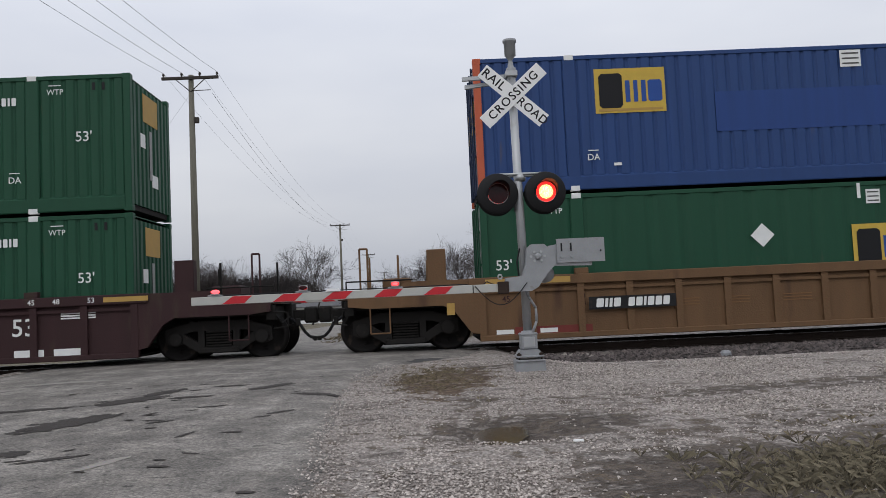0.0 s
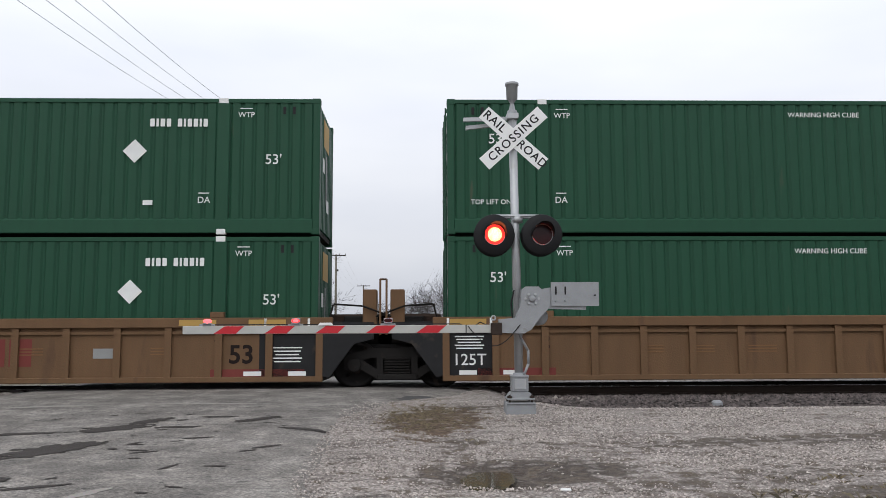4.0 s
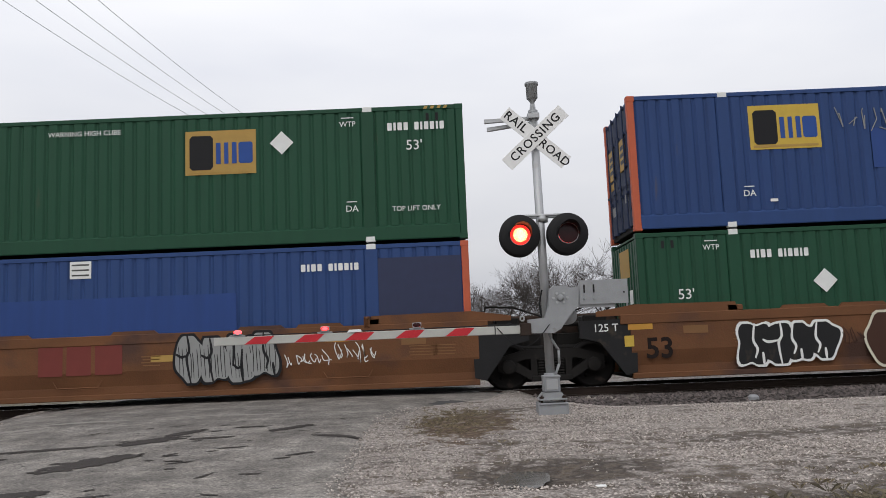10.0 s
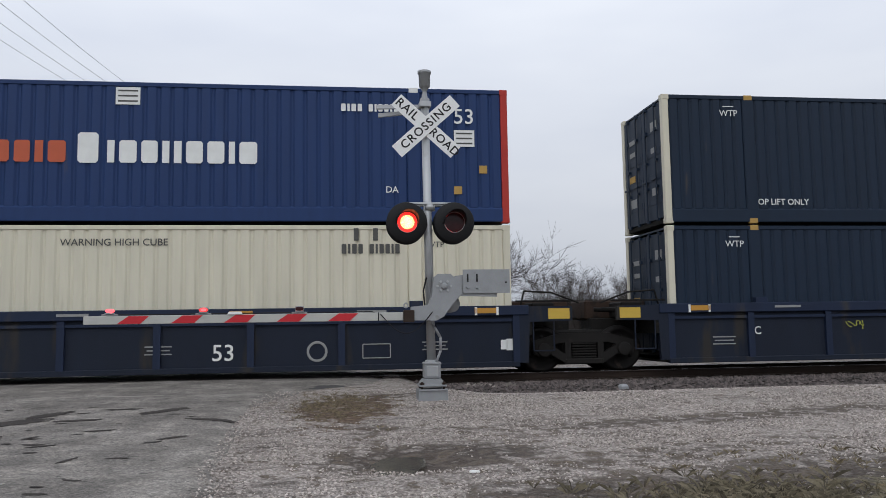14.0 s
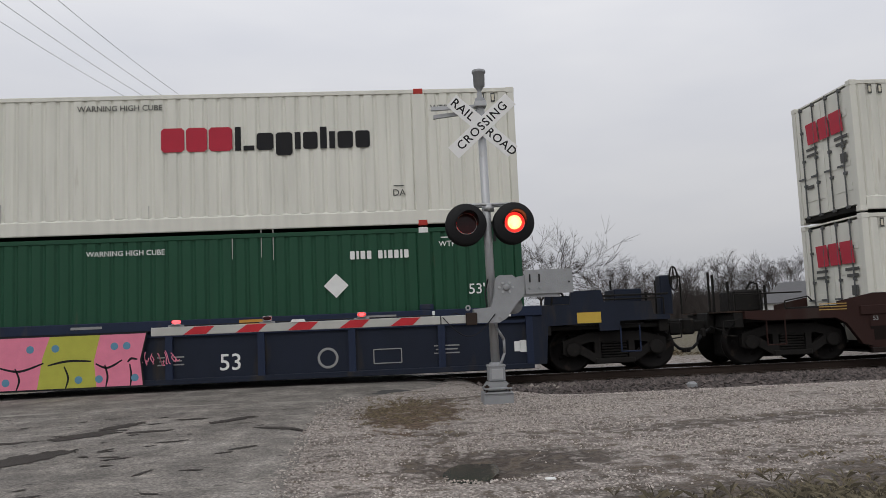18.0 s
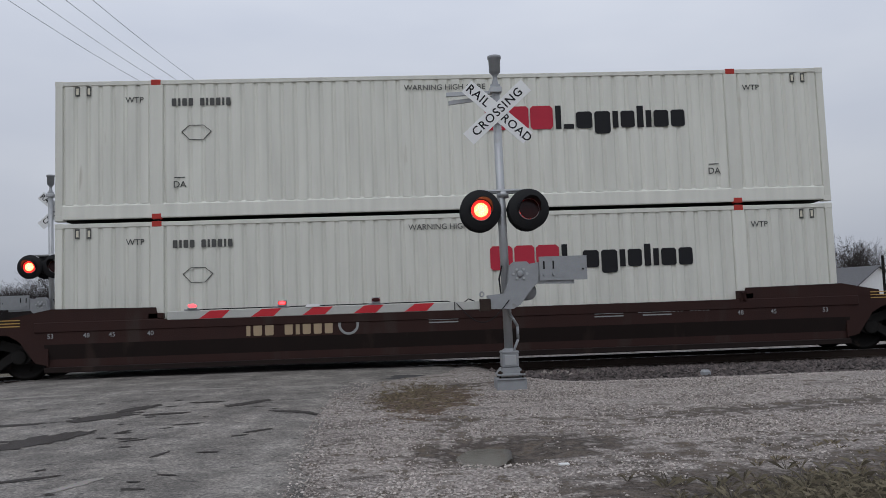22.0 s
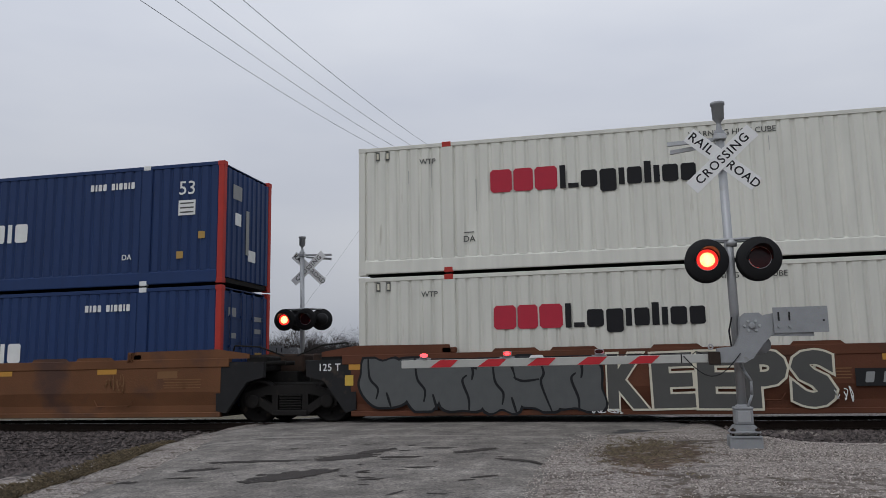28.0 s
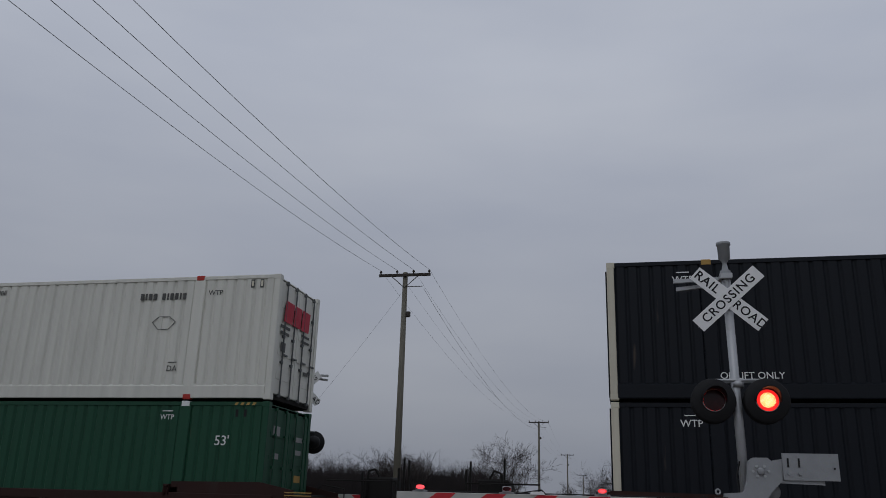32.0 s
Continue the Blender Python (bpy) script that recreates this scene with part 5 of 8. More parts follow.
def corrugated(pitch=0.27):
    """The near side: vertical corrugations between rails."""
    bm = B()
    prof = []
    for a, b in ((0.14, POST - 0.13), (POST + 0.13, L - POST - 0.13), (L - POST + 0.13, L - 0.14)):
        n = max(3, round((b - a) / pitch))
        p = (b - a) / n
        for i in range(n):
            x = a + i * p
            prof += [(x, 0.043), (x + 0.12 * p, 0.043), (x + 0.27 * p, 0.014), (x + 0.85 * p, 0.014), (x + p * 0.999, 0.043)]
    z0, z1 = 0.33, H - 0.09
    lo = [bm.verts.new((x, y, z0)) for x, y in prof]
    hi = [bm.verts.new((x, y, z1)) for x, y in prof]
    for i in range(len(prof) - 1):
        bm.faces.new((lo[i], lo[i + 1], hi[i + 1], hi[i]))
    return bm


def rail_profile():
    """The bottom rail: a smooth band whose top slopes in under the corrugations."""
    bm = B()
    ring = [(0.07, 0.03), (0.002, 0.03), (-0.006, 0.05), (-0.006, 0.30), (0.045, 0.352), (0.07, 0.352)]
    ends = [[bm.verts.new((x, y, z)) for y, z in ring] for x in (0.15, L - 0.15)]
    n = len(ring)
    for i in range(n):
        bm.faces.new((ends[0][i], ends[0][(i + 1) % n], ends[1][(i + 1) % n], ends[1][i]))
    bm.faces.new(ends[0])
    bm.faces.new(ends[1][::-1])
    bmesh.ops.recalc_face_normals(bm, faces=bm.faces)
    return bm


def far_side():
    return box(B(), 0.1, L - 0.1, WIDE - 0.03, WIDE - 0.01, 0.1, H - 0.06)


def roof():
    bm = B()
    n = 48
    for i in range(n):
        a = 0.08 + (L - 0.16) * i / n
        w = (L - 0.16) / n
        box(bm, a, a + w * 0.62, 0.05, WIDE - 0.05, H - 0.05, H - 0.012)
        box(bm, a + w * 0.62, a + w, 0.05, WIDE - 0.05, H - 0.05, H - 0.028)
    return bm


def end_ribs():
    bm = B()
    line = [(0.045, 0.16)]
    for i in range(9):
        z = 0.33 + i * 0.27
        line += [(0.045, z), (0.012, z + 0.03), (0.012, z + 0.12), (0.045, z + 0.15)]
    line += [(0.045, H - 0.12), (0.075, H - 0.12), (0.075, 0.16)]
    near = [bm.verts.new((x, 0.14, z)) for x, z in line]
    far = [bm.verts.new((x, WIDE - 0.14, z)) for x, z in line]
    for i in range(len(line)):
        j = (i + 1) % len(line)
        bm.faces.new((near[i], near[j], far[j], far[i]))
    bmesh.ops.recalc_face_normals(bm, faces=bm.faces)
    return bm


def end_upright():
    """A ribbed end wall whose ribs stand upright."""
    bm = B()
    line = [(0.045, 0.14)]
    n = 9
    p = (WIDE - 0.28) / n
    for i in range(n):
        y = 0.14 + i * p
        line += [(0.045, y + 0.3 * p), (0.012, y + 0.42 * p), (0.012, y + 0.88 * p), (0.045, y + p)]
    low = [bm.verts.new((x, y, 0.16)) for x, y in line]
    high = [bm.verts.new((x, y, H - 0.12)) for x, y in line]
    for i in range(len(line) - 1):
        bm.faces.new((low[i], low[i + 1], high[i + 1], high[i]))
    bmesh.ops.recalc_face_normals(bm, faces=bm.faces)
    return bm


def door_leaf(y0, y1):
    bm = box(B(), 0.02, 0.06, y0, y1, 0.16, H - 0.12, 0.006)
    for z in (0.5, 1.05, 1.6, 2.15):
        box(bm, 0.01, 0.02, y0 + 0.08, y1 - 0.08, z, z + 0.16, 0.004)
    return bm


def lock_rod(y):
    bm = tube(B(), (-0.02, y, 0.10), (-0.02, y, H - 0.08), 0.018, seg=6)
    for z in (0.14, 0.9, 1.5, 2.2, H - 0.14):
        box(bm, -0.03, 0.02, y - 0.05, y + 0.05, z - 0.03, z + 0.03)
    box(bm, -0.035, -0.01, y - 0.02, y + 0.26, 1.06, 1.10)
    return bm


def mirrored(make):
    def turned():
        bm = make()
        bmesh.ops.transform(bm, matrix=Matrix.Translation((L, 0, 0)) @ Matrix.Diagonal((-1, 1, 1, 1)), verts=bm.verts)
        bmesh.ops.reverse_faces(bm, faces=bm.faces)
        return bm
    return turned


def put(parent, mesh, u, v, label="", name="marking", y=0.002):
    """A marking on the near side, u metres from the left end and v below the top."""
    for m, dx in (mesh if isinstance(mesh, list) else [(mesh, 0.0)]):
        part(name, m, "", parent, label, at=(u + dx, y - 0.003, H - v))


def white_label(c, u, v, w=0.42, h=0.42, rows=3, ink="letter_grey"):
    put(c, plate(w, h, "letter_white"), u, v, "white data label", y=0.006)
    for i in range(rows):
        put(c, plate(w * 0.8, h * 0.09, ink), u, v - h * 0.3 + i * h * 0.3, y=0.002)


def panel_mark(c, u, v, back="yellow", y=0.004):
    """Yellow panel with a large dark shape and two smaller blue shapes."""
    put(c, plate(1.50, 0.95, back), u, v, "yellow panel with one dark and two blue blocks", y=y + 0.006)
    put(c, plate(1.36, 0.05, "ochre"), u, v + 0.41, y=y)
    put(c, shapes([("r", 0.50)], 0.74, 0.13, 0.0, "black"), u - 0.41, v, y=y)
    put(c, shapes([("b", 0.10), ("b", 0.09), ("b", 0.10)], 0.46, 0.1, 0.075, "letter_blue"), u + 0.12, v + 0.02, y=y)
    put(c, shapes([("r", 0.30)], 0.46, 0.09, 0.03, "letter_blue"), u + 0.53, v + 0.02, y=y)


CASTING = {"green": "letter_white", "blue": "letter_white", "navy": "letter_white", "ink": "ochre", "pitch": "ochre", "white": "post_red", "cream": "cream"}


def container(paint, at, label, doors_left=True, end_post=None, group="stacked containers", plain_end=False, pitch=0.27):
    """A 53-foot container with its marks added afterwards."""
    c = thing("container", label, "container", group, at=at)
    part("side_panel", shared(("corrugated", pitch), lambda: corrugated(pitch), paint), "", c)
    part("side_panel", shared("far_side", far_side, paint), "", c)
    part("roof", shared("roof", roof, paint), "", c)
    part("floor", shared("floor", lambda: box(B(), 0.05, L - 0.05, 0.05, WIDE - 0.05, 0.04, 0.15), "grime"), "", c)
    for x0 in (0.0, L - 0.15):
        for y0 in (0.0, WIDE - 0.15):
            near_end = end_post if end_post else paint
            part("corner_post", shared(("corner_post", y0 > 1), lambda: box(B(), 0, 0.15, 0, 0.15, 0.10, H - 0.10, 0.012), near_end), "", c, at=(x0, y0, 0))
            for z in (0.0, H - 0.12):
                part("corner_casting", shared("corner_casting", lambda: box(B(), -0.004, 0.17, -0.004, 0.17, 0.0, 0.12, 0.01), near_end), "", c, at=(x0 if x0 < 1 else x0 - 0.016, y0 if y0 < 1 else y0 - 0.016, z))
    for y0 in (0.0, WIDE - 0.06):
        part("top_rail", shared("top_rail", lambda: box(B(), 0.15, L - 0.15, 0, 0.06, H - 0.10, H - 0.01, 0.008), paint), "", c, at=(0, y0, 0))
        part("bottom_rail", shared("bottom_rail", lambda: rail_profile(), paint), "", c, at=(0, y0, 0))
    for x0 in (POST, L - POST):
        for y0 in (0.0, WIDE - 0.08):
            part("lifting_post", shared("lifting_post", lambda: box(B(), -0.14, 0.14, -0.004, 0.08, 0.05, H - 0.09, 0.02), paint), "", c, at=(x0, y0, 0))
            for z in (0.0, H - 0.115):
                part("lifting_casting", shared("lifting_casting", lambda: box(B(), -0.10, 0.10, -0.008, 0.10, 0.0, 0.12, 0.01), CASTING.get(paint, paint)), "", c, at=(x0, y0, z))
    turn = (lambda f: f) if doors_left else mirrored
    side = "l" if doors_left else "r"
    other = (lambda f: mirrored(f)) if doors_left else (lambda f: f)
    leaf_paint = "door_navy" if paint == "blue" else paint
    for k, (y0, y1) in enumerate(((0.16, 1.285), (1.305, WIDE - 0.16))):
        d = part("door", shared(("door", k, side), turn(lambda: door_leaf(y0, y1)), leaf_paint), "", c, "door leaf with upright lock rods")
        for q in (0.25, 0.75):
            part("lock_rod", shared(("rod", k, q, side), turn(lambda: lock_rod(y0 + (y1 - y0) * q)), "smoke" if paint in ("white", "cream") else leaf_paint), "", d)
    part("end_panel", shared(("end", side, paint == "white"), other(end_ribs if paint == "white" else end_upright), paint), "", c, "ribbed end wall")
    for x0 in (POST, L - POST):
        for y0 in (0.02, WIDE - 0.12):
            part("twist_lock", shared("twist_lock", lambda: box(B(), -0.05, 0.05, 0, 0.1, -0.045, 0.0), "grime"), "", c, at=(x0, y0, 0))
    # small marks on the door end
    dx = -0.0 if doors_left else L
    sgn = -1 if doors_left else 1
    for yy, zz, w, h, m in ((0.55, 2.3, 0.5, 0.3, "letter_white"), (0.6, 1.75, 0.4, 0.18, "letter_white"), (1.9, 2.2, 0.55, 0.16, "letter_white"), (1.9, 1.9, 0.45, 0.16, "letter_white"), (1.95, 1.3, 0.5, 0.22, "ochre"), (0.6, 0.8, 0.4, 0.25, "letter_white"), (1.9, 0.7, 0.5, 0.3, "letter_white")):
        if paint == "white" or (paint == "blue" and zz > 1.6):
            continue
        w, h = w * 0.75, h * 0.7
        part("door_label", shared(("door_label", w, h), lambda: box(B(), -0.002, 0.002, -w / 2, w / 2, -h / 2, h / 2), ("silver" if m != "ochre" else m) if paint != "cream" else ("letter_blue" if m != "ochre" else "ochre")), "", c, at=(dx + sgn * 0.0 - sgn * 0.008, yy, zz))
    if paint == "blue":
        for yy in (0.72, 1.88):
            part("door_label", shared("door_panel", lambda: box(B(), -0.012, 0.012, -0.24, 0.24, -0.34, 0.34), "ochre"), "", c, "yellow panel on the door", at=(dx, yy, 1.78))
            for zz in (1.62, 1.78, 1.94):
                part("door_label", shared("door_block", lambda: box(B(), -0.015, 0.015, -0.15, 0.15, -0.045, 0.045), "ink"), "", c, "dark block on the yellow panel", at=(dx, yy, zz))
    ex = L if doors_left else 0.0
    es = 1 if doors_left else -1
    if not plain_end and paint != "white":
        for yy, zz, w, h, m in ((1.25, 2.35, 0.95, 0.62, "ochre") if paint == "green" else (0.7, 2.25, 0.45, 0.35, "silver"), (0.75, 1.6, 0.3, 0.3, "letter_white"), (1.25, 1.35, 0.16, 1.1, "silver"), (1.5, 0.8, 0.4, 0.28, "letter_white")):
            part("end_label", shared(("end_label", w, h), lambda: box(B(), -0.002, 0.002, -w / 2, w / 2, -h / 2, h / 2), m if paint not in ("white", "cream") else "letter_grey"), "", c, at=(ex - es * 0.006, yy, zz))
    return c


SERIAL = [("r", 0.095), ("b", 0.05), ("r", 0.095), ("r", 0.09), ("b", -0.07), ("r", 0.09), ("b", 0.045), ("r", 0.09), ("r", 0.09), ("b", 0.045), ("r", 0.09)]


def common_marks(c, ink, wtp=1.55):
    for u in (wtp, L - wtp):
        put(c, words("WTP", 0.16, ink), u, 0.36)
        put(c, plate(0.26, 0.02, ink), u, 0.22)
    for u in (2.4, L - 2.4):
        put(c, words("DA", 0.19, ink), u, 2.18)
        put(c, plate(0.22, 0.02, ink), u, 2.03)
    for u in (0.55, 0.75, L - 0.55, L - 0.75):
        put(c, plate(0.06, 0.16, "dark_panel" if ink != "sign_black" else "letter_grey"), u, 0.26)


def green_marks(c, kind, mirror=False, mark=True, pale=False):
    w = (lambda u: L - u) if mirror else (lambda u: u)
    ink = "letter_white"
    common_marks(c, ink, 1.55 if kind == 1 else 2.45)
    put(c, words("WARNING HIGH CUBE", 0.15, ink), w(8.1), 0.33)
    if kind != 1:
        for d in range(4):
            put(c, shared("hazard_dash", lambda: prism(B(), [(-0.05, -0.03), (0.02, -0.03), (0.05, 0.03), (-0.02, 0.03)], -0.001, 0.001), "ochre"), L - 0.78 + 0.14 * d, 0.055)
    if kind == 1:
        if mark:
            panel_mark(c, w(8.0), 1.38, "ochre" if pale else "yellow")
        put(c, words("53'", 0.30, ink), w(0.97), 1.32)
        put(c, words("53'", 0.30, ink), w(L - 0.97), 1.32)
        put(c, diamond(0.25, ink), w(12.3), 1.14, "white diamond placard")
        put(c, shapes(SERIAL, 0.17, 0.028, 0.035, ink), w(13.2), 0.53)
        put(c, plate(0.2, 0.1, ink), w(3.36), 2.23)
        put(c, plate(0.2, 0.1, ink), w(12.6), 2.23)
    else:
        if mark:
            panel_mark(c, w(11.0), 0.85, "ochre" if pale else "yellow")
        put(c, words("53'", 0.30, ink), w(1.05), 0.87)
        put(c, words("53'", 0.30, ink), w(L - 1.05), 0.87)
        put(c, diamond(0.25, ink), w(12.3), 0.70, "white diamond placard")
        put(c, shapes(SERIAL, 0.17, 0.028, 0.035, ink), w(15.15), 0.45)
        for u in (1.0, L - 1.05):
            put(c, words("TOP LIFT ONLY", 0.145, ink), w(u), 2.22)


def blue_marks(c, low=False, scrawl=False, worn=False):
    ink = "letter_white"
    put(c, plate(6.2, 0.85, "bright_blue"), 8.2, 1.33, "brighter repainted blue panel", y=0.0125)
    panel_mark(c, 3.3, 0.80 if not low else 0.85)
    white_label(c, 8.05, 0.30, 0.45, 0.36)
    if not worn:
        put(c, words("53", 0.42, ink), L - 1.05, 0.72)
        white_label(c, L - 1.05, 1.2, 0.30, 0.36)
    for u, v in ((2.45, 2.2), (L - 2.5, 2.2)):
        put(c, words("DA", 0.19, ink), u, v)
        put(c, plate(0.22, 0.02, ink), u, v - 0.15)
        put(c, plate(0.16, 0.06, ink), u + 0.5, v + 0.16)
    put(c, shapes(SERIAL, 0.15, 0.028, 0.035, ink), L - 2.9, 0.45)
    for u, v in ((L - 0.75, 1.95), (L - 1.0, 2.2)):
        put(c, plate(0.18, 0.18, "ochre"), u, v)
    if scrawl:
        rng = random.Random(3)
        for i in range(9):
            x = 4.5 + i * 0.22
            put(c, shared(("scrawl", i), lambda: bent(B(), [(rng.uniform(-0.12, 0.12), -0.001, rng.uniform(-0.28, 0.28)) for _ in range(4)], 0.012, 4), "silver"), x, 0.62 + 0.03 * i, "grey scrawled paint")
        put(c, plate(0.42, 2.3, "navy"), 13.2, 1.42, "dark upright streak", y=0.0115)


def deep_blue_marks(c, low=False):
    put(c, diamond(0.38, "letter_white"), 2.75, 0.85, "white diamond with an orange edge", y=0.006)
    put(c, diamond(0.24, "sky_blue"), 2.75, 0.85)
    put(c, bars([0.05, 0.05], 0.3, 0.5, "red"), 2.75, 0.85)
    for i in range(11):
        put(c, plate(1.15 - 0.03 * abs(i - 5), 0.028, "silver"), 3.45 + 0.03 * abs(i - 5), 0.48 + i * 0.075)
    put(c, shapes([("r", 0.40)], 0.62, 0.13, 0.05, "orange"), 5.42, 1.38, "large red-orange blocks")
    put(c, shapes([("r", 0.34), ("r", 0.30), ("b", 0.16), ("r", 0.34)], 0.44, 0.10, 0.09, "orange"), 6.42, 1.46)
    put(c, shapes([("r", 0.40)], 0.62, 0.13, 0.05, "letter_white"), 7.55, 1.38, "large white blocks")
    put(c, shapes([("b", 0.14), ("r", 0.34), ("r", 0.32), ("b", 0.14), ("b", 0.15), ("r", 0.33), ("r", 0.34), ("b", 0.12), ("r", 0.36)], 0.46, 0.10, 0.09, "letter_white"), 9.40, 1.45)
    white_label(c, 8.3, 0.30, 0.48, 0.36)
    put(c, shapes(SERIAL, 0.16, 0.028, 0.035, "letter_white"), 13.2, 0.45)
    put(c, words("53", 0.46, "letter_white"), 0.9 if low else L - 0.95, 0.95 if low else 0.62)
    white_label(c, 0.9 if low else L - 0.95, 1.42 if low else 1.08, 0.44, 0.36)
    for u in (2.4, L - 2.5):
        put(c, words("DA", 0.19, "letter_white"), u, 2.2)
        put(c, plate(0.18, 0.06, "letter_white"), u + 0.5, 2.32)
    for u, v in ((L - 0.55, 1.75), (L - 1.1, 2.2)):
        put(c, plate(0.17, 0.17, "ochre"), u, v)


def freight_marks(c, left=False):
    """White container: three red blocks and ten black ones."""
    end_blocks(c, left)
    s = 2.97 if left else 8.80
    put(c, shapes([("r", 0.47), ("r", 0.42), ("r", 0.48)], 0.50, 0.13, 0.035, "red"), s + 0.74, 0.97, "three red blocks")
    put(c, shapes([("b", 0.12, 0.0, 0.50), ("b", 0.22, 0.0, 0.10), ("r", 0.34, 0.0, 0.36), ("r", 0.34, -0.12, 0.36), ("b", 0.12, 0.0, 0.36), ("r", 0.30, 0.0, 0.36), ("b", 0.14, 0.0, 0.46),
                   ("b", 0.12, 0.0, 0.36), ("r", 0.32, 0.0, 0.36), ("r", 0.30, 0.0, 0.36)], 0.50, 0.10, 0.05, "black"), s + 2.90, 0.97, "row of black blocks")
    put(c, words("WARNING HIGH CUBE", 0.165, "letter_grey"), 8.0, 0.28)
    w = (lambda u: L - u) if left else (lambda u: u)
    put(c, shapes(SERIAL, 0.16, 0.028, 0.035, "letter_grey"), w(2.95), 0.48)
    for u in (1.6, L - 1.6):
        put(c, words("WTP", 0.17, "letter_grey"), u, 0.42)
    for u in (2.5, L - 2.5):
        put(c, words("DA", 0.19, "letter_grey"), u, 2.2)
        put(c, plate(0.22, 0.02, "letter_grey"), u, 2.05)
    for u in (0.45, 0.68, L - 0.45, L - 0.68):
        put(c, plate(0.09, 0.20, "letter_grey"), u, 0.22)
        put(c, plate(0.05, 0.13, "cream"), u, 0.22, y=0.0)
    hoop = shared("shield", lambda: bent(B(), [(-0.30, 0, 0.0), (-0.14, 0, 0.13), (0.14, 0, 0.13), (0.30, 0, 0.0), (0.14, 0, -0.17), (-0.14, 0, -0.17), (-0.30, 0, 0.0)], 0.009, 4), "letter_grey")
    put(c, hoop, w(2.85), 1.1, "thin outlined emblem")


def end_blocks(c, doors_right):
    """Red blocks and dark bars on the door end of a white container, small bars on its ribbed end."""
    for right in (False, True):
        x, sg = (L + 0.03, 1) if right else (-0.03, -1)
        if right == doors_right:
            for j, w in enumerate((0.50, 0.42, 0.48)):
                y = 0.62 + j * 0.52
                part("end_mark", shared(("end_block", w), lambda: prism(B(), [(-w / 2 - 0.03, -0.25), (w / 2 - 0.03, -0.25), (w / 2 + 0.03, 0.25), (-w / 2 + 0.03, 0.25)], -0.002, 0.002), "red"), "", c, "red block on the door end", at=pose(x, y, H - 0.80, 0, 0, 90))
            bars_at = ((0.5, 1.72, 0.55, 0.07), (0.5, 1.58, 0.45, 0.07), (0.45, 1.25, 0.26, 0.22), (1.75, 1.74, 0.5, 0.06), (1.75, 1.6, 0.5, 0.06), (1.95, 0.85, 0.3, 0.08))
        else:
            part("end_mark", shared("small_red", lambda: box(B(), -0.002, 0.002, -0.17, 0.17, -0.06, 0.06), "red"), "", c, "small red block on the ribbed end", at=(x, 0.85, H - 0.38))
            bars_at = ((1.32, H - 0.38, 0.5, 0.10), (0.9, H - 0.75, 0.5, 0.10), (1.7, 0.55, 0.35, 0.1))
        for yy, zz, w, h in bars_at:
            part("end_mark", shared(("end_bar", w, h), lambda: box(B(), -0.002, 0.002, -w / 2, w / 2, -h / 2, h / 2), "letter_grey"), "", c, "dark stencil bar", at=(x - sg * 0.018, yy, zz))


def stain_streaks(c, seed, n=10, u0=3.0, u1=6.5, v0=0.5):
    rng = random.Random(seed)
    for _ in range(n):
        h = rng.uniform(0.15, 0.75)
        k = round(h, 1)
        put(c, shared(("streak", k), lambda: prism(B(), [(-0.010, k / 2), (0.010, k / 2), (0.005, -k / 2), (-0.004, -k / 2)], -0.001, 0.001), "streak_grey"), rng.uniform(u0, u1), v0 + rng.uniform(0, 1.3), "grey grime streak", y=0.0105)


def night_marks(c, right=True):
    if right:
        put(c, shapes([("r", 0.33), ("r", 0.36), ("r", 0.34), ("b", 0.1)], 0.34, 0.06, 0.06, "letter_white"), 11.3, 1.05, "white blocks")
        put(c, diamond(0.40, "letter_white"), 12.5, 1.02, "white diamond with a dark centre", y=0.004)
        put(c, diamond(0.17, "ink"), 12.5, 1.02, y=0.001)
        put(c, bars([0.035, 0.035], 0.5, 0.3, "ink"), 12.5, 1.02, y=0.001)
        put(c, shapes(SERIAL, 0.16, 0.028, 0.035, "letter_white"), 13.0, 0.46)
        put(c, words("TOP LIFT ONLY", 0.19, "letter_white"), 13.2, 2.48)
    else:
        put(c, diamond(0.22, "letter_white"), 7.9, 0.6, "white diamond placard")
        put(c, words("TOP LIFT ONLY", 0.19, "letter_white"), 2.7, 2.42)
    for u in (1.55, L - 1.6):
        put(c, words("WTP", 0.2, "letter_white"), u, 0.42)
        put(c, plate(0.26, 0.02, "letter_white"), u, 0.26)


LOW_Z, HIGH_Z = 0.249, 3.189
SHIFT = {6: 0.15}     # loads that sit a little off
TRAIN = []           # every thing that rolls with the train, and its place at the start
KINDS_OF = {
    "green": ("green", "dark green corrugated steel container"), "blue": ("blue", "blue corrugated container with orange corner posts"),
    "deep_blue": ("navy", "deep blue corrugated container with red corner posts"), "freight": ("white", "white corrugated container with red and black blocks"),
    "dark_night": ("pitch", "black container with white corner posts"), "night": ("ink", "near-black navy container with white corner posts"), "cream_box": ("cream", "cream corrugated container with blue blocks"),
}


def load(k, level, kind, doors_left=True, pitch=0.27):
    paint, label = KINDS_OF[kind]
    z = HIGH_Z if level else LOW_Z
    at = (UNIT_X[k] + SHIFT.get(k, 0.0), NEAR, z)
    post = {"blue": "orange", "deep_blue": "post_red", "night": "cream", "dark_night": "cream"}.get(kind)
    c = container(paint, at, label + (", on top" if level else ", underneath"), doors_left, post, pitch=pitch)
    TRAIN.append((c, at))
    return c


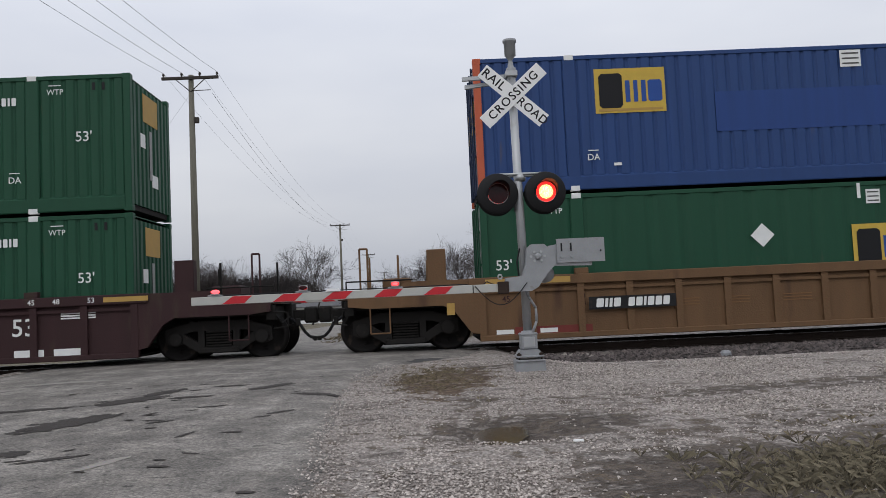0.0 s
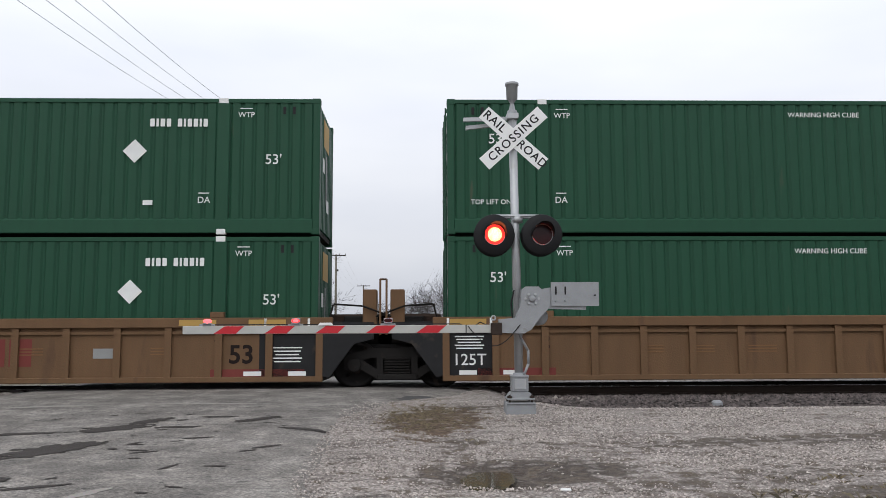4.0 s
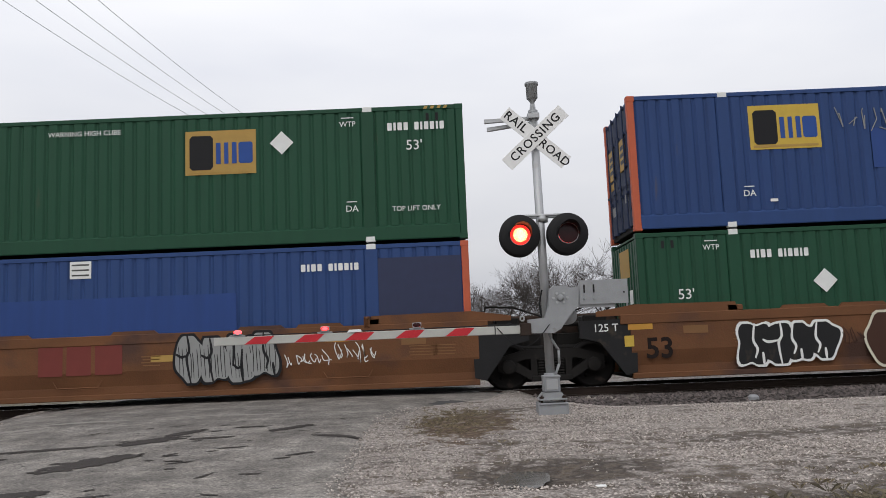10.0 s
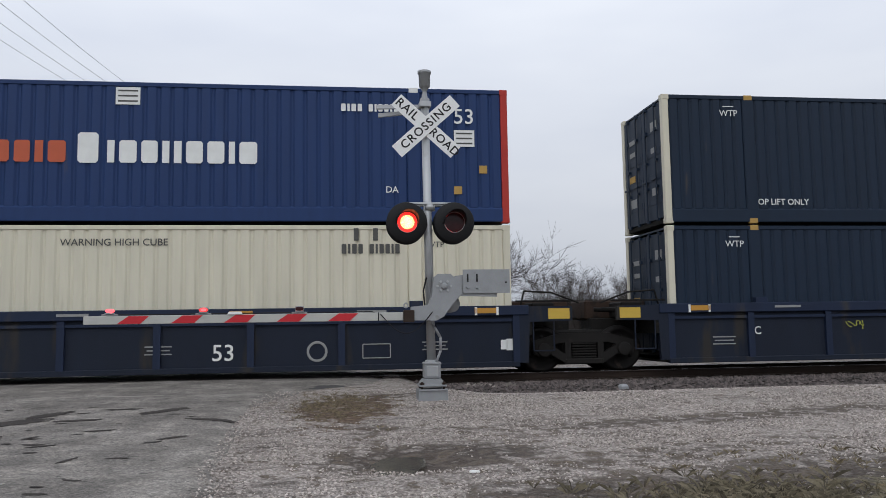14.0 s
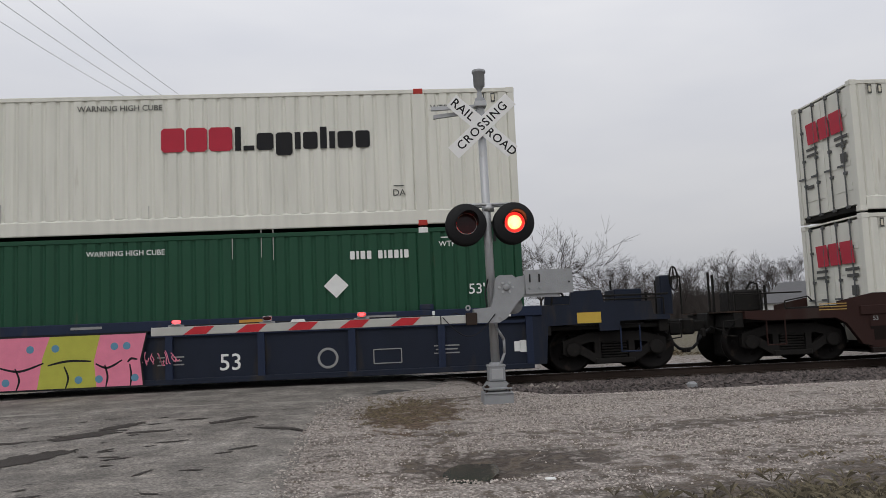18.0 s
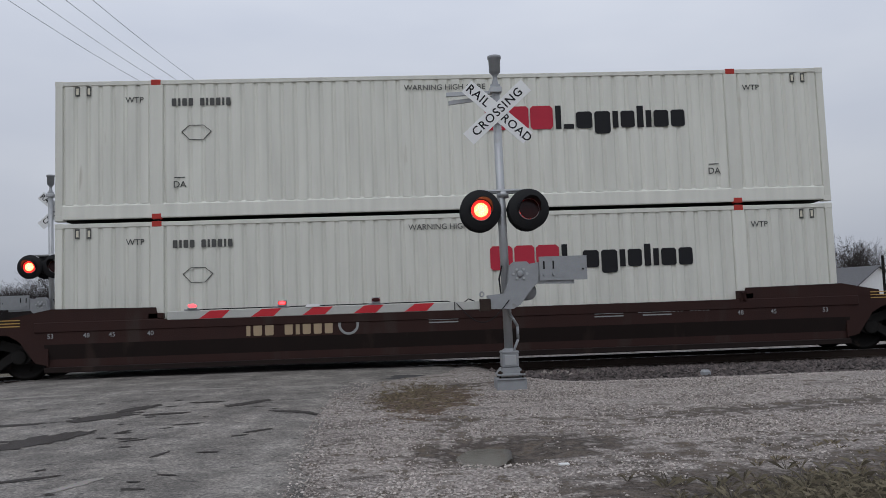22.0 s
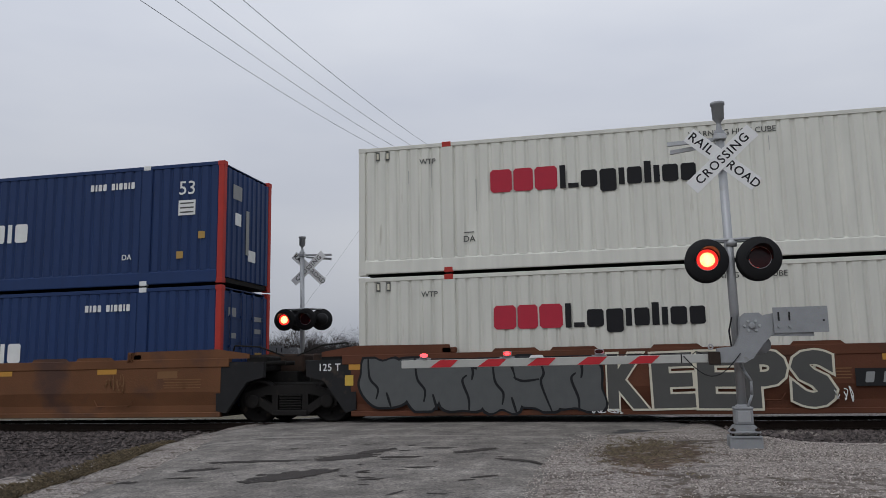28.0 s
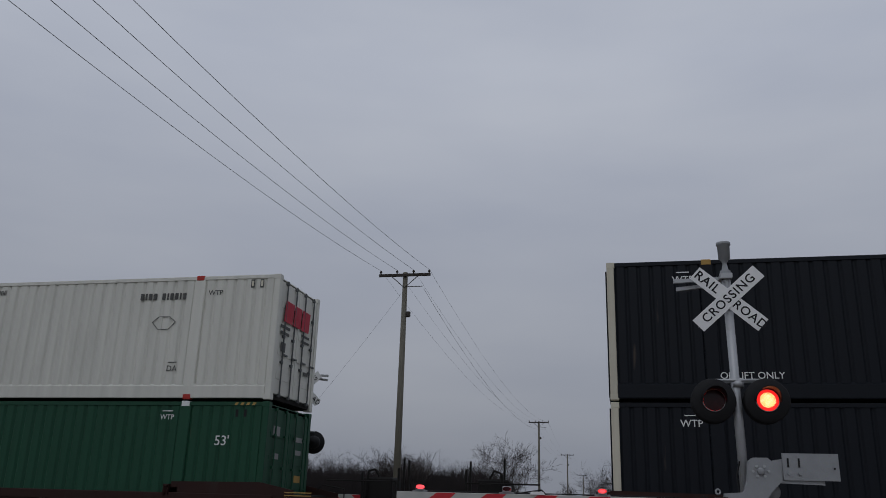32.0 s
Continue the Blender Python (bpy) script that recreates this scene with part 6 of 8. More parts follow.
green_marks(load(0, 1, "green"), 1, mark=False)
green_marks(load(0, 0, "green"), 1, mark=False)
blue_marks(load(1, 1, "blue"))
c = load(1, 0, "green", pitch=0.68)
common_marks(c, "letter_white")
panel_mark(c, 8.55, 1.38)
put(c, diamond(0.25, "letter_white"), 5.9, 1.05, "white diamond placard")
put(c, words("53'", 0.30, "letter_white"), 0.45, 1.45)
put(c, words("53'", 0.30, "letter_white"), L - 0.45, 1.25)
put(c, shapes(SERIAL[:4], 0.17, 0.028, 0.035, "letter_white"), 12.0, 0.33)
put(c, shapes(SERIAL[5:], 0.17, 0.028, 0.035, "letter_white"), 12.9, 0.33)
white_label(c, 8.3, 0.33, 0.3, 0.3)
put(c, plate(0.07, 0.32, "letter_white"), 8.0, 0.2)
green_marks(load(2, 1, "green"), 1, pale=True)
green_marks(load(2, 0, "green"), 1, pale=True)
green_marks(load(3, 1, "green"), 2, pale=True)
c = load(3, 0, "green")
green_marks(c, 2)
put(c, plate(1.72, 2.65, "fresh_green"), L - 1.02, 1.44, "patch of fresh bright green paint", y=0.0115)
green_marks(load(4, 1, "green"), 2, pale=True)
green_marks(load(4, 0, "green"), 1, pale=True)
green_marks(load(5, 1, "green"), 2, pale=True)
c = load(5, 0, "blue")
blue_marks(c, low=True, worn=True)
put(c, plate(1.75, 2.3, "worn_blue"), L - 1.05, 1.45, "dull purple-grey worn patch", y=0.0115)
blue_marks(load(6, 1, "blue"), scrawl=True)
green_marks(load(6, 0, "green", False), 1, mirror=True, pale=True)
deep_blue_marks(load(7, 1, "deep_blue"))
c = load(7, 0, "cream_box")
put(c, shapes([("r", 0.82), ("r", 0.72), ("r", 0.86)], 0.84, 0.20, 0.06, "sky_blue"), 3.67, 0.78, "three large blue blocks")
put(c, shapes([("b", 0.06), ("r", 0.22), ("b", 0.07), ("r", 0.19), ("r", 0.20), ("r", 0.26), ("r", 0.22), ("r", 0.21), ("r", 0.23), ("b", 0.06)], 0.26, 0.06, 0.07, "letter_blue"), 3.70, 1.44, "row of small blue blocks")
put(c, words("WARNING HIGH CUBE", 0.2, "letter_grey"), 8.1, 0.36)
put(c, shapes(SERIAL, 0.2, 0.028, 0.035, "letter_grey"), 13.2, 0.5)
for u in (0.4, 3.0, 3.6, 12.9, 13.3):
    put(c, plate(0.1, 0.26, "letter_grey"), u, 0.2)
put(c, words("WTP", 0.17, "letter_grey"), L - 1.6, 0.42)
c = load(8, 1, "night")
night_marks(c)
put(c, words("TOP LIFT ONLY", 0.19, "letter_white"), 2.7, 2.42)
night_marks(load(8, 0, "night"))
c = load(9, 1, "freight")
freight_marks(c)
stain_streaks(c, 4, 8, 4.0, 12.5, 2.1)
green_marks(load(9, 0, "green"), 1, mark=False)
c = load(10, 1, "freight")
freight_marks(c)
stain_streaks(c, 5, 22, 3.1, 6.0, 0.35)
freight_marks(load(10, 0, "freight"))
freight_marks(load(11, 1, "freight"))
freight_marks(load(11, 0, "freight"))
freight_marks(load(12, 1, "freight"))
freight_marks(load(12, 0, "freight"))
deep_blue_marks(load(13, 1, "deep_blue"))
deep_blue_marks(load(13, 0, "deep_blue", False), True)
c = load(14, 1, "freight", False)
freight_marks(c, True)
stain_streaks(c, 8, 6, 1.0, 9.0, 0.4)
freight_marks(load(14, 0, "freight", False), True)
c = load(15, 1, "freight", False)
freight_marks(c, True)
stain_streaks(c, 7, 26, 2.3, 8.5, 1.25)
green_marks(load(15, 0, "green", False), 2, mirror=True)
night_marks(load(16, 1, "dark_night"), False)
night_marks(load(16, 0, "dark_night"), False)


# ---- well cars ----
NUMBER = [("r", 0.15), ("b", 0.06), ("b", 0.06), ("r", 0.14), ("b", -0.10), ("r", 0.13), ("r", 0.13), ("b", 0.05), ("r", 0.13), ("r", 0.13), ("r", 0.13)]
SPIN = []            # wheelsets: object, its place on the bogie, the start x of its axle
WHEEL_R = 0.48


def wheelset_mesh():
    bm = B()
    for y in (-0.755, 0.755):
        o = -1 if y < 0 else 1
        lathe(bm, (0, y - o * 0.07, 0), (0, o, 0), [(0, 0.0), (0, WHEEL_R + 0.028), (0.035, WHEEL_R + 0.022), (0.045, WHEEL_R), (0.14, WHEEL_R - 0.006), (0.145, WHEEL_R - 0.07), (0.11, WHEEL_R - 0.10), (0.10, 0.16), (0.15, 0.13), (0.15, 0.0)], 30)
        for a in (0.6, 2.7, 4.8):
            lathe(bm, (0.27 * math.cos(a), y + o * 0.035, 0.27 * math.sin(a)), (0, o, 0), [(0, 0.045), (0.012, 0.045), (0.012, 0)], 8)
    tube(bm, (0, -0.95, 0), (0, 0.95, 0), 0.075, seg=12)
    return bm


def side_frame_mesh():
    """A cast side frame: top member, slanting legs, spring seat and columns, open between."""
    bm = B()

    def bar(p, q, w):
        d = (Vector((q[0], 0, q[1])) - Vector((p[0], 0, p[1]))).normalized()
        n = Vector((-d.z, 0, d.x)) * w / 2
        prism(bm, [(p[0] + n.x, p[1] + n.z), (p[0] - n.x, p[1] - n.z), (q[0] - n.x, q[1] - n.z), (q[0] + n.x, q[1] + n.z)], -0.075, 0.07)
    bar((-0.60, 0.73), (0.60, 0.73), 0.20)
    box(bm, -0.42, 0.42, -0.11, 0.09, 0.17, 0.29, 0.02)
    for sx in (-1, 1):
        bar((sx * 0.54, 0.73), (sx * 1.08, 0.58), 0.19)
        bar((sx * 0.34, 0.24), (sx * 0.82, 0.54), 0.17)
        bar((sx * 0.36, 0.26), (sx * 0.36, 0.70), 0.13)
        prism(bm, [(sx * 0.74, 0.38), (sx * 0.76, 0.64), (sx * 1.10, 0.62), (sx * 1.10, 0.40), (sx * 0.98, 0.34)], -0.07, 0.07)
        lathe(bm, (sx * 0.89, -0.06, 0.48), (0, -1, 0), [(0, 0.15), (0.06, 0.15), (0.07, 0.12), (0.07, 0)], 14)
    return bm


def bogie(parent, x):
    b = part("bogie", box(B(), x - 0.17, x + 0.17, TRACK - NEAR - 0.95, TRACK - NEAR + 0.95, 0.50, 0.80, 0.02), "grime", parent, "black cast-steel bogie")
    for y in (TRACK - NEAR - 1.02, TRACK - NEAR + 1.02):
        part("side_frame", shared("side_frame", side_frame_mesh, "frame_steel"), "", b, at=pose(x, y, 0, 0, 0, 0 if y < 1 else 180))
        pack = B()
        for i in range(6):
            box(pack, -0.27, 0.27, -0.075, 0.06, 0.30 + 0.057 * i, 0.338 + 0.057 * i, 0.012)
        part("spring_pack", shared("spring_pack", lambda: pack, "frame_steel"), "", b, "stack of coil springs", at=pose(x, y, 0, 0, 0, 0 if y < 1 else 180))
    part("brake_rigging", box(B(), x - 1.05, x + 1.05, TRACK - NEAR - 0.62, TRACK - NEAR + 0.62, 0.14, 0.90, 0.05), "grime", b, "black brake beams between the wheels")
    for dx in (-0.89, 0.89):
        w = part("wheelset", shared("wheelset", wheelset_mesh, "wheel_steel"), "", b, "steel wheel pair on its axle", at=(x + dx, TRACK - NEAR, WHEEL_R))
        SPIN.append((w, (x + dx, TRACK - NEAR, WHEEL_R), parent))
    return b


def smooth_line(run, steps=6):
    """Points of a curve that passes through those of the run, in x and z."""
    p = [Vector((a, 0, b)) for a, b in run]
    out = []
    for i in range(len(p) - 1):
        q0, q1, q2, q3 = p[max(0, i - 1)], p[i], p[i + 1], p[min(len(p) - 1, i + 2)]
        for k in range(steps):
            t = k / steps
            out.append(0.5 * ((2 * q1) + (q2 - q0) * t + (2 * q0 - 5 * q1 + 4 * q2 - q3) * t * t + (3 * q1 - q0 - 3 * q2 + q3) * t ** 3))
    return out + [p[-1]]


def ribbon(bm, run, wide, lift=0.0, taper=True):
    """A flat sprayed line along the run."""
    line = smooth_line(run)
    last = None
    for i, c in enumerate(line):
        d = (line[min(i + 1, len(line) - 1)] - line[max(0, i - 1)]).normalized()
        k = wide * (0.55 + 0.45 * math.sin(math.pi * i / (len(line) - 1))) if taper else wide
        n = Vector((-d.z, 0, d.x)) * k / 2
        pair = (bm.verts.new(c + n + Vector((0, -lift, 0))), bm.verts.new(c - n + Vector((0, -lift, 0))))
        if last:
            bm.faces.new((last[1], last[0], pair[0], pair[1]))
        last = pair
    return bm


def bubble(seed, w, h, grow, lean=0.0):
    """The rounded body of one sprayed figure, its outline swelling and pinched as if drawn by hand."""
    rng = random.Random(seed)
    lobes, turn, deep = rng.choice((3, 4, 5)), rng.uniform(0, 6.28), rng.uniform(0.07, 0.15)
    foot = rng.uniform(-0.08, 0.12)
    bm = B()
    ring = []
    for i in range(40):
        a = 2 * math.pi * i / 40
        c, q = math.cos(a), math.sin(a)
        k = (abs(c) ** 3.2 + abs(q) ** 3.2) ** (-1 / 3.2) * (1 + deep * math.sin(lobes * a + turn))
        x, z = (w / 2) * k * c * (1 + foot * q), (h / 2) * max(-1.0, min(1.0, k * q + 0.05 * math.sin(5 * a + turn)))
        ring.append(bm.verts.new((x * (1 + 2 * grow / w) + lean * z, 0, z * (1 + 2 * grow / h))))
    bm.faces.new(ring[::-1])
    return bm


def inner_lines(seed, w, h, wide, lean=0.0):
    """Slits and bows inside a sprayed figure."""
    rng = random.Random(seed * 3 + 1)
    bm = B()
    kind = rng.randrange(4)
    x = rng.uniform(-0.16, 0.16) * w
    if kind == 0:
        runs = [[(x, -0.5 * h), (x + 0.04 * w, -0.25 * h), (x - 0.02 * w, 0.1 * h), (x + 0.1 * w, 0.22 * h)], [(x + 0.22 * w, 0.5 * h), (x + 0.24 * w, 0.3 * h), (x + 0.18 * w, 0.12 * h)]]
    elif kind == 1:
        runs = [[(x - 0.12 * w, 0.5 * h), (x - 0.16 * w, 0.1 * h), (x - 0.02 * w, -0.12 * h), (x - 0.1 * w, -0.34 * h)], [(x + 0.2 * w, -0.5 * h), (x + 0.16 * w, -0.2 * h)]]
    elif kind == 2:
        runs = [[(x, 0.5 * h), (x + 0.05 * w, 0.2 * h), (x - 0.06 * w, 0.0), (x + 0.05 * w, -0.5 * h)], [(-0.5 * w, 0.12 * h), (-0.3 * w, 0.05 * h), (x - 0.08 * w, 0.08 * h)]]
    else:
        runs = [[(x - 0.12 * w, 0.5 * h), (x - 0.1 * w, 0.2 * h), (x - 0.16 * w, -0.15 * h)], [(x + 0.16 * w, -0.5 * h), (x + 0.12 * w, -0.2 * h), (x + 0.18 * w, 0.2 * h)], [(x - 0.15 * w, -0.12 * h), (x, -0.2 * h), (x + 0.14 * w, -0.14 * h)]]
    for run in runs:
        ribbon(bm, [(a + lean * b, b) for a, b in run], wide)
    return bm


def graffiti(car, u0, u1, z0, z1, n, fill, edge, seed, y=-0.204, lean=0.0, hatch=None, line=None):
    """A row of n overlapping rounded sprayed figures between u0 and u1, with outline, inner lines and drawn-on shading."""
    z1 = min(z1, 1.40)
    w, h, z = (u1 - u0) / n, z1 - z0, (z0 + z1) / 2
    for i in range(n):
        q = seed * 17 + i
        rng = random.Random(q)
        fw, fh = w * rng.uniform(1.04, 1.28), h * rng.uniform(0.84, 0.97)
        x, zz, yy = u0 + (i + 0.5) * w, z + rng.uniform(-0.5, 0.5) * (h - fh), y - 0.0012 * (i % 2)
        part("sprayed_outline", bubble(q, fw, fh, 0.05, lean), edge, car, "sprayed outline", at=(x, yy, zz))
        part("sprayed_figure", bubble(q, fw, fh, 0.0, lean), fill, car, "sprayed paint figure", at=(x, yy - 0.0025, zz))
        part("sprayed_line", inner_lines(q, fw, fh, 0.055, lean), line or edge, car, at=(x, yy - 0.0045, zz))
        if hatch:
            bm = B()
            for j in range(7):
                px = (-0.38 + 0.76 * j / 6) * fw + rng.uniform(-0.02, 0.02)
                ribbon(bm, [(px + lean * -0.4 * fh, -0.40 * fh), (px + rng.uniform(-0.02, 0.02), 0.0), (px + lean * 0.38 * fh, rng.uniform(0.1, 0.38) * fh)], 0.016)
            part("sprayed_line", bm, hatch, car, at=(x, yy - 0.0035, zz))


def sprayed_word(car, text, u0, u1, z0, z1, fill, edge, y=-0.204, thick=0.055, lean=0.0):
    """A legible sprayed word, its heavy letters over a wider outline, fitted between u0 and u1."""
    w = (u1 - u0) / len(text)
    for i, letter in enumerate(text):
        rng = random.Random(ord(letter) + i)
        tilt, tall = rng.uniform(-0.05, 0.05), rng.uniform(0.94, 1.0)
        for mat, bold, dy in ((edge, thick + 0.030, 0.0), (fill, thick, 0.003)):
            me = words(letter, 1.0, mat, bold, 1.0)
            if mat == edge:
                xs, zs = [v.co.x for v in me.vertices], [v.co.z for v in me.vertices]
                kx, kz = w * 1.04 / (max(xs) - min(xs)), (z1 - z0) * tall / (max(zs) - min(zs))
                cx, cz = (max(xs) + min(xs)) / 2, (max(zs) + min(zs)) / 2
            part("sprayed_letter", me, "", car, "large sprayed letter",
                 at=Matrix.Translation((u0 + (i + 0.5) * w, y - dy - 0.0008 * (i % 2), (z0 + z1) / 2)) @ Matrix(((kx, 0, lean, -cx * kx), (0, 1, 0, 0), (tilt * kx, 0, kz, -cz * kz), (0, 0, 0, 1))))


def sprayed_blocks(car, u0, z0, z1, y):
    """Wide angular pink and yellow-green blocks with black edges and blue dots."""
    x = u0
    for i, (w, colour) in enumerate(((1.02, "pink"), (0.98, "lime"), (0.66, "pink"), (0.34, "pink"))):
        a = 0.10 if i % 2 else -0.06
        for grow, mat, dy in ((0.035, "black", 0.0), (0.0, colour, 0.003)):
            bm = B()
            g = grow
            prism(bm, [(x - g - a, z0 - g), (x + w + g + a * 0.5, z0 - g), (x + w + g, (z0 + z1) / 2), (x + w + g + 0.12, z1 + g), (x - g + 0.14, z1 + g), (x - g, (z0 + z1) / 2 + 0.1)], -0.001, 0.001)
            part("sprayed_block", bm, mat, car, "sprayed block of colour" if dy else "", at=(0, y - dy - 0.0012 * (i % 2), 0))
        bm = B()
        ribbon(bm, [(x + 0.1, z0 + 0.45 * (z1 - z0)), (x + 0.5 * w, z0 + (0.52 if i % 2 else 0.36) * (z1 - z0)), (x + w - 0.05, z0 + 0.5 * (z1 - z0))], 0.045)
        ribbon(bm, [(x + 0.45 * w, z0), (x + 0.5 * w, z0 + 0.2 * (z1 - z0)), (x + 0.42 * w, z0 + 0.42 * (z1 - z0))], 0.04)
        part("sprayed_line", bm, "black", car, at=(0, y - 0.0062, 0))
        for j in range(2):
            dot = shared("paint_dot", lambda: lathe(B(), (0, 0.0005, 0), (0, -1, 0), [(0, 0.075), (0.001, 0.07), (0.001, 0.0)], 14), "dot_blue")
            part("sprayed_dot", dot, "", car, at=(x + w * (0.25 + 0.45 * j), y - 0.006, z0 + (0.15 + 0.62 * ((i + j) % 2)) * (z1 - z0)))
        x += w * 0.93


def scrawls(car, u, z, n, w, h, ink, seed, y=-0.205):
    """A small tag of loose quick strokes."""
    rng = random.Random(seed)
    x = -w / 2
    for i in range(n):
        a = w / n * rng.uniform(0.8, 1.2)
        tall = h * rng.uniform(0.6, 1.0)
        for _ in range(2):
            p0, p1 = (rng.uniform(0, 0.5) * a, rng.uniform(0.1, 0.5) * tall), (rng.uniform(0.3, 1.1) * a, rng.uniform(-0.5, -0.1) * tall)
            bend = ((p0[0] + p1[0]) / 2 + rng.uniform(-0.35, 0.35) * a, (p0[1] + p1[1]) / 2 + rng.uniform(-0.2, 0.2) * tall)
            bm = B()
            ribbon(bm, [p0, bend, p1, (p1[0] + rng.uniform(-0.1, 0.4) * a, p1[1] + rng.uniform(-0.05, 0.35) * tall)], 0.018, taper=False)
            part("sprayed_line", bm, ink, car, at=(u + x, y, z))
        x += a


STYLE = {   # paint, top of side, ribbed, raised ends
    "tan": ("tan_steel", 1.46, True, 0.0), "maroon": ("maroon_steel", 1.46, True, 0.0), "navy": ("navy_steel", 1.43, True, 0.0),
    "orange": ("orange_steel", 1.46, False, 0.20), "russet": ("russet_steel", 1.46, False, 0.20), "brown": ("brown_steel", 1.16, False, 0.26),
}
CAR_LABEL = {"tan": "tan ribbed well car with rust stains", "maroon": "dark maroon ribbed well car", "navy": "navy blue ribbed well car",
             "orange": "rusty orange smooth-sided well car", "russet": "rusty red-brown smooth-sided well car", "brown": "dark brown low-sided well car"}


def coupler_end(car, paint, s, x0, style, k, brake, reach):
    """The end over the bogie with its deck, posts, hand brake, coupler and hoses. s: -1 at the left end; x0: container end; reach: where the couplers meet."""
    def X(d):
        return x0 + s * d
    def bx(bm, d0, d1, *r, c=0.0):
        return box(bm, min(X(d0), X(d1)), max(X(d0), X(d1)), *r, c)
    mid = TRACK - NEAR
    sill = reach - 0.70
    bm = B()
    bx(bm, 0.2, sill, mid - 0.35, mid + 0.35, 0.80, 1.12, c=0.01)
    bx(bm, sill - 0.2, sill, -0.05, WIDE + 0.05, 0.80, 1.10, c=0.01)
    bx(bm, sill, sill + 0.16, mid - 0.32, mid + 0.32, 0.68, 1.14, c=0.02)
    bx(bm, 0.25, 0.5, -0.15, WIDE + 0.15, 0.80, 1.2, c=0.01)
    bx(bm, 0.2, sill - 0.1, 0.02, WIDE - 0.02, 0.90, 0.98)
    part("draft_sill", bm, "grime", car, "dirty end sill over the bogie")
    bm = B()
    bx(bm, 0.3, sill - 0.1, 0.05, 0.6, 1.10, 1.14)
    bx(bm, 0.3, sill - 0.1, WIDE - 0.6, WIDE - 0.05, 1.10, 1.14)
    part("end_deck", bm, "end_rust" if style in ("orange", "russet", "brown") else "navy_grime" if style == "navy" else paint, car)
    for y0 in (-0.16, WIDE + 0.04):
        bm = B()
        low = [(0.05, 0.30), (0.30, 0.36), (0.62, 0.80), (0.85, 0.93), (2.35, 0.93), (2.80, 0.98)]
        high = {"orange": [(2.80, 1.12), (1.34, 1.12), (1.30, 1.44), (0.05, 1.44)], "tan": [(2.80, 1.24), (1.75, 1.30), (1.60, 1.45), (0.05, 1.45)],
                "maroon": [(2.80, 1.24), (1.75, 1.30), (1.60, 1.45), (0.05, 1.45)], "navy": [(sill, 1.14), (2.66, 1.16), (2.62, 1.44), (1.62, 1.46), (1.58, 1.70), (0.95, 1.70), (0.92, 1.42), (0.05, 1.42)],
                "brown": [(2.80, 1.14), (0.05, 1.15)]}["orange" if style == "russet" else style]
        if style == "navy":
            low = [(0.05, 0.24), (0.38, 0.24), (0.44, 1.00), (1.50, 1.02), (1.52, 0.86), (1.92, 0.86), (1.94, 1.05), (sill, 1.05)]
        prism(bm, [(X(d), z) for d, z in low + high], y0, y0 + 0.12)
        part("end_side_plate", bm, {"orange": "rust_dark", "russet": "end_rust", "navy": "navy_grime"}.get(style, paint), car)
    # coupler and hoses: the two heads meet halfway between the cars
    bm = B()
    bx(bm, sill + 0.1, reach - 0.2, mid - 0.11, mid + 0.11, 0.74, 0.98, c=0.02)
    bx(bm, reach - 0.30, reach - 0.01, mid - 0.17, mid + 0.15, 0.68, 1.04, c=0.04)
    bx(bm, reach - 0.12, reach + 0.10, mid + 0.02 * s - 0.05, mid + 0.02 * s + 0.06, 0.74, 0.98, c=0.03)
    part("coupler", bm, "grime", car, "knuckle coupler")
    yh = mid - 0.34
    part("air_hose", bent(B(), [(X(sill + 0.12), yh, 0.80), (X(reach - 0.36), yh, 0.66), (X(reach - 0.27), yh, 0.50), (X(reach - 0.16), yh, 0.39), (X(reach), yh, 0.35)], 0.034, 8), "rubber", car, "hanging air hose")
    part("hose_coupling", bx(B(), reach - 0.09, reach - 0.004, yh - 0.05, yh + 0.05, 0.30, 0.40, c=0.015), "grime", car)
    part("angle_cock", bx(B(), reach - 0.46, reach - 0.36, yh - 0.05, yh + 0.05, 0.62, 0.80, c=0.02), "frame_steel", car)
    part("uncoupling_lever", bent(B(), [(X(sill), -0.12, 0.92), (X(sill + 0.07), 0.2, 0.72), (X(sill + 0.12), mid - 0.2, 0.86)], 0.016), "grime", car)
    part("stirrup", bent(B(), [(X(2.35), -0.14, 0.95), (X(2.35), -0.14, 0.42), (X(1.95), -0.14, 0.42), (X(1.95), -0.14, 0.95)], 0.016), paint, car)
    posts = ((2.55, 0.15, 2.18), (1.75, 0.1, 2.1), (2.5, WIDE - 0.15, 2.2), (1.15, WIDE - 0.2, 2.1))
    if style == "brown":
        posts = ((3.02, 0.9, 2.06), (2.98, 0.2, 1.86), (2.22, 0.1, 1.76), (2.5, WIDE - 0.15, 2.2))
    elif style == "navy":
        posts = ((2.60, 0.1, 1.72), (3.08, 0.9, 1.98), (2.5, WIDE - 0.15, 2.1))
    for d, y, z1 in posts:
        if style in ("tan", "maroon") and d > 2.5 and y < 1:
            part("handrail", bent(B(), [(X(d), y, 1.1), (X(d), y, z1), (X(d - 0.16), y, z1), (X(d - 0.16), y, 1.1)], 0.022, 6), paint, car)
        else:
            part("end_post", box(B(), X(d) - 0.022, X(d) + 0.022, y - 0.03, y + 0.03, 1.08, z1 - 0.08, 0.006), "grime" if style != "tan" else paint, car, "upright end post")
    part("grab_iron", bent(B(), [(X(sill - 0.05), -0.06, 0.96), (X(sill + 0.25), -0.06, 0.94), (X(sill + 0.25), -0.06, 0.66), (X(sill - 0.05), -0.06, 0.62)], 0.014), "grime", car)
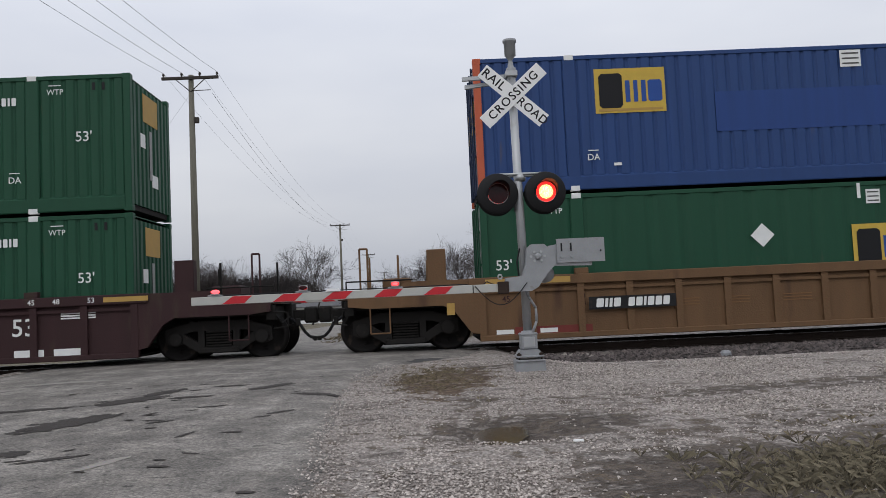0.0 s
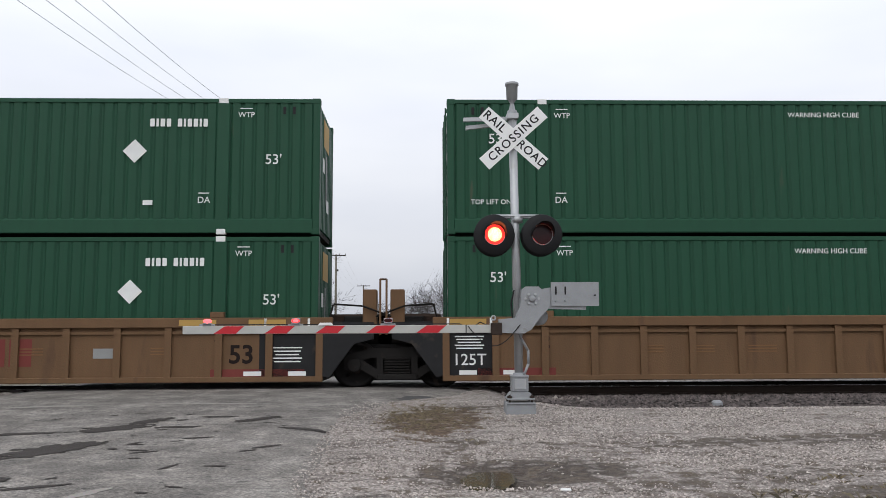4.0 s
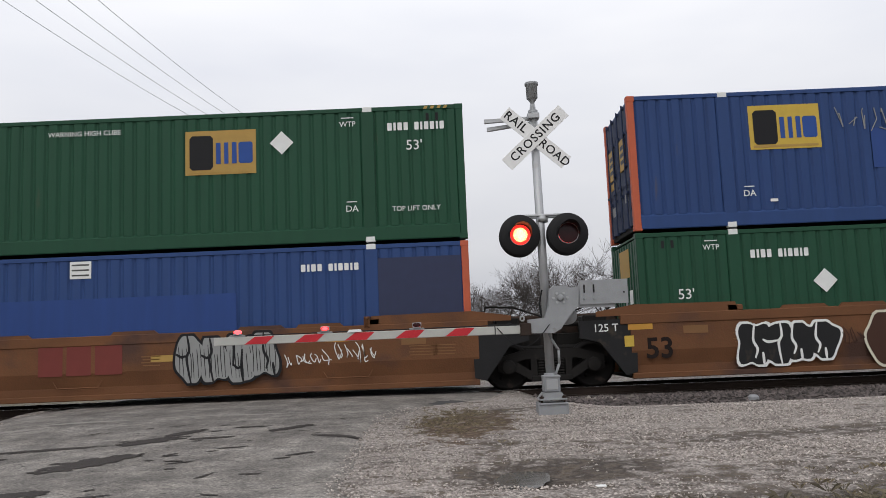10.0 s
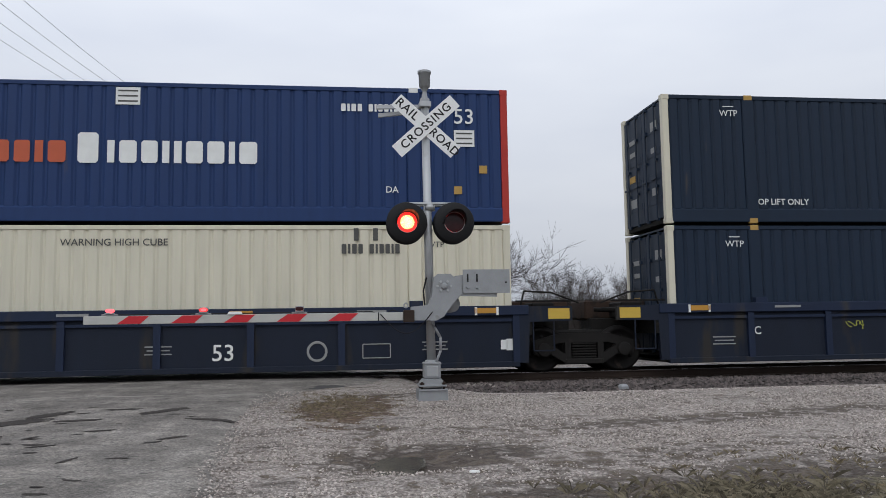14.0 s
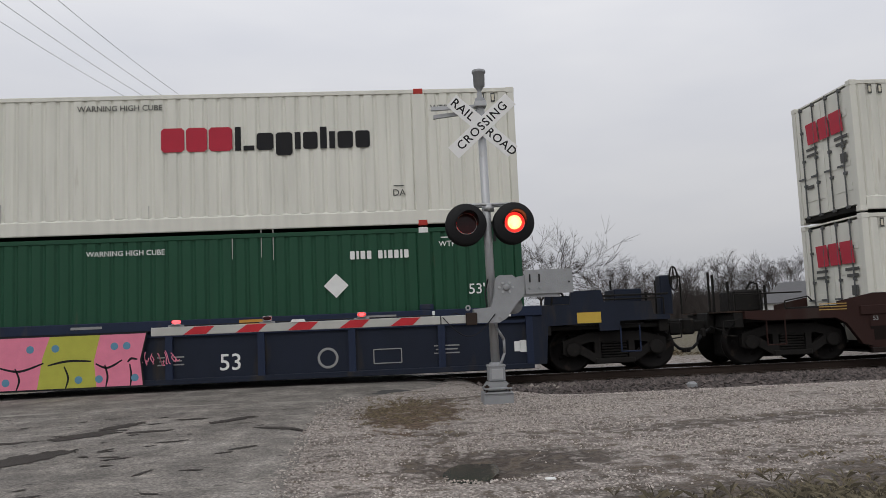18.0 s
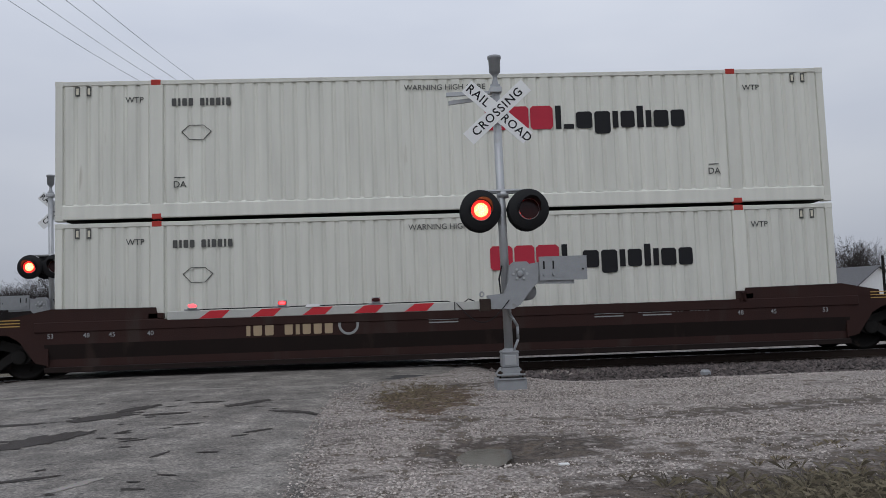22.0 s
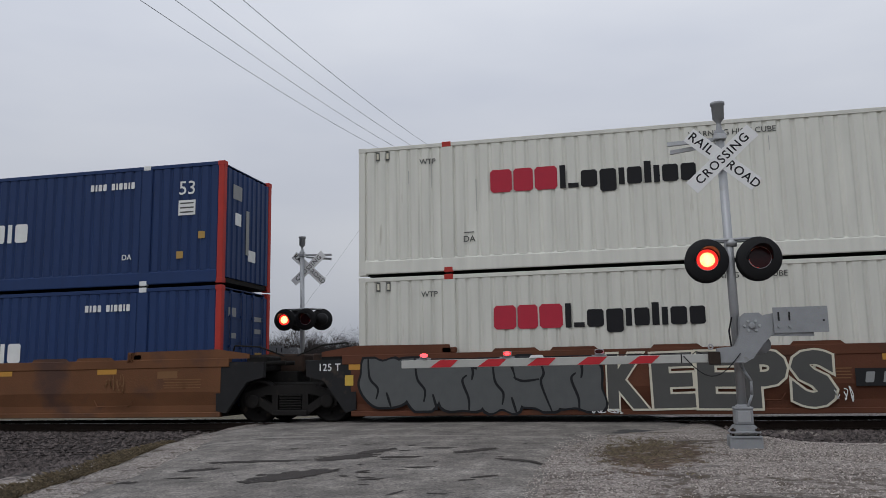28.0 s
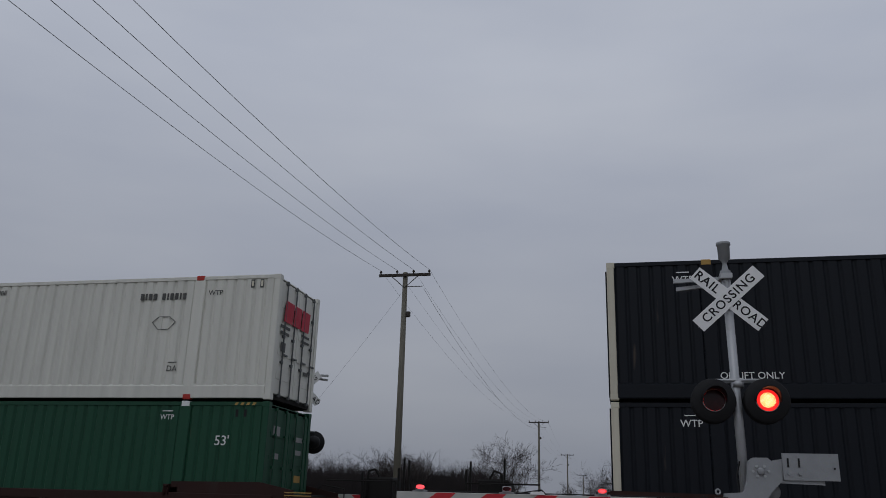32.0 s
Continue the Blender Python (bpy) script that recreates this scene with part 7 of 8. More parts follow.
    part("end_rail", bent(B(), [(X(1.45), 0.04, 1.50), (X(sill - 0.05), 0.04, 1.50), (X(sill - 0.05), 0.04, 1.10)], 0.016), "grime", car, "thin end platform rail")
    part("brake_pipe", bent(B(), [(X(0.4), mid - 0.6, 0.72), (X(1.6), mid - 0.75, 0.66), (X(2.75), mid - 0.4, 0.78)], 0.03, 6), "grime", car)
    part("cross_step", bx(B(), sill - 0.30, sill + 0.12, -0.02, WIDE + 0.02, 1.12, 1.15), "end_rust", car, "narrow steel crossover step")
    part("grab_iron", bent(B(), [(X(1.9), -0.1, 1.12), (X(1.9), -0.1, 1.32), (X(1.4), -0.1, 1.40), (X(1.3), -0.1, 1.3)], 0.014), "grime", car)
    bm = B()
    if style in ("tan", "maroon"):
        bx(bm, 0.75, 1.15, 0.25, 0.5, 1.14, 2.12, c=0.01)
        part("guide_post", bm, paint, car, "tall box-section guide post")
        bm = B()
        bx(bm, 1.5, 2.1, 0.3, 1.3, 1.14, 1.55, c=0.03)
        part("end_box", bm, paint, car)
    elif brake:
        part("air_tank", lathe(B(), (X(1.06), 0.25, 1.86), (0, 1, 0), [(0, 0), (0.01, 0.13), (0.05, 0.19), (0.09, 0.20), (1.9, 0.20), (1.95, 0.14), (1.96, 0)], 22), "end_rust", car, "round rusty air reservoir across the end")
        for yy in (0.5, 1.9):
            bm = prism(B(), [(X(0.96), 1.14), (X(1.24), 1.14), (X(1.14), 1.74), (X(1.02), 1.74)], yy, yy + 0.05)
            part("tank_bracket", bm, "end_rust", car)
        bm = prism(B(), [(X(1.38), 1.42), (X(2.26), 1.42), (X(2.26), 1.96), (X(2.05), 1.94), (X(1.62), 1.62), (X(1.38), 1.58)], 0.32, 0.36)
        part("gusset", bm, "end_rust", car, "dark slanted gusset plate")
        part("brake_stand", bx(B(), 2.06, 2.28, 0.28, 0.55, 1.10, 2.26, c=0.015), "end_rust", car)
        part("end_post", bx(B(), 2.08, 2.15, 0.20, 0.27, 1.10, 2.40, c=0.008), "end_rust", car, "upright end post")
        part("chain_guide", bent(B(), [(X(1.30), 0.30, 1.74), (X(1.55), 0.30, 1.76), (X(1.50), 0.30, 1.60), (X(1.30), 0.30, 1.56), (X(1.42), 0.30, 1.70)], 0.018, 5), "grime", car)
        part("brake_wheel", lathe(B(), (X(2.38), 0.45, 2.14), (s, 0, 0), [(-0.02, 0.25), (0.0, 0.27), (0.02, 0.25), (0.0, 0.23), (-0.02, 0.25)], 20), "grime", car, "round hand-brake wheel")
        part("wheel_shaft", tube(B(), (X(2.28), 0.45, 2.14), (X(2.40), 0.45, 2.14), 0.03), "grime", car)
        part("handrail", bent(B(), [(X(0.75), 0.05, 1.44), (X(0.75), 0.05, 1.72), (X(2.05), 0.10, 1.72)], 0.018), "grime", car)
        part("data_plate", box(B(), X(1.05) - 0.24, X(1.05) + 0.24, -0.175, -0.165, 1.10, 1.32, 0.003), "dark_panel", car, "small framed data plate")
    else:
        d0 = 2.12 if style == "brown" else 0.5
        bx(bm, d0, d0 + 0.66, 0.4, 1.2, 1.13, 1.60 if style == "brown" else 1.45, c=0.04)
        part("valve_box", bm, "grime", car)
        part("pipe_bracket", bent(B(), [(X(d0 + 0.1), 0.36, 1.14), (X(d0 + 0.16), 0.32, 1.72), (X(d0 + 0.3), 0.32, 1.76), (X(d0 + 0.4), 0.34, 1.6)], 0.022, 6), "grime", car)
        if style == "navy":
            part("brake_stand", bx(B(), 2.98, 3.24, 0.28, 0.60, 1.12, 1.98, c=0.03), "navy_grime", car)
            part("brake_wheel", lathe(B(), (X(3.26), 0.22, 1.90), (s, -0.8, 0), [(-0.02, 0.25), (0.0, 0.27), (0.02, 0.25), (0.0, 0.23), (-0.02, 0.25)], 20), "grime", car, "round hand-brake wheel")
            part("wheel_spokes", bent(B(), [(X(3.26) - s * 0.15, 0.03, 1.90), (X(3.26), 0.22, 1.90), (X(3.26), 0.22, 2.15), (X(3.26), 0.22, 1.90), (X(3.26) + s * 0.15, 0.41, 1.90)], 0.014, 5), "grime", car)
            part("side_rail", bx(B(), 1.58, 3.05, 0.02, 0.10, 1.56, 1.60, c=0.006), "grime", car, "dark horizontal end rail")
            part("handrail", bent(B(), [(X(3.30), -0.04, 1.14), (X(3.30), -0.04, 1.92), (X(3.12), -0.04, 1.92), (X(3.12), -0.04, 1.74)], 0.018), "grime", car)
            part("end_box", bx(B(), 1.98, 2.58, 0.30, 1.1, 1.44, 1.72, c=0.02), "navy_grime", car)
    bogie(car, X(2.0 if brake else 1.9 if style == "navy" else 1.65))


def artic_end(car, paint, s, x0, style, shared_bogie):
    """The end that rests on the shared bogie between two units."""
    def X(d):
        return x0 + s * d
    mid = TRACK - NEAR
    bm = B()
    box(bm, min(X(0.15), X(1.5)), max(X(0.15), X(1.5)), mid - 0.4, mid + 0.4, 0.80, 1.15, 0.02)
    box(bm, min(X(0.15), X(0.4)), max(X(0.15), X(0.4)), -0.15, WIDE + 0.15, 0.80, 1.2, 0.01)
    part("articulation_arm", bm, "grime", car, "black articulated end casting")
    for y0 in (-0.17, WIDE + 0.05):
        bm = B()
        if style == "navy":
            prism(bm, [(X(-0.02), 1.42), (X(0.02), 0.24), (X(0.30), 0.24), (X(0.34), 1.08), (X(1.26), 1.10), (X(1.26), 1.40)], y0, y0 + 0.12)
            part("end_side_plate", bm, "navy_grime", car)
            continue
        prism(bm, [(X(-0.02), 1.38), (X(0.02), 0.30), (X(0.25), 0.24), (X(0.75), 0.92), (X(1.15), 1.02), (X(1.15), 1.36)], y0, y0 + 0.12)
        part("end_side_plate", bm, "dark_panel", car, "black end plate")
    if style == "navy":
        mark(car, plate(0.46, 0.22, "yellow"), X(0.97), 1.25, "yellow reflective plate", -0.176)
        part("stirrup", bent(B(), [(X(0.42), -0.15, 1.10), (X(0.42), -0.15, 0.48), (X(0.86), -0.15, 0.48), (X(0.86), -0.15, 1.10)], 0.016), "navy_grime", car)
        part("end_rail", box(B(), min(X(0.1), X(1.3)), max(X(0.1), X(1.3)), 0.02, 0.10, 1.50, 1.54, 0.006), "grime", car, "dark horizontal end rail")
    bm = box(B(), min(X(0.1), X(1.55)), max(X(0.1), X(1.55)), 1.15, 2.3, 1.12, 1.56, 0.04)
    part("equipment_box", bm, "end_rust", car, "dark equipment housing on the end deck")
    part("end_rail", bent(B(), [(X(0.2), 0.12, 1.36), (X(0.3), 0.12, 1.74), (X(0.9), 0.12, 1.70), (X(1.5), 0.14, 1.48)], 0.02, 6), "grime", car)
    bm = B()
    for y in (0.2, 0.7, WIDE - 0.3):
        tube(bm, (X(0.3), y, 1.3), (X(1.4), y + 0.25, 1.34), 0.05, seg=8)
    box(bm, min(X(0.5), X(1.0)), max(X(0.5), X(1.0)), 0.3, 1.1, 1.15, 1.5, 0.03)
    part("brake_gear", bm, "grime", car)
    if style == "tan":
        bm = box(B(), min(X(0.9), X(1.2)), max(X(0.9), X(1.2)), 0.2, 0.5, 1.15, 2.05, 0.02)
        part("guide_post", bm, paint, car, "tall box-section guide post")
        for d in (1.4,):
            part("handrail", bent(B(), [(X(d), 0.05, 1.1), (X(d), 0.05, 2.25), (X(d - 0.13), 0.05, 2.25), (X(d - 0.13), 0.05, 1.1)], 0.02, 6), paint, car)
    if shared_bogie:
        bogie(car, X(1.62))


def well_car(k, style, left, right):
    """One unit of a well car, in the space of its container's near lower corner."""
    paint, top, ribbed, raised = STYLE[style]
    at = (UNIT_X[k], NEAR, 0.0)
    car = thing("well_car", CAR_LABEL[style] + " carrying two stacked containers", "railcar", "train cars", at=at)
    TRAIN.append((car, at))
    x0, x1 = -0.12, L + 0.12
    for y, o in ((-0.05, -1), (WIDE + 0.05, 1)):
        ya, yb = (y - 0.05, y) if o < 0 else (y, y + 0.05)
        bm = B()
        box(bm, x0, x1, ya, yb, 0.18, top - 0.05)
        part("side_wall", bm, "navy_grime" if style == "navy" else paint, car)
        yo0, yo1 = (y - 0.15, y + 0.01) if o < 0 else (y - 0.01, y + 0.15)
        bm = box(B(), x0 - 0.2, x1 + 0.2, yo0, yo1, top - 0.20, top, 0.012)
        part("top_chord", bm, paint, car)
        bm = box(B(), x0, x1, yo0 + 0.02, yo1, 0.16, 0.27, 0.012)
        part("bottom_chord", bm, {"brown": "dark_brown", "navy": "navy_grime"}.get(style, paint), car)
        if ribbed:
            bm = box(B(), x0, x1, yo0 + 0.05, yo1, top - 0.33, top - 0.27)
            part("side_rail", bm, paint, car)
            n = 9 if style == "navy" else 16
            for i in range(n + 1):
                x = x0 + 0.07 + (x1 - x0 - 0.14) * i / n
                part("side_post", shared(("side_post", top), lambda: prism(B(), [(-0.07, 0.26), (0.07, 0.26), (0.07, top - 0.2), (-0.07, top - 0.2)], -0.055, 0.045), paint), "", car, at=(x, (yo0 + yo1) / 2, 0))
        else:
            lo = y - 0.13 if o < 0 else y + 0.13
            bm = B()
            v = [bm.verts.new(p) for p in ((x0, y, 0.24), (x1, y, 0.24), (x1, lo, 0.72), (x0, lo, 0.72), (x0, lo, top - 0.2), (x1, lo, top - 0.2))]
            bm.faces.new((v[3], v[2], v[5], v[4]))
            part("side_skin", bm, paint, car, "smooth upper side skin")
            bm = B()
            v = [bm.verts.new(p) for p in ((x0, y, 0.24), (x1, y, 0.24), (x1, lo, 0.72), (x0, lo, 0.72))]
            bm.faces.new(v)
            # on brown cars the slope's shade is part of this dark colour, beside grime
            part("lower_skin", bm, "dark_brown" if style == "brown" else paint, car, "inward-sloping lower side skin")
            for xe in (1.1, L - 1.1):
                if raised:
                    bm = B()
                    e = 1 if xe < 2 else -1
                    prism(bm, [(xe - e * 1.9, top - 0.02), (xe + e * 1.0, top - 0.02), (xe + e * 0.95, top + raised * 0.9), (xe - e * 1.1, top + raised), (xe - e * 1.9, top + raised * 0.4)], yo0 + 0.04, yo0 + 0.07)
                    part("raised_end", bm, paint, car)
                    part("guide_bracket", box(B(), xe + e * 0.98, xe + e * 1.1, yo0 + 0.02, yo1, top, top + 0.12, 0.02), paint, car)
            if style in ("orange", "russet"):
                for q in (3.4, 4.6, 6.6, 9.2, 11.8, 13.0):
                    bm = prism(B(), [(q - 0.45, top - 0.01), (q + 0.55, top - 0.01), (q + 0.45, top + 0.07), (q - 0.38, top + 0.07)], yo0 + 0.03, yo0 + 0.08)
                    part("load_guide", bm, paint, car)
                for q in (2.6, 8.1, 13.6):
                    part("jacking_pad", bent(B(), [(q - 0.5, lo - 0.01 * 1, 0.55), (q - 0.42, lo - 0.01, 0.42), (q + 0.42, lo - 0.01, 0.42), (q + 0.5, lo - 0.01, 0.55)], 0.015, 5), paint, car)
    bm = box(B(), x0, x1, 0.0, WIDE, 0.17, LOW_Z - 0.045)
    part("well_floor", bm, "grime", car)
    for xe in (POST, L - POST, L / 2):
        part("cross_beam", shared("cross_beam", lambda: box(B(), -0.3, 0.3, -0.05, WIDE + 0.05, LOW_Z - 0.06, LOW_Z - 0.0, 0.01), "grime"), "", car, at=(xe, 0, 0))
    # twist-lock pedestals beside the container
    for xe in (POST, L - POST):
        part("pedestal", box(B(), xe - 0.14, xe + 0.14, -0.16, -0.02, top, top + 0.12, 0.01), paint, car)
    for s, xe, how in ((-1, 0.0, left), (1, L, right)):
        if how == "coupler":
            n = k + s
            gap = UNIT_X[max(n, k)] - UNIT_X[min(n, k)] - L if n < len(UNIT_X) else 7.4
            coupler_end(car, paint, s, xe, style, k, k in (6, 14) and s > 0, gap / 2)
        else:
            artic_end(car, paint, s, xe, style, s > 0)
    car_marks(car, k, style, top, left, right)
    return car


def mark(car, mesh, u, z, label="", y=-0.206):
    for m, dx in (mesh if isinstance(mesh, list) else [(mesh, 0.0)]):
        part("marking", m, "", car, label, at=(u + dx, y, z))


def car_marks(car, k, style, top, left, right):
    ink = "letter_white"
    yr, zf = (-0.108, 0.8) if style in ("tan", "navy", "maroon") else (-0.186, 1.0)
    def here(mesh, u, z, label=""):
        mark(car, mesh, u, z, label, yr)
    yt = -0.207
    if style == "tan":
        if k != 2:
            mark(car, plate(1.80, 0.26, "dark_panel"), 3.03 if k == 1 else 11.2, 0.84, "black number board", yr - 0.1)
            mark(car, shapes(NUMBER, 0.18, 0.04, 0.03, ink, 0.12), 3.03 if k == 1 else 11.2, 0.84, "white number bars", yr - 0.104)
        here(words("53", 0.52, "dark_brown", 0.02), L - 1.53, 0.70)
        for u, t in ((0.45, "45"), (2.0, "40"), (L - 2.0, "40"), (L - 0.6, "45")):
            here(words(t, 0.17, "maroon_steel"), u, 1.0)
        here(words("20", 0.17, "maroon_steel"), 2.0, 0.84)
        here(plate(1.6, 0.16, "plum"), 1.4, 0.34, "dark red lower patch")
        here(plate(1.9, 0.16, "plum"), L - 1.2, 0.34)
        for u in (0.4, 1.3, L - 1.3, L - 0.4):
            mark(car, plate(0.36, 0.09, ink), u, 0.33, "", yr - 0.004)
        for u, wd in ((4.2, 0.5), (5.3, 0.4), (6.5, 0.6), (10.4, 0.5), (13.0, 0.4)):
            for i in range(3):
                here(plate(wd, 0.02, "faded"), u, 0.85 - 0.06 * i)
        if k == 2:
            here(bars([0.42, 0.42, 0.45], 0.55, 0.08, "plum"), 9.7, 0.77, "large faded red blocks")
            here(plate(0.5, 0.2, "silver"), 11.9, 0.75)
        for e, how in ((0, left), (1, right)):
            if how == "artic":
                u = 0.43 if e == 0 else L - 0.60
                here(plate(1.14, 1.02, "dark_panel"), u, 0.74, "black stencil panel")
                if e == 0 or k == 1:
                    mark(car, words("125T" if e == 0 else "45", 0.33 if e == 0 else 0.2, ink), u, 0.58 if e == 0 else 1.0, "", yr - 0.006)
                for i in range(5):
                    mark(car, plate(0.6 - 0.06 * (i % 3), 0.025, ink), u, 1.06 - 0.06 * i if e == 0 else 0.85 - 0.07 * i, "", yr - 0.005)
                for j in (-0.44, 0.44):
                    mark(car, plate(0.05, 0.16, ink), u + j, top - 0.1, "", yt)
        for u in (0.4, 1.4, L - 1.0, L - 2.4):
            mark(car, plate(0.75, 0.12, "ochre"), u, top - 0.10, "", yt)
        mark(car, plate(0.16, 0.24, "ochre"), -0.7, 0.85, "", -0.163) if left == "coupler" else None
    elif style == "maroon":
        here(words("53", 0.50, ink), L - 2.2, 0.85)
        for i, u in enumerate((L - 3.0, L - 2.1, L - 1.3)):
            here(plate(0.6, 0.16, ink), u, 0.33)
        for u in (L - 2.0, L - 1.5, L - 0.8):
            mark(car, words(("45", "48", "53")[int((u > L - 1.9) + (u > L - 1.0))], 0.15, ink), u, top - 0.10, "", yt)
        for i in range(3):
            here(plate(0.7, 0.03, ink), L - 1.1, 1.12 - 0.05 * i)
        mark(car, plate(0.9, 0.1, "ochre"), L - 0.1, top - 0.1, "", yt)
    elif style == "navy":
        num = {7: 3.57, 8: 6.0, 9: 3.58}[k]
        if k != 8:
            here(shapes(NUMBER, 0.26, 0.05, 0.10, ink, 0.12), num, 0.53, "white number bars")
        here(words("53", 0.46, ink if k != 8 else "letter_grey"), {7: 10.25, 8: 10.2, 9: 10.17}[k], 0.54)
        here(words({7: "B", 8: "C", 9: "A"}[k], 0.24, ink), 1.93, 0.82)
        for u in (1.15, 5.7, 9.0, 14.5):
            for i in range(3):
                here(plate(0.52 - 0.08 * (i % 2), 0.026, "silver"), u, 0.70 - 0.075 * i)
        ring = shared("roundel", lambda: lathe(B(), (0, 0.002, 0), (0, -1, 0), [(0, 0.16), (0.004, 0.17), (0.004, 0.20), (0, 0.21)], 20), "silver")
        here(ring, 12.1, 0.55, "round pale emblem")
        here(shared("frame_mark", lambda: bent(B(), [(-0.28, 0, -0.16), (0.28, 0, -0.16), (0.28, 0, 0.12), (-0.28, 0, 0.12), (-0.28, 0, -0.16)], 0.014, 4), "silver"), 13.3, 0.56, "pale outlined box")
        mark(car, plate(0.2, 0.24, ink), 16.1, 0.62, "white sticker", yr)
        mark(car, plate(0.2, 0.24, ink), -0.08, 0.60, "white sticker", yr)
        for u in (0.35, 0.8, L - 0.35, L - 0.8, L - 1.9):
            mark(car, plate(0.05, 0.17, ink), u, top - 0.11, "", yt)
        for u in (0.6, 5.2, 10.6, L - 0.6):
            mark(car, plate(0.46, 0.11, "amber"), u, top - 0.10, "", yt)
        for u in (2.6, 7.4, 13.2):
            mark(car, plate(0.6, 0.05, "silver"), u, top - 0.09, "", yt)
        if right == "coupler" or left == "coupler":
            u = L + 1.3 if right == "coupler" else -1.3
            mark(car, plate(0.5, 0.22, "yellow"), u, 1.14, "yellow reflective plate", -0.166)
        mark(car, plate(0.14, 0.2, ink), L - 0.2, 0.62, "", yr)
        if k == 9:
            sprayed_blocks(car, 5.62, 0.19, 1.20, yr - 0.10)
            scrawls(car, 8.75, 0.70, 6, 0.75, 0.32, "pink", 9, yr - 0.10)
            here(words("125 T", 0.26, "letter_grey"), 1.27, 0.51)
        if k == 8:
            graffiti(car, 7.6, 10.4, 0.32, 1.12, 4, "sage", "letter_white", 51, yr - 0.10, 0.15)
            scrawls(car, 4.2, 0.95, 3, 0.5, 0.25, "lime", 52, yr - 0.06)
    elif style in ("orange", "russet"):
        inkd = "dark_brown"
        here(words("53", 0.58, inkd, 0.02), 0.45, 0.74 if k != 13 else 0.56)
        for u in (0.08, {4: 5.44, 5: 3.0, 6: 6.0}.get(k, 8.1), 10.6, 13.4):
            here(plate(0.50, 0.15, "amber"), u, 1.22, "yellow reflector strip")
        for u in (1.2, L - 1.2):
            here(plate(0.5, 0.16, "faded"), u, top - 0.35)
        for u, wd in ((2.2, 0.5), (9.6, 0.4), (L - 1.0, 0.6), (L - 0.6, 0.5)):
            for i in range(4):
                here(plate(wd - 0.05 * (i % 2), 0.02, "faded"), u, 1.0 - 0.06 * i)
        here(plate(0.19, 0.22, "yellow"), -0.16 if left == "artic" else -0.05, 0.92, "yellow sticker")
        if left == "artic":
            mark(car, words("125 T", 0.22, ink), -0.62, 1.20, "", -0.176)
        if k == 4:
            graffiti(car, 1.60, 4.30, 0.25, 1.40, 5, "cream", "black", 11, lean=0.10)
            mark(car, plate(3.05, 0.34, "dark_panel"), 4.70, 0.83, "black number board", -0.213)
            mark(car, shapes(NUMBER, 0.24, 0.055, 0.13, ink, 0.2), 4.70, 0.83, "white number bars", -0.217)
            graffiti(car, 8.20, 9.95, 0.40, 1.44, 3, "rust_fill", "silver", 12)
            graffiti(car, 10.05, 11.90, 0.40, 1.42, 4, "silver", "black", 13, hatch="black")
            scrawls(car, 12.6, 0.95, 4, 0.7, 0.45, "silver", 14, -0.206)
            scrawls(car, 1.15, 1.15, 3, 0.5, 0.3, "silver", 15, -0.206)
            scrawls(car, 5.1, 1.18, 4, 0.6, 0.26, "tan_ink", 16, -0.206)
            here(words("A", 0.26, inkd, 0.02), 6.8, 0.88)
        elif k == 5:
            here(bars([0.50, 0.50, 0.56], 0.62, 0.08, "plum"), 8.15, 0.98, "three large faded red blocks")
            scrawls(car, 1.25, 0.97, 5, 0.7, 0.42, "letter_white", 21, -0.206)
            graffiti(car, 10.15, 12.15, 0.38, 1.42, 4, "silver", "black", 22, lean=-0.05, hatch="black")
            scrawls(car, 12.75, 0.83, 5, 0.9, 0.35, "letter_white", 23, -0.206)
            scrawls(car, 13.75, 0.90, 5, 0.8, 0.5, "letter_white", 24, -0.206)
            here(plate(0.52, 0.16, "ochre"), 3.86, 0.80)
            here(plate(0.52, 0.13, "ochre"), 9.85, 0.95)
            here(plate(0.42, 0.26, "ochre"), 5.7, 0.93, "worn yellowish patch")
            here(words("C", 0.30, inkd, 0.02), 4.63, 0.93)
        elif k == 6:
            graffiti(car, 2.10, 4.00, 0.32, 1.18, 4, "dark_panel", "letter_white", 31, lean=0.06)
            graffiti(car, 4.75, 7.30, 0.20, 1.50, 3, "rust_fill", "cream", 32)
            graffiti(car, 7.75, 10.45, 0.33, 1.46, 5, "smoke", "letter_white", 33, lean=0.22, hatch="letter_white", line="letter_white")
            scrawls(car, 4.35, 0.85, 3, 0.5, 0.5, "rust_fill", 34, -0.206)
            mark(car, plate(2.45, 0.32, "dark_panel"), 11.72, 0.90, "black number board", -0.213)
            mark(car, shapes(NUMBER[5:], 0.24, 0.055, 0.11, ink, 0.2), 12.10, 0.90, "white number bars", -0.217)
        elif k == 12:
            here(plate(3.16, 0.34, "dark_panel"), 4.70, 0.88, "black number board")
            mark(car, shapes(NUMBER[5:], 0.24, 0.055, 0.11, ink, 0.2), 5.40, 0.88, "white number bars", -0.190)
            mark(car, shapes(NUMBER[:4], 0.22, 0.055, 0.16, "smoke", 0.2), 3.85, 0.88, "faded bars", -0.190)
            here(words("A", 0.26, inkd, 0.02), 6.77, 0.88)
            scrawls(car, 13.0, 1.19, 4, 0.9, 0.4, "dark_panel", 61, -0.206)
            for u in (9.8, 10.3):
                here(plate(0.32, 0.18, "faded"), u, 0.85, "pale worn patch")
        elif k == 13:
            here(plate(2.60, 0.54, "dark_panel"), 7.87, 0.81, "black board with three pale blocks")
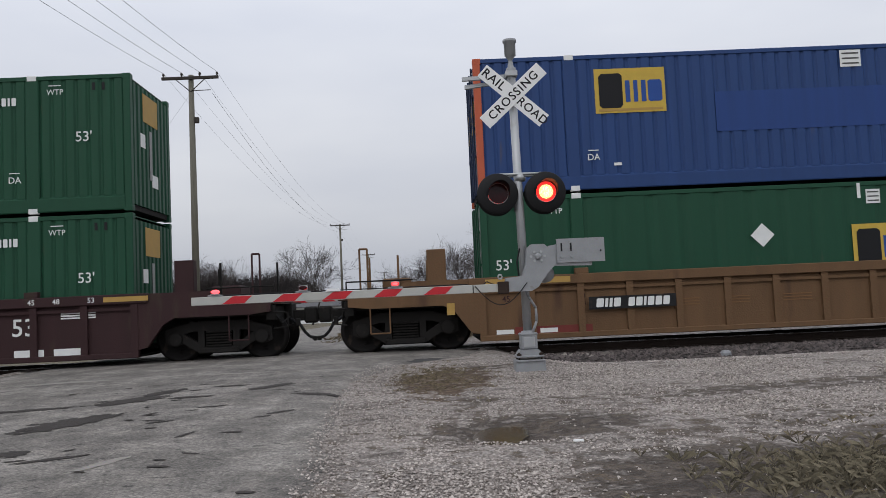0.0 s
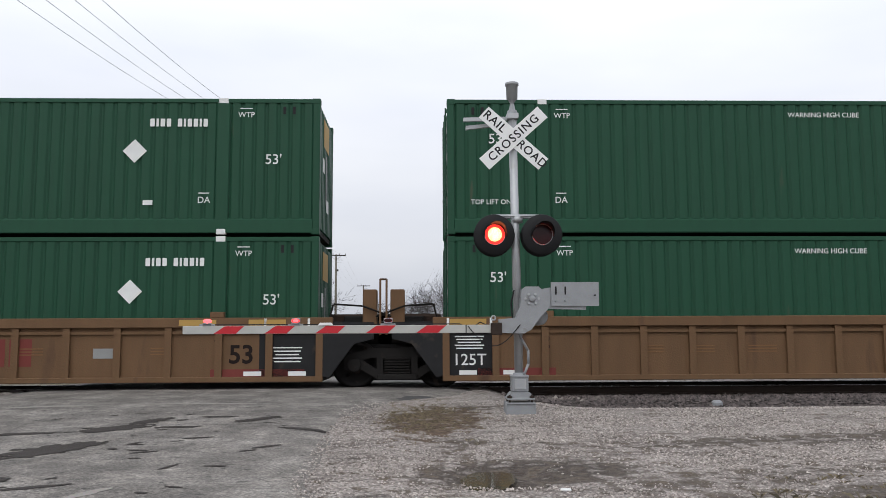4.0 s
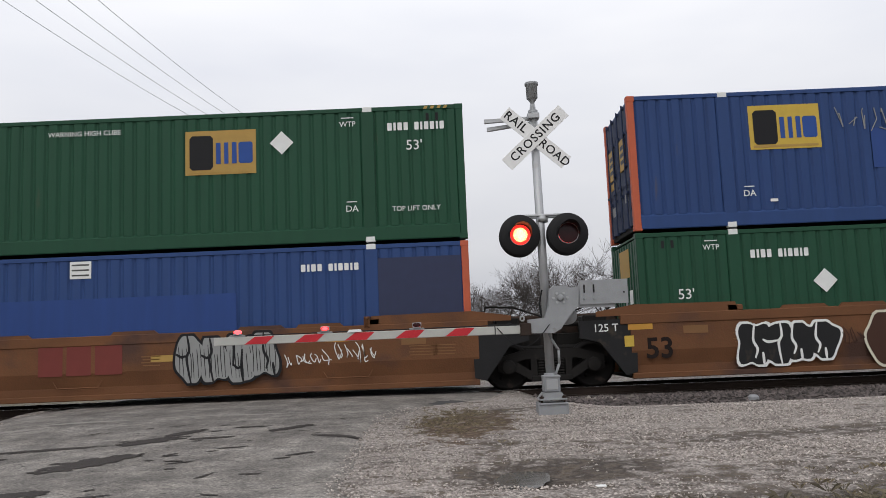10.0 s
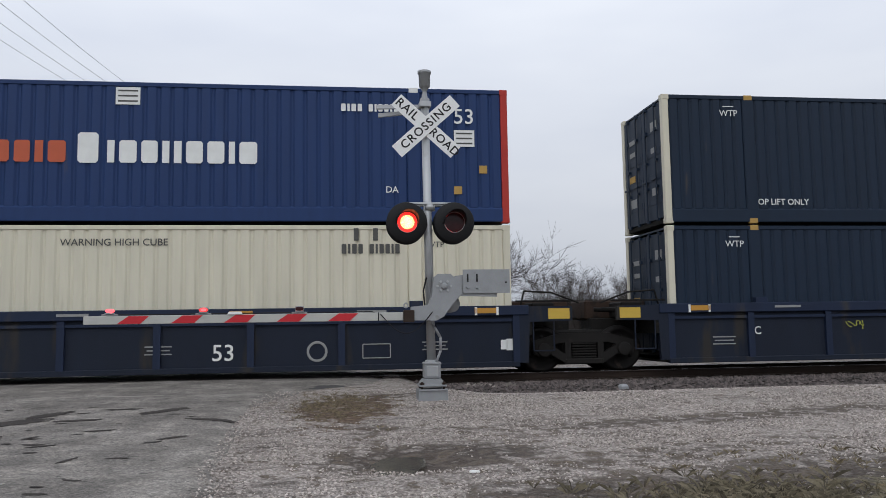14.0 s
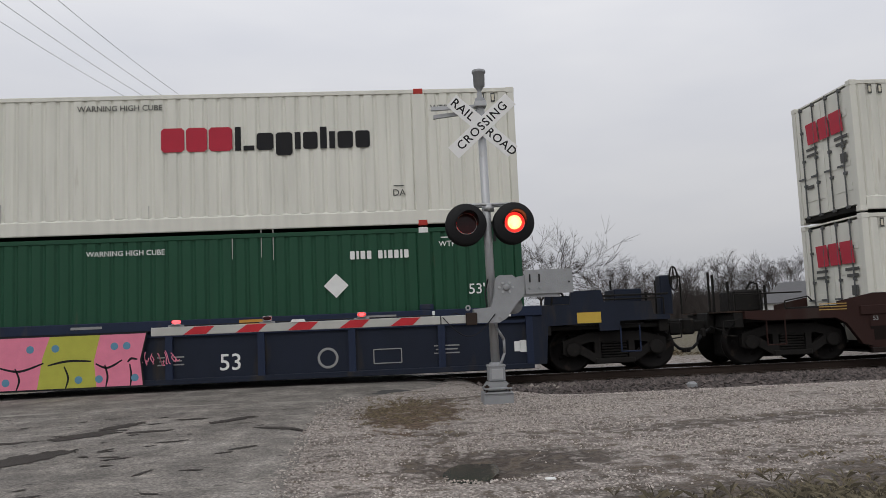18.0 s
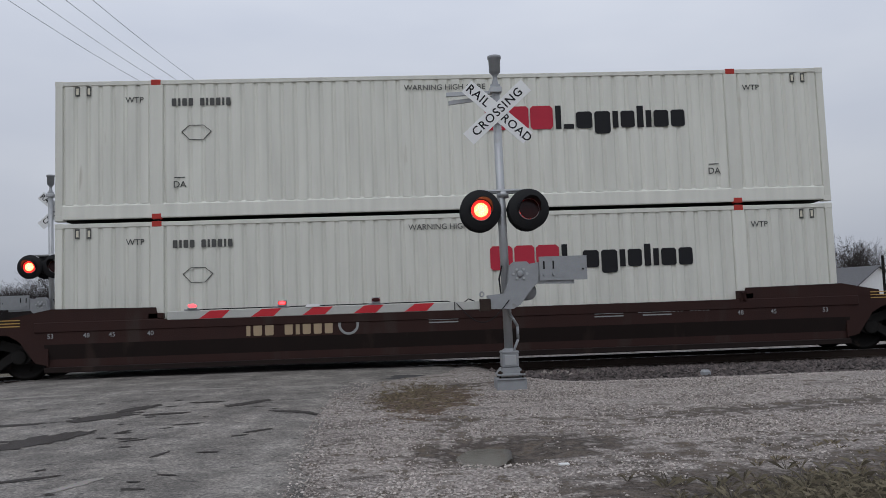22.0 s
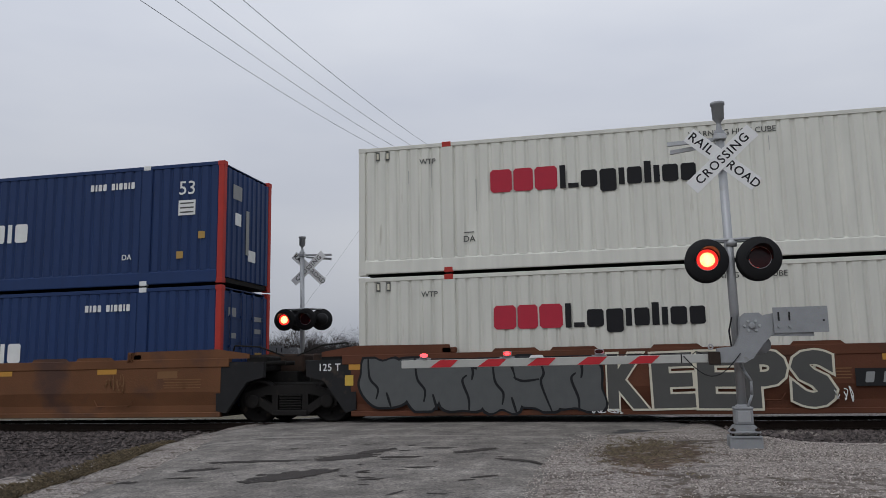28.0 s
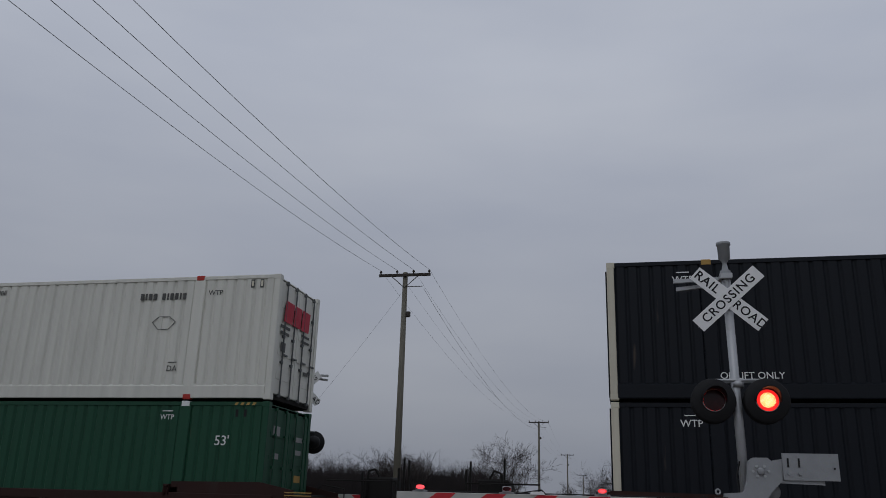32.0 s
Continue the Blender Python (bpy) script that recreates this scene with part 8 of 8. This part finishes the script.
            mark(car, bars([0.62, 0.62, 0.75], 0.40, 0.10, "cream", 0.2), 7.87, 0.81, "three slanted pale blocks", -0.190)
            here(words("C", 0.30, inkd, 0.02), 4.88, 0.74)
            for u in (2.9, 5.6, 9.8):
                here(plate(0.46, 0.13, "ochre"), u, 0.86)
            scrawls(car, 13.6, 0.95, 5, 0.5, 0.5, "faded", 62, -0.206)
        elif k == 14:
            graffiti(car, 0.20, 5.10, 0.20, 1.42, 6, "smoke", "black", 71, lean=-0.18, line="black")
            sprayed_word(car, "KEEPS", 5.27, 9.54, 0.22, 1.42, "letter_grey", "cream")
            scrawls(car, 5.25, 0.24, 4, 0.75, 0.14, "letter_white", 72, -0.206)
            scrawls(car, 9.65, 0.52, 3, 0.45, 0.34, "letter_white", 73, -0.212)
            mark(car, plate(3.10, 0.33, "dark_panel"), 11.40, 0.83, "black number board", -0.213)
            mark(car, shapes(NUMBER[5:], 0.22, 0.05, 0.11, ink, 0.2), 12.03, 0.83, "white number bars", -0.217)
            mark(car, shapes(NUMBER[:4], 0.20, 0.055, 0.16, "silver", 0.2), 10.45, 0.83, "faded bars", -0.217)
            here(plate(0.42, 0.12, "silver"), 14.61, 0.85)
    else:
        inkb = "silver"
        here(shapes([("b", 0.08), ("r", 0.17), ("r", 0.17), ("b", -0.1), ("r", 0.16), ("b", 0.08), ("r", 0.16), ("r", 0.16), ("r", 0.16)], 0.25, 0.045, 0.06, "tan_ink"), 4.70, 0.88, "tan number bars")
        for u, t in ((0.0, "53"), (0.7, "48"), (1.2, "45"), (1.95, "40"), (L - 2.2, "48"), (L - 1.5, "45"), (L - 0.4, "53")):
            here(words(t, 0.13, inkb), u, 0.88)
        here(shared("roundel", lambda: lathe(B(), (0, 0.002, 0), (0, -1, 0), [(0, 0.16), (0.004, 0.17), (0.004, 0.20), (0, 0.21)], 20), "silver"), 5.88 if k != 15 else 6.48, 0.92, "round pale emblem")
        for u in (0.1, 3.49, 6.42, 9.9, 14.6):
            here(plate(0.46, 0.12, "amber"), u, 1.03, "yellow reflector strip")
        here(shapes([("r", 0.08), ("b", 0.03), ("r", 0.08), ("b", 0.03), ("r", 0.08), ("b", -0.06)] * 3, 0.10, 0.02, 0.03, inkb), 12.6, 1.0, "row of small pale bars")
        for u in (-0.9, L + 0.9):
            for i in range(3):
                mark(car, plate(0.6, 0.02, "ochre"), u, 1.22 - 0.06 * i, "", -0.164)
        for u in (5.2, 8.6, 9.6):
            for i in range(2):
                here(plate(0.6, 0.025, inkb), u + 2.6, 0.96 - 0.06 * i)
        if k == 10:
            sprayed_word(car, "RADE", 6.25, 9.69, 0.14, 1.00, "sage", "smoke", -0.204, 0.045, 0.16)
            scrawls(car, 5.75, 0.40, 4, 0.75, 0.26, "silver", 82, -0.196)
            scrawls(car, 10.35, 0.36, 5, 1.0, 0.2, "silver", 83, -0.196)
            for u in (12.7, 13.6):
                for z in (0.95, 0.62):
                    here(shared("outline", lambda: bent(B(), [(-0.36, 0, -0.16), (0.36, 0, -0.16), (0.36, 0, 0.16), (-0.36, 0, 0.16), (-0.36, 0, -0.16)], 0.012, 4), "faded"), u, z)


ENDS = {0: ("maroon", "artic", "coupler"), 1: ("tan", "coupler", "artic"), 2: ("tan", "artic", "artic"), 3: ("tan", "artic", "coupler"),
        4: ("orange", "coupler", "artic"), 5: ("orange", "artic", "artic"), 6: ("orange", "artic", "coupler"),
        7: ("navy", "coupler", "artic"), 8: ("navy", "artic", "artic"), 9: ("navy", "artic", "coupler"),
        10: ("brown", "coupler", "coupler"), 11: ("brown", "coupler", "coupler"), 12: ("russet", "coupler", "artic"),
        13: ("orange", "artic", "artic"), 14: ("russet", "artic", "coupler"), 15: ("brown", "coupler", "coupler"), 16: ("brown", "coupler", "coupler")}
for k, (style, left, right) in ENDS.items():
    well_car(k, style, left, right)


# ---- what moves ----
def travelled(t):
    """Metres that the train has rolled, smoothly between the given times."""
    for (t0, s0), (t1, s1) in zip(TRAVEL, TRAVEL[1:]):
        if t <= t1:
            return s0 + (s1 - s0) * (t - t0) / (t1 - t0)
    return TRAVEL[-1][1]


def lamp_rows(phase, place):
    """Turns a lens insert between its lit and its dark face, in alternation."""
    start, period, on = 0.96, 1.189, 0.591
    lit = phase == 0
    # phase 0 is lit from start to start + on in every period
    rows, last = [], None
    flips = []
    n = -1
    while True:
        for dt, state in ((0.0, True), (on, False)):
            t = start + n * period + dt
            if t > 0.05:
                flips.append((t, state if lit else not state))
        n += 1
        if start + n * period > 32:
            break
    flips = [f for f in flips if f[0] < 31.9]
    state = not flips[0][1]
    rows.append((0.0, 0 if state else 179.8))
    for t, s in flips:
        a, b = (179.8, 0) if s else (0, 179.8)
        f = round(t * FPS) - 1
        near = round(t)
        if abs(t - near) < 0.07:
            f = near * FPS + 1 if t > near else near * FPS - 2
        rows += [(f / FPS, a), ((f + 1) / FPS, 89.9), ((f + 2) / FPS, b)]
    rows.append((32.0, rows[-1][1]))
    return [(t, pose(*place, 0, 0, a)) for t, a in rows]


def motions():
    for ob, (x, y, z) in TRAIN:
        walk(ob, [(t, Matrix.Translation((x - s, y, z))) for t, s in TRAVEL])
    for lens, phase, place in FLASH:
        walk(lens, lamp_rows(phase, place))
    homes = {ob: at for ob, at in TRAIN}
    for w, place, car in SPIN:
        x = homes[car][0] + place[0]
        seen = [f for f in range(0, 32 * FPS + 1, 2) if abs(x - travelled(f / FPS)) < 16]
        if not seen:
            continue
        times = sorted({0, *seen, 32 * FPS})
        base = travelled(seen[0] / FPS)
        end = travelled(seen[-1] / FPS)
        rows = []
        for f in times:
            s = min(max(travelled(f / FPS), base), end) - base
            rows.append((f / FPS, pose(*place, 0, -math.degrees(s / WHEEL_R), 0)))
        walk(w, rows)


motions()
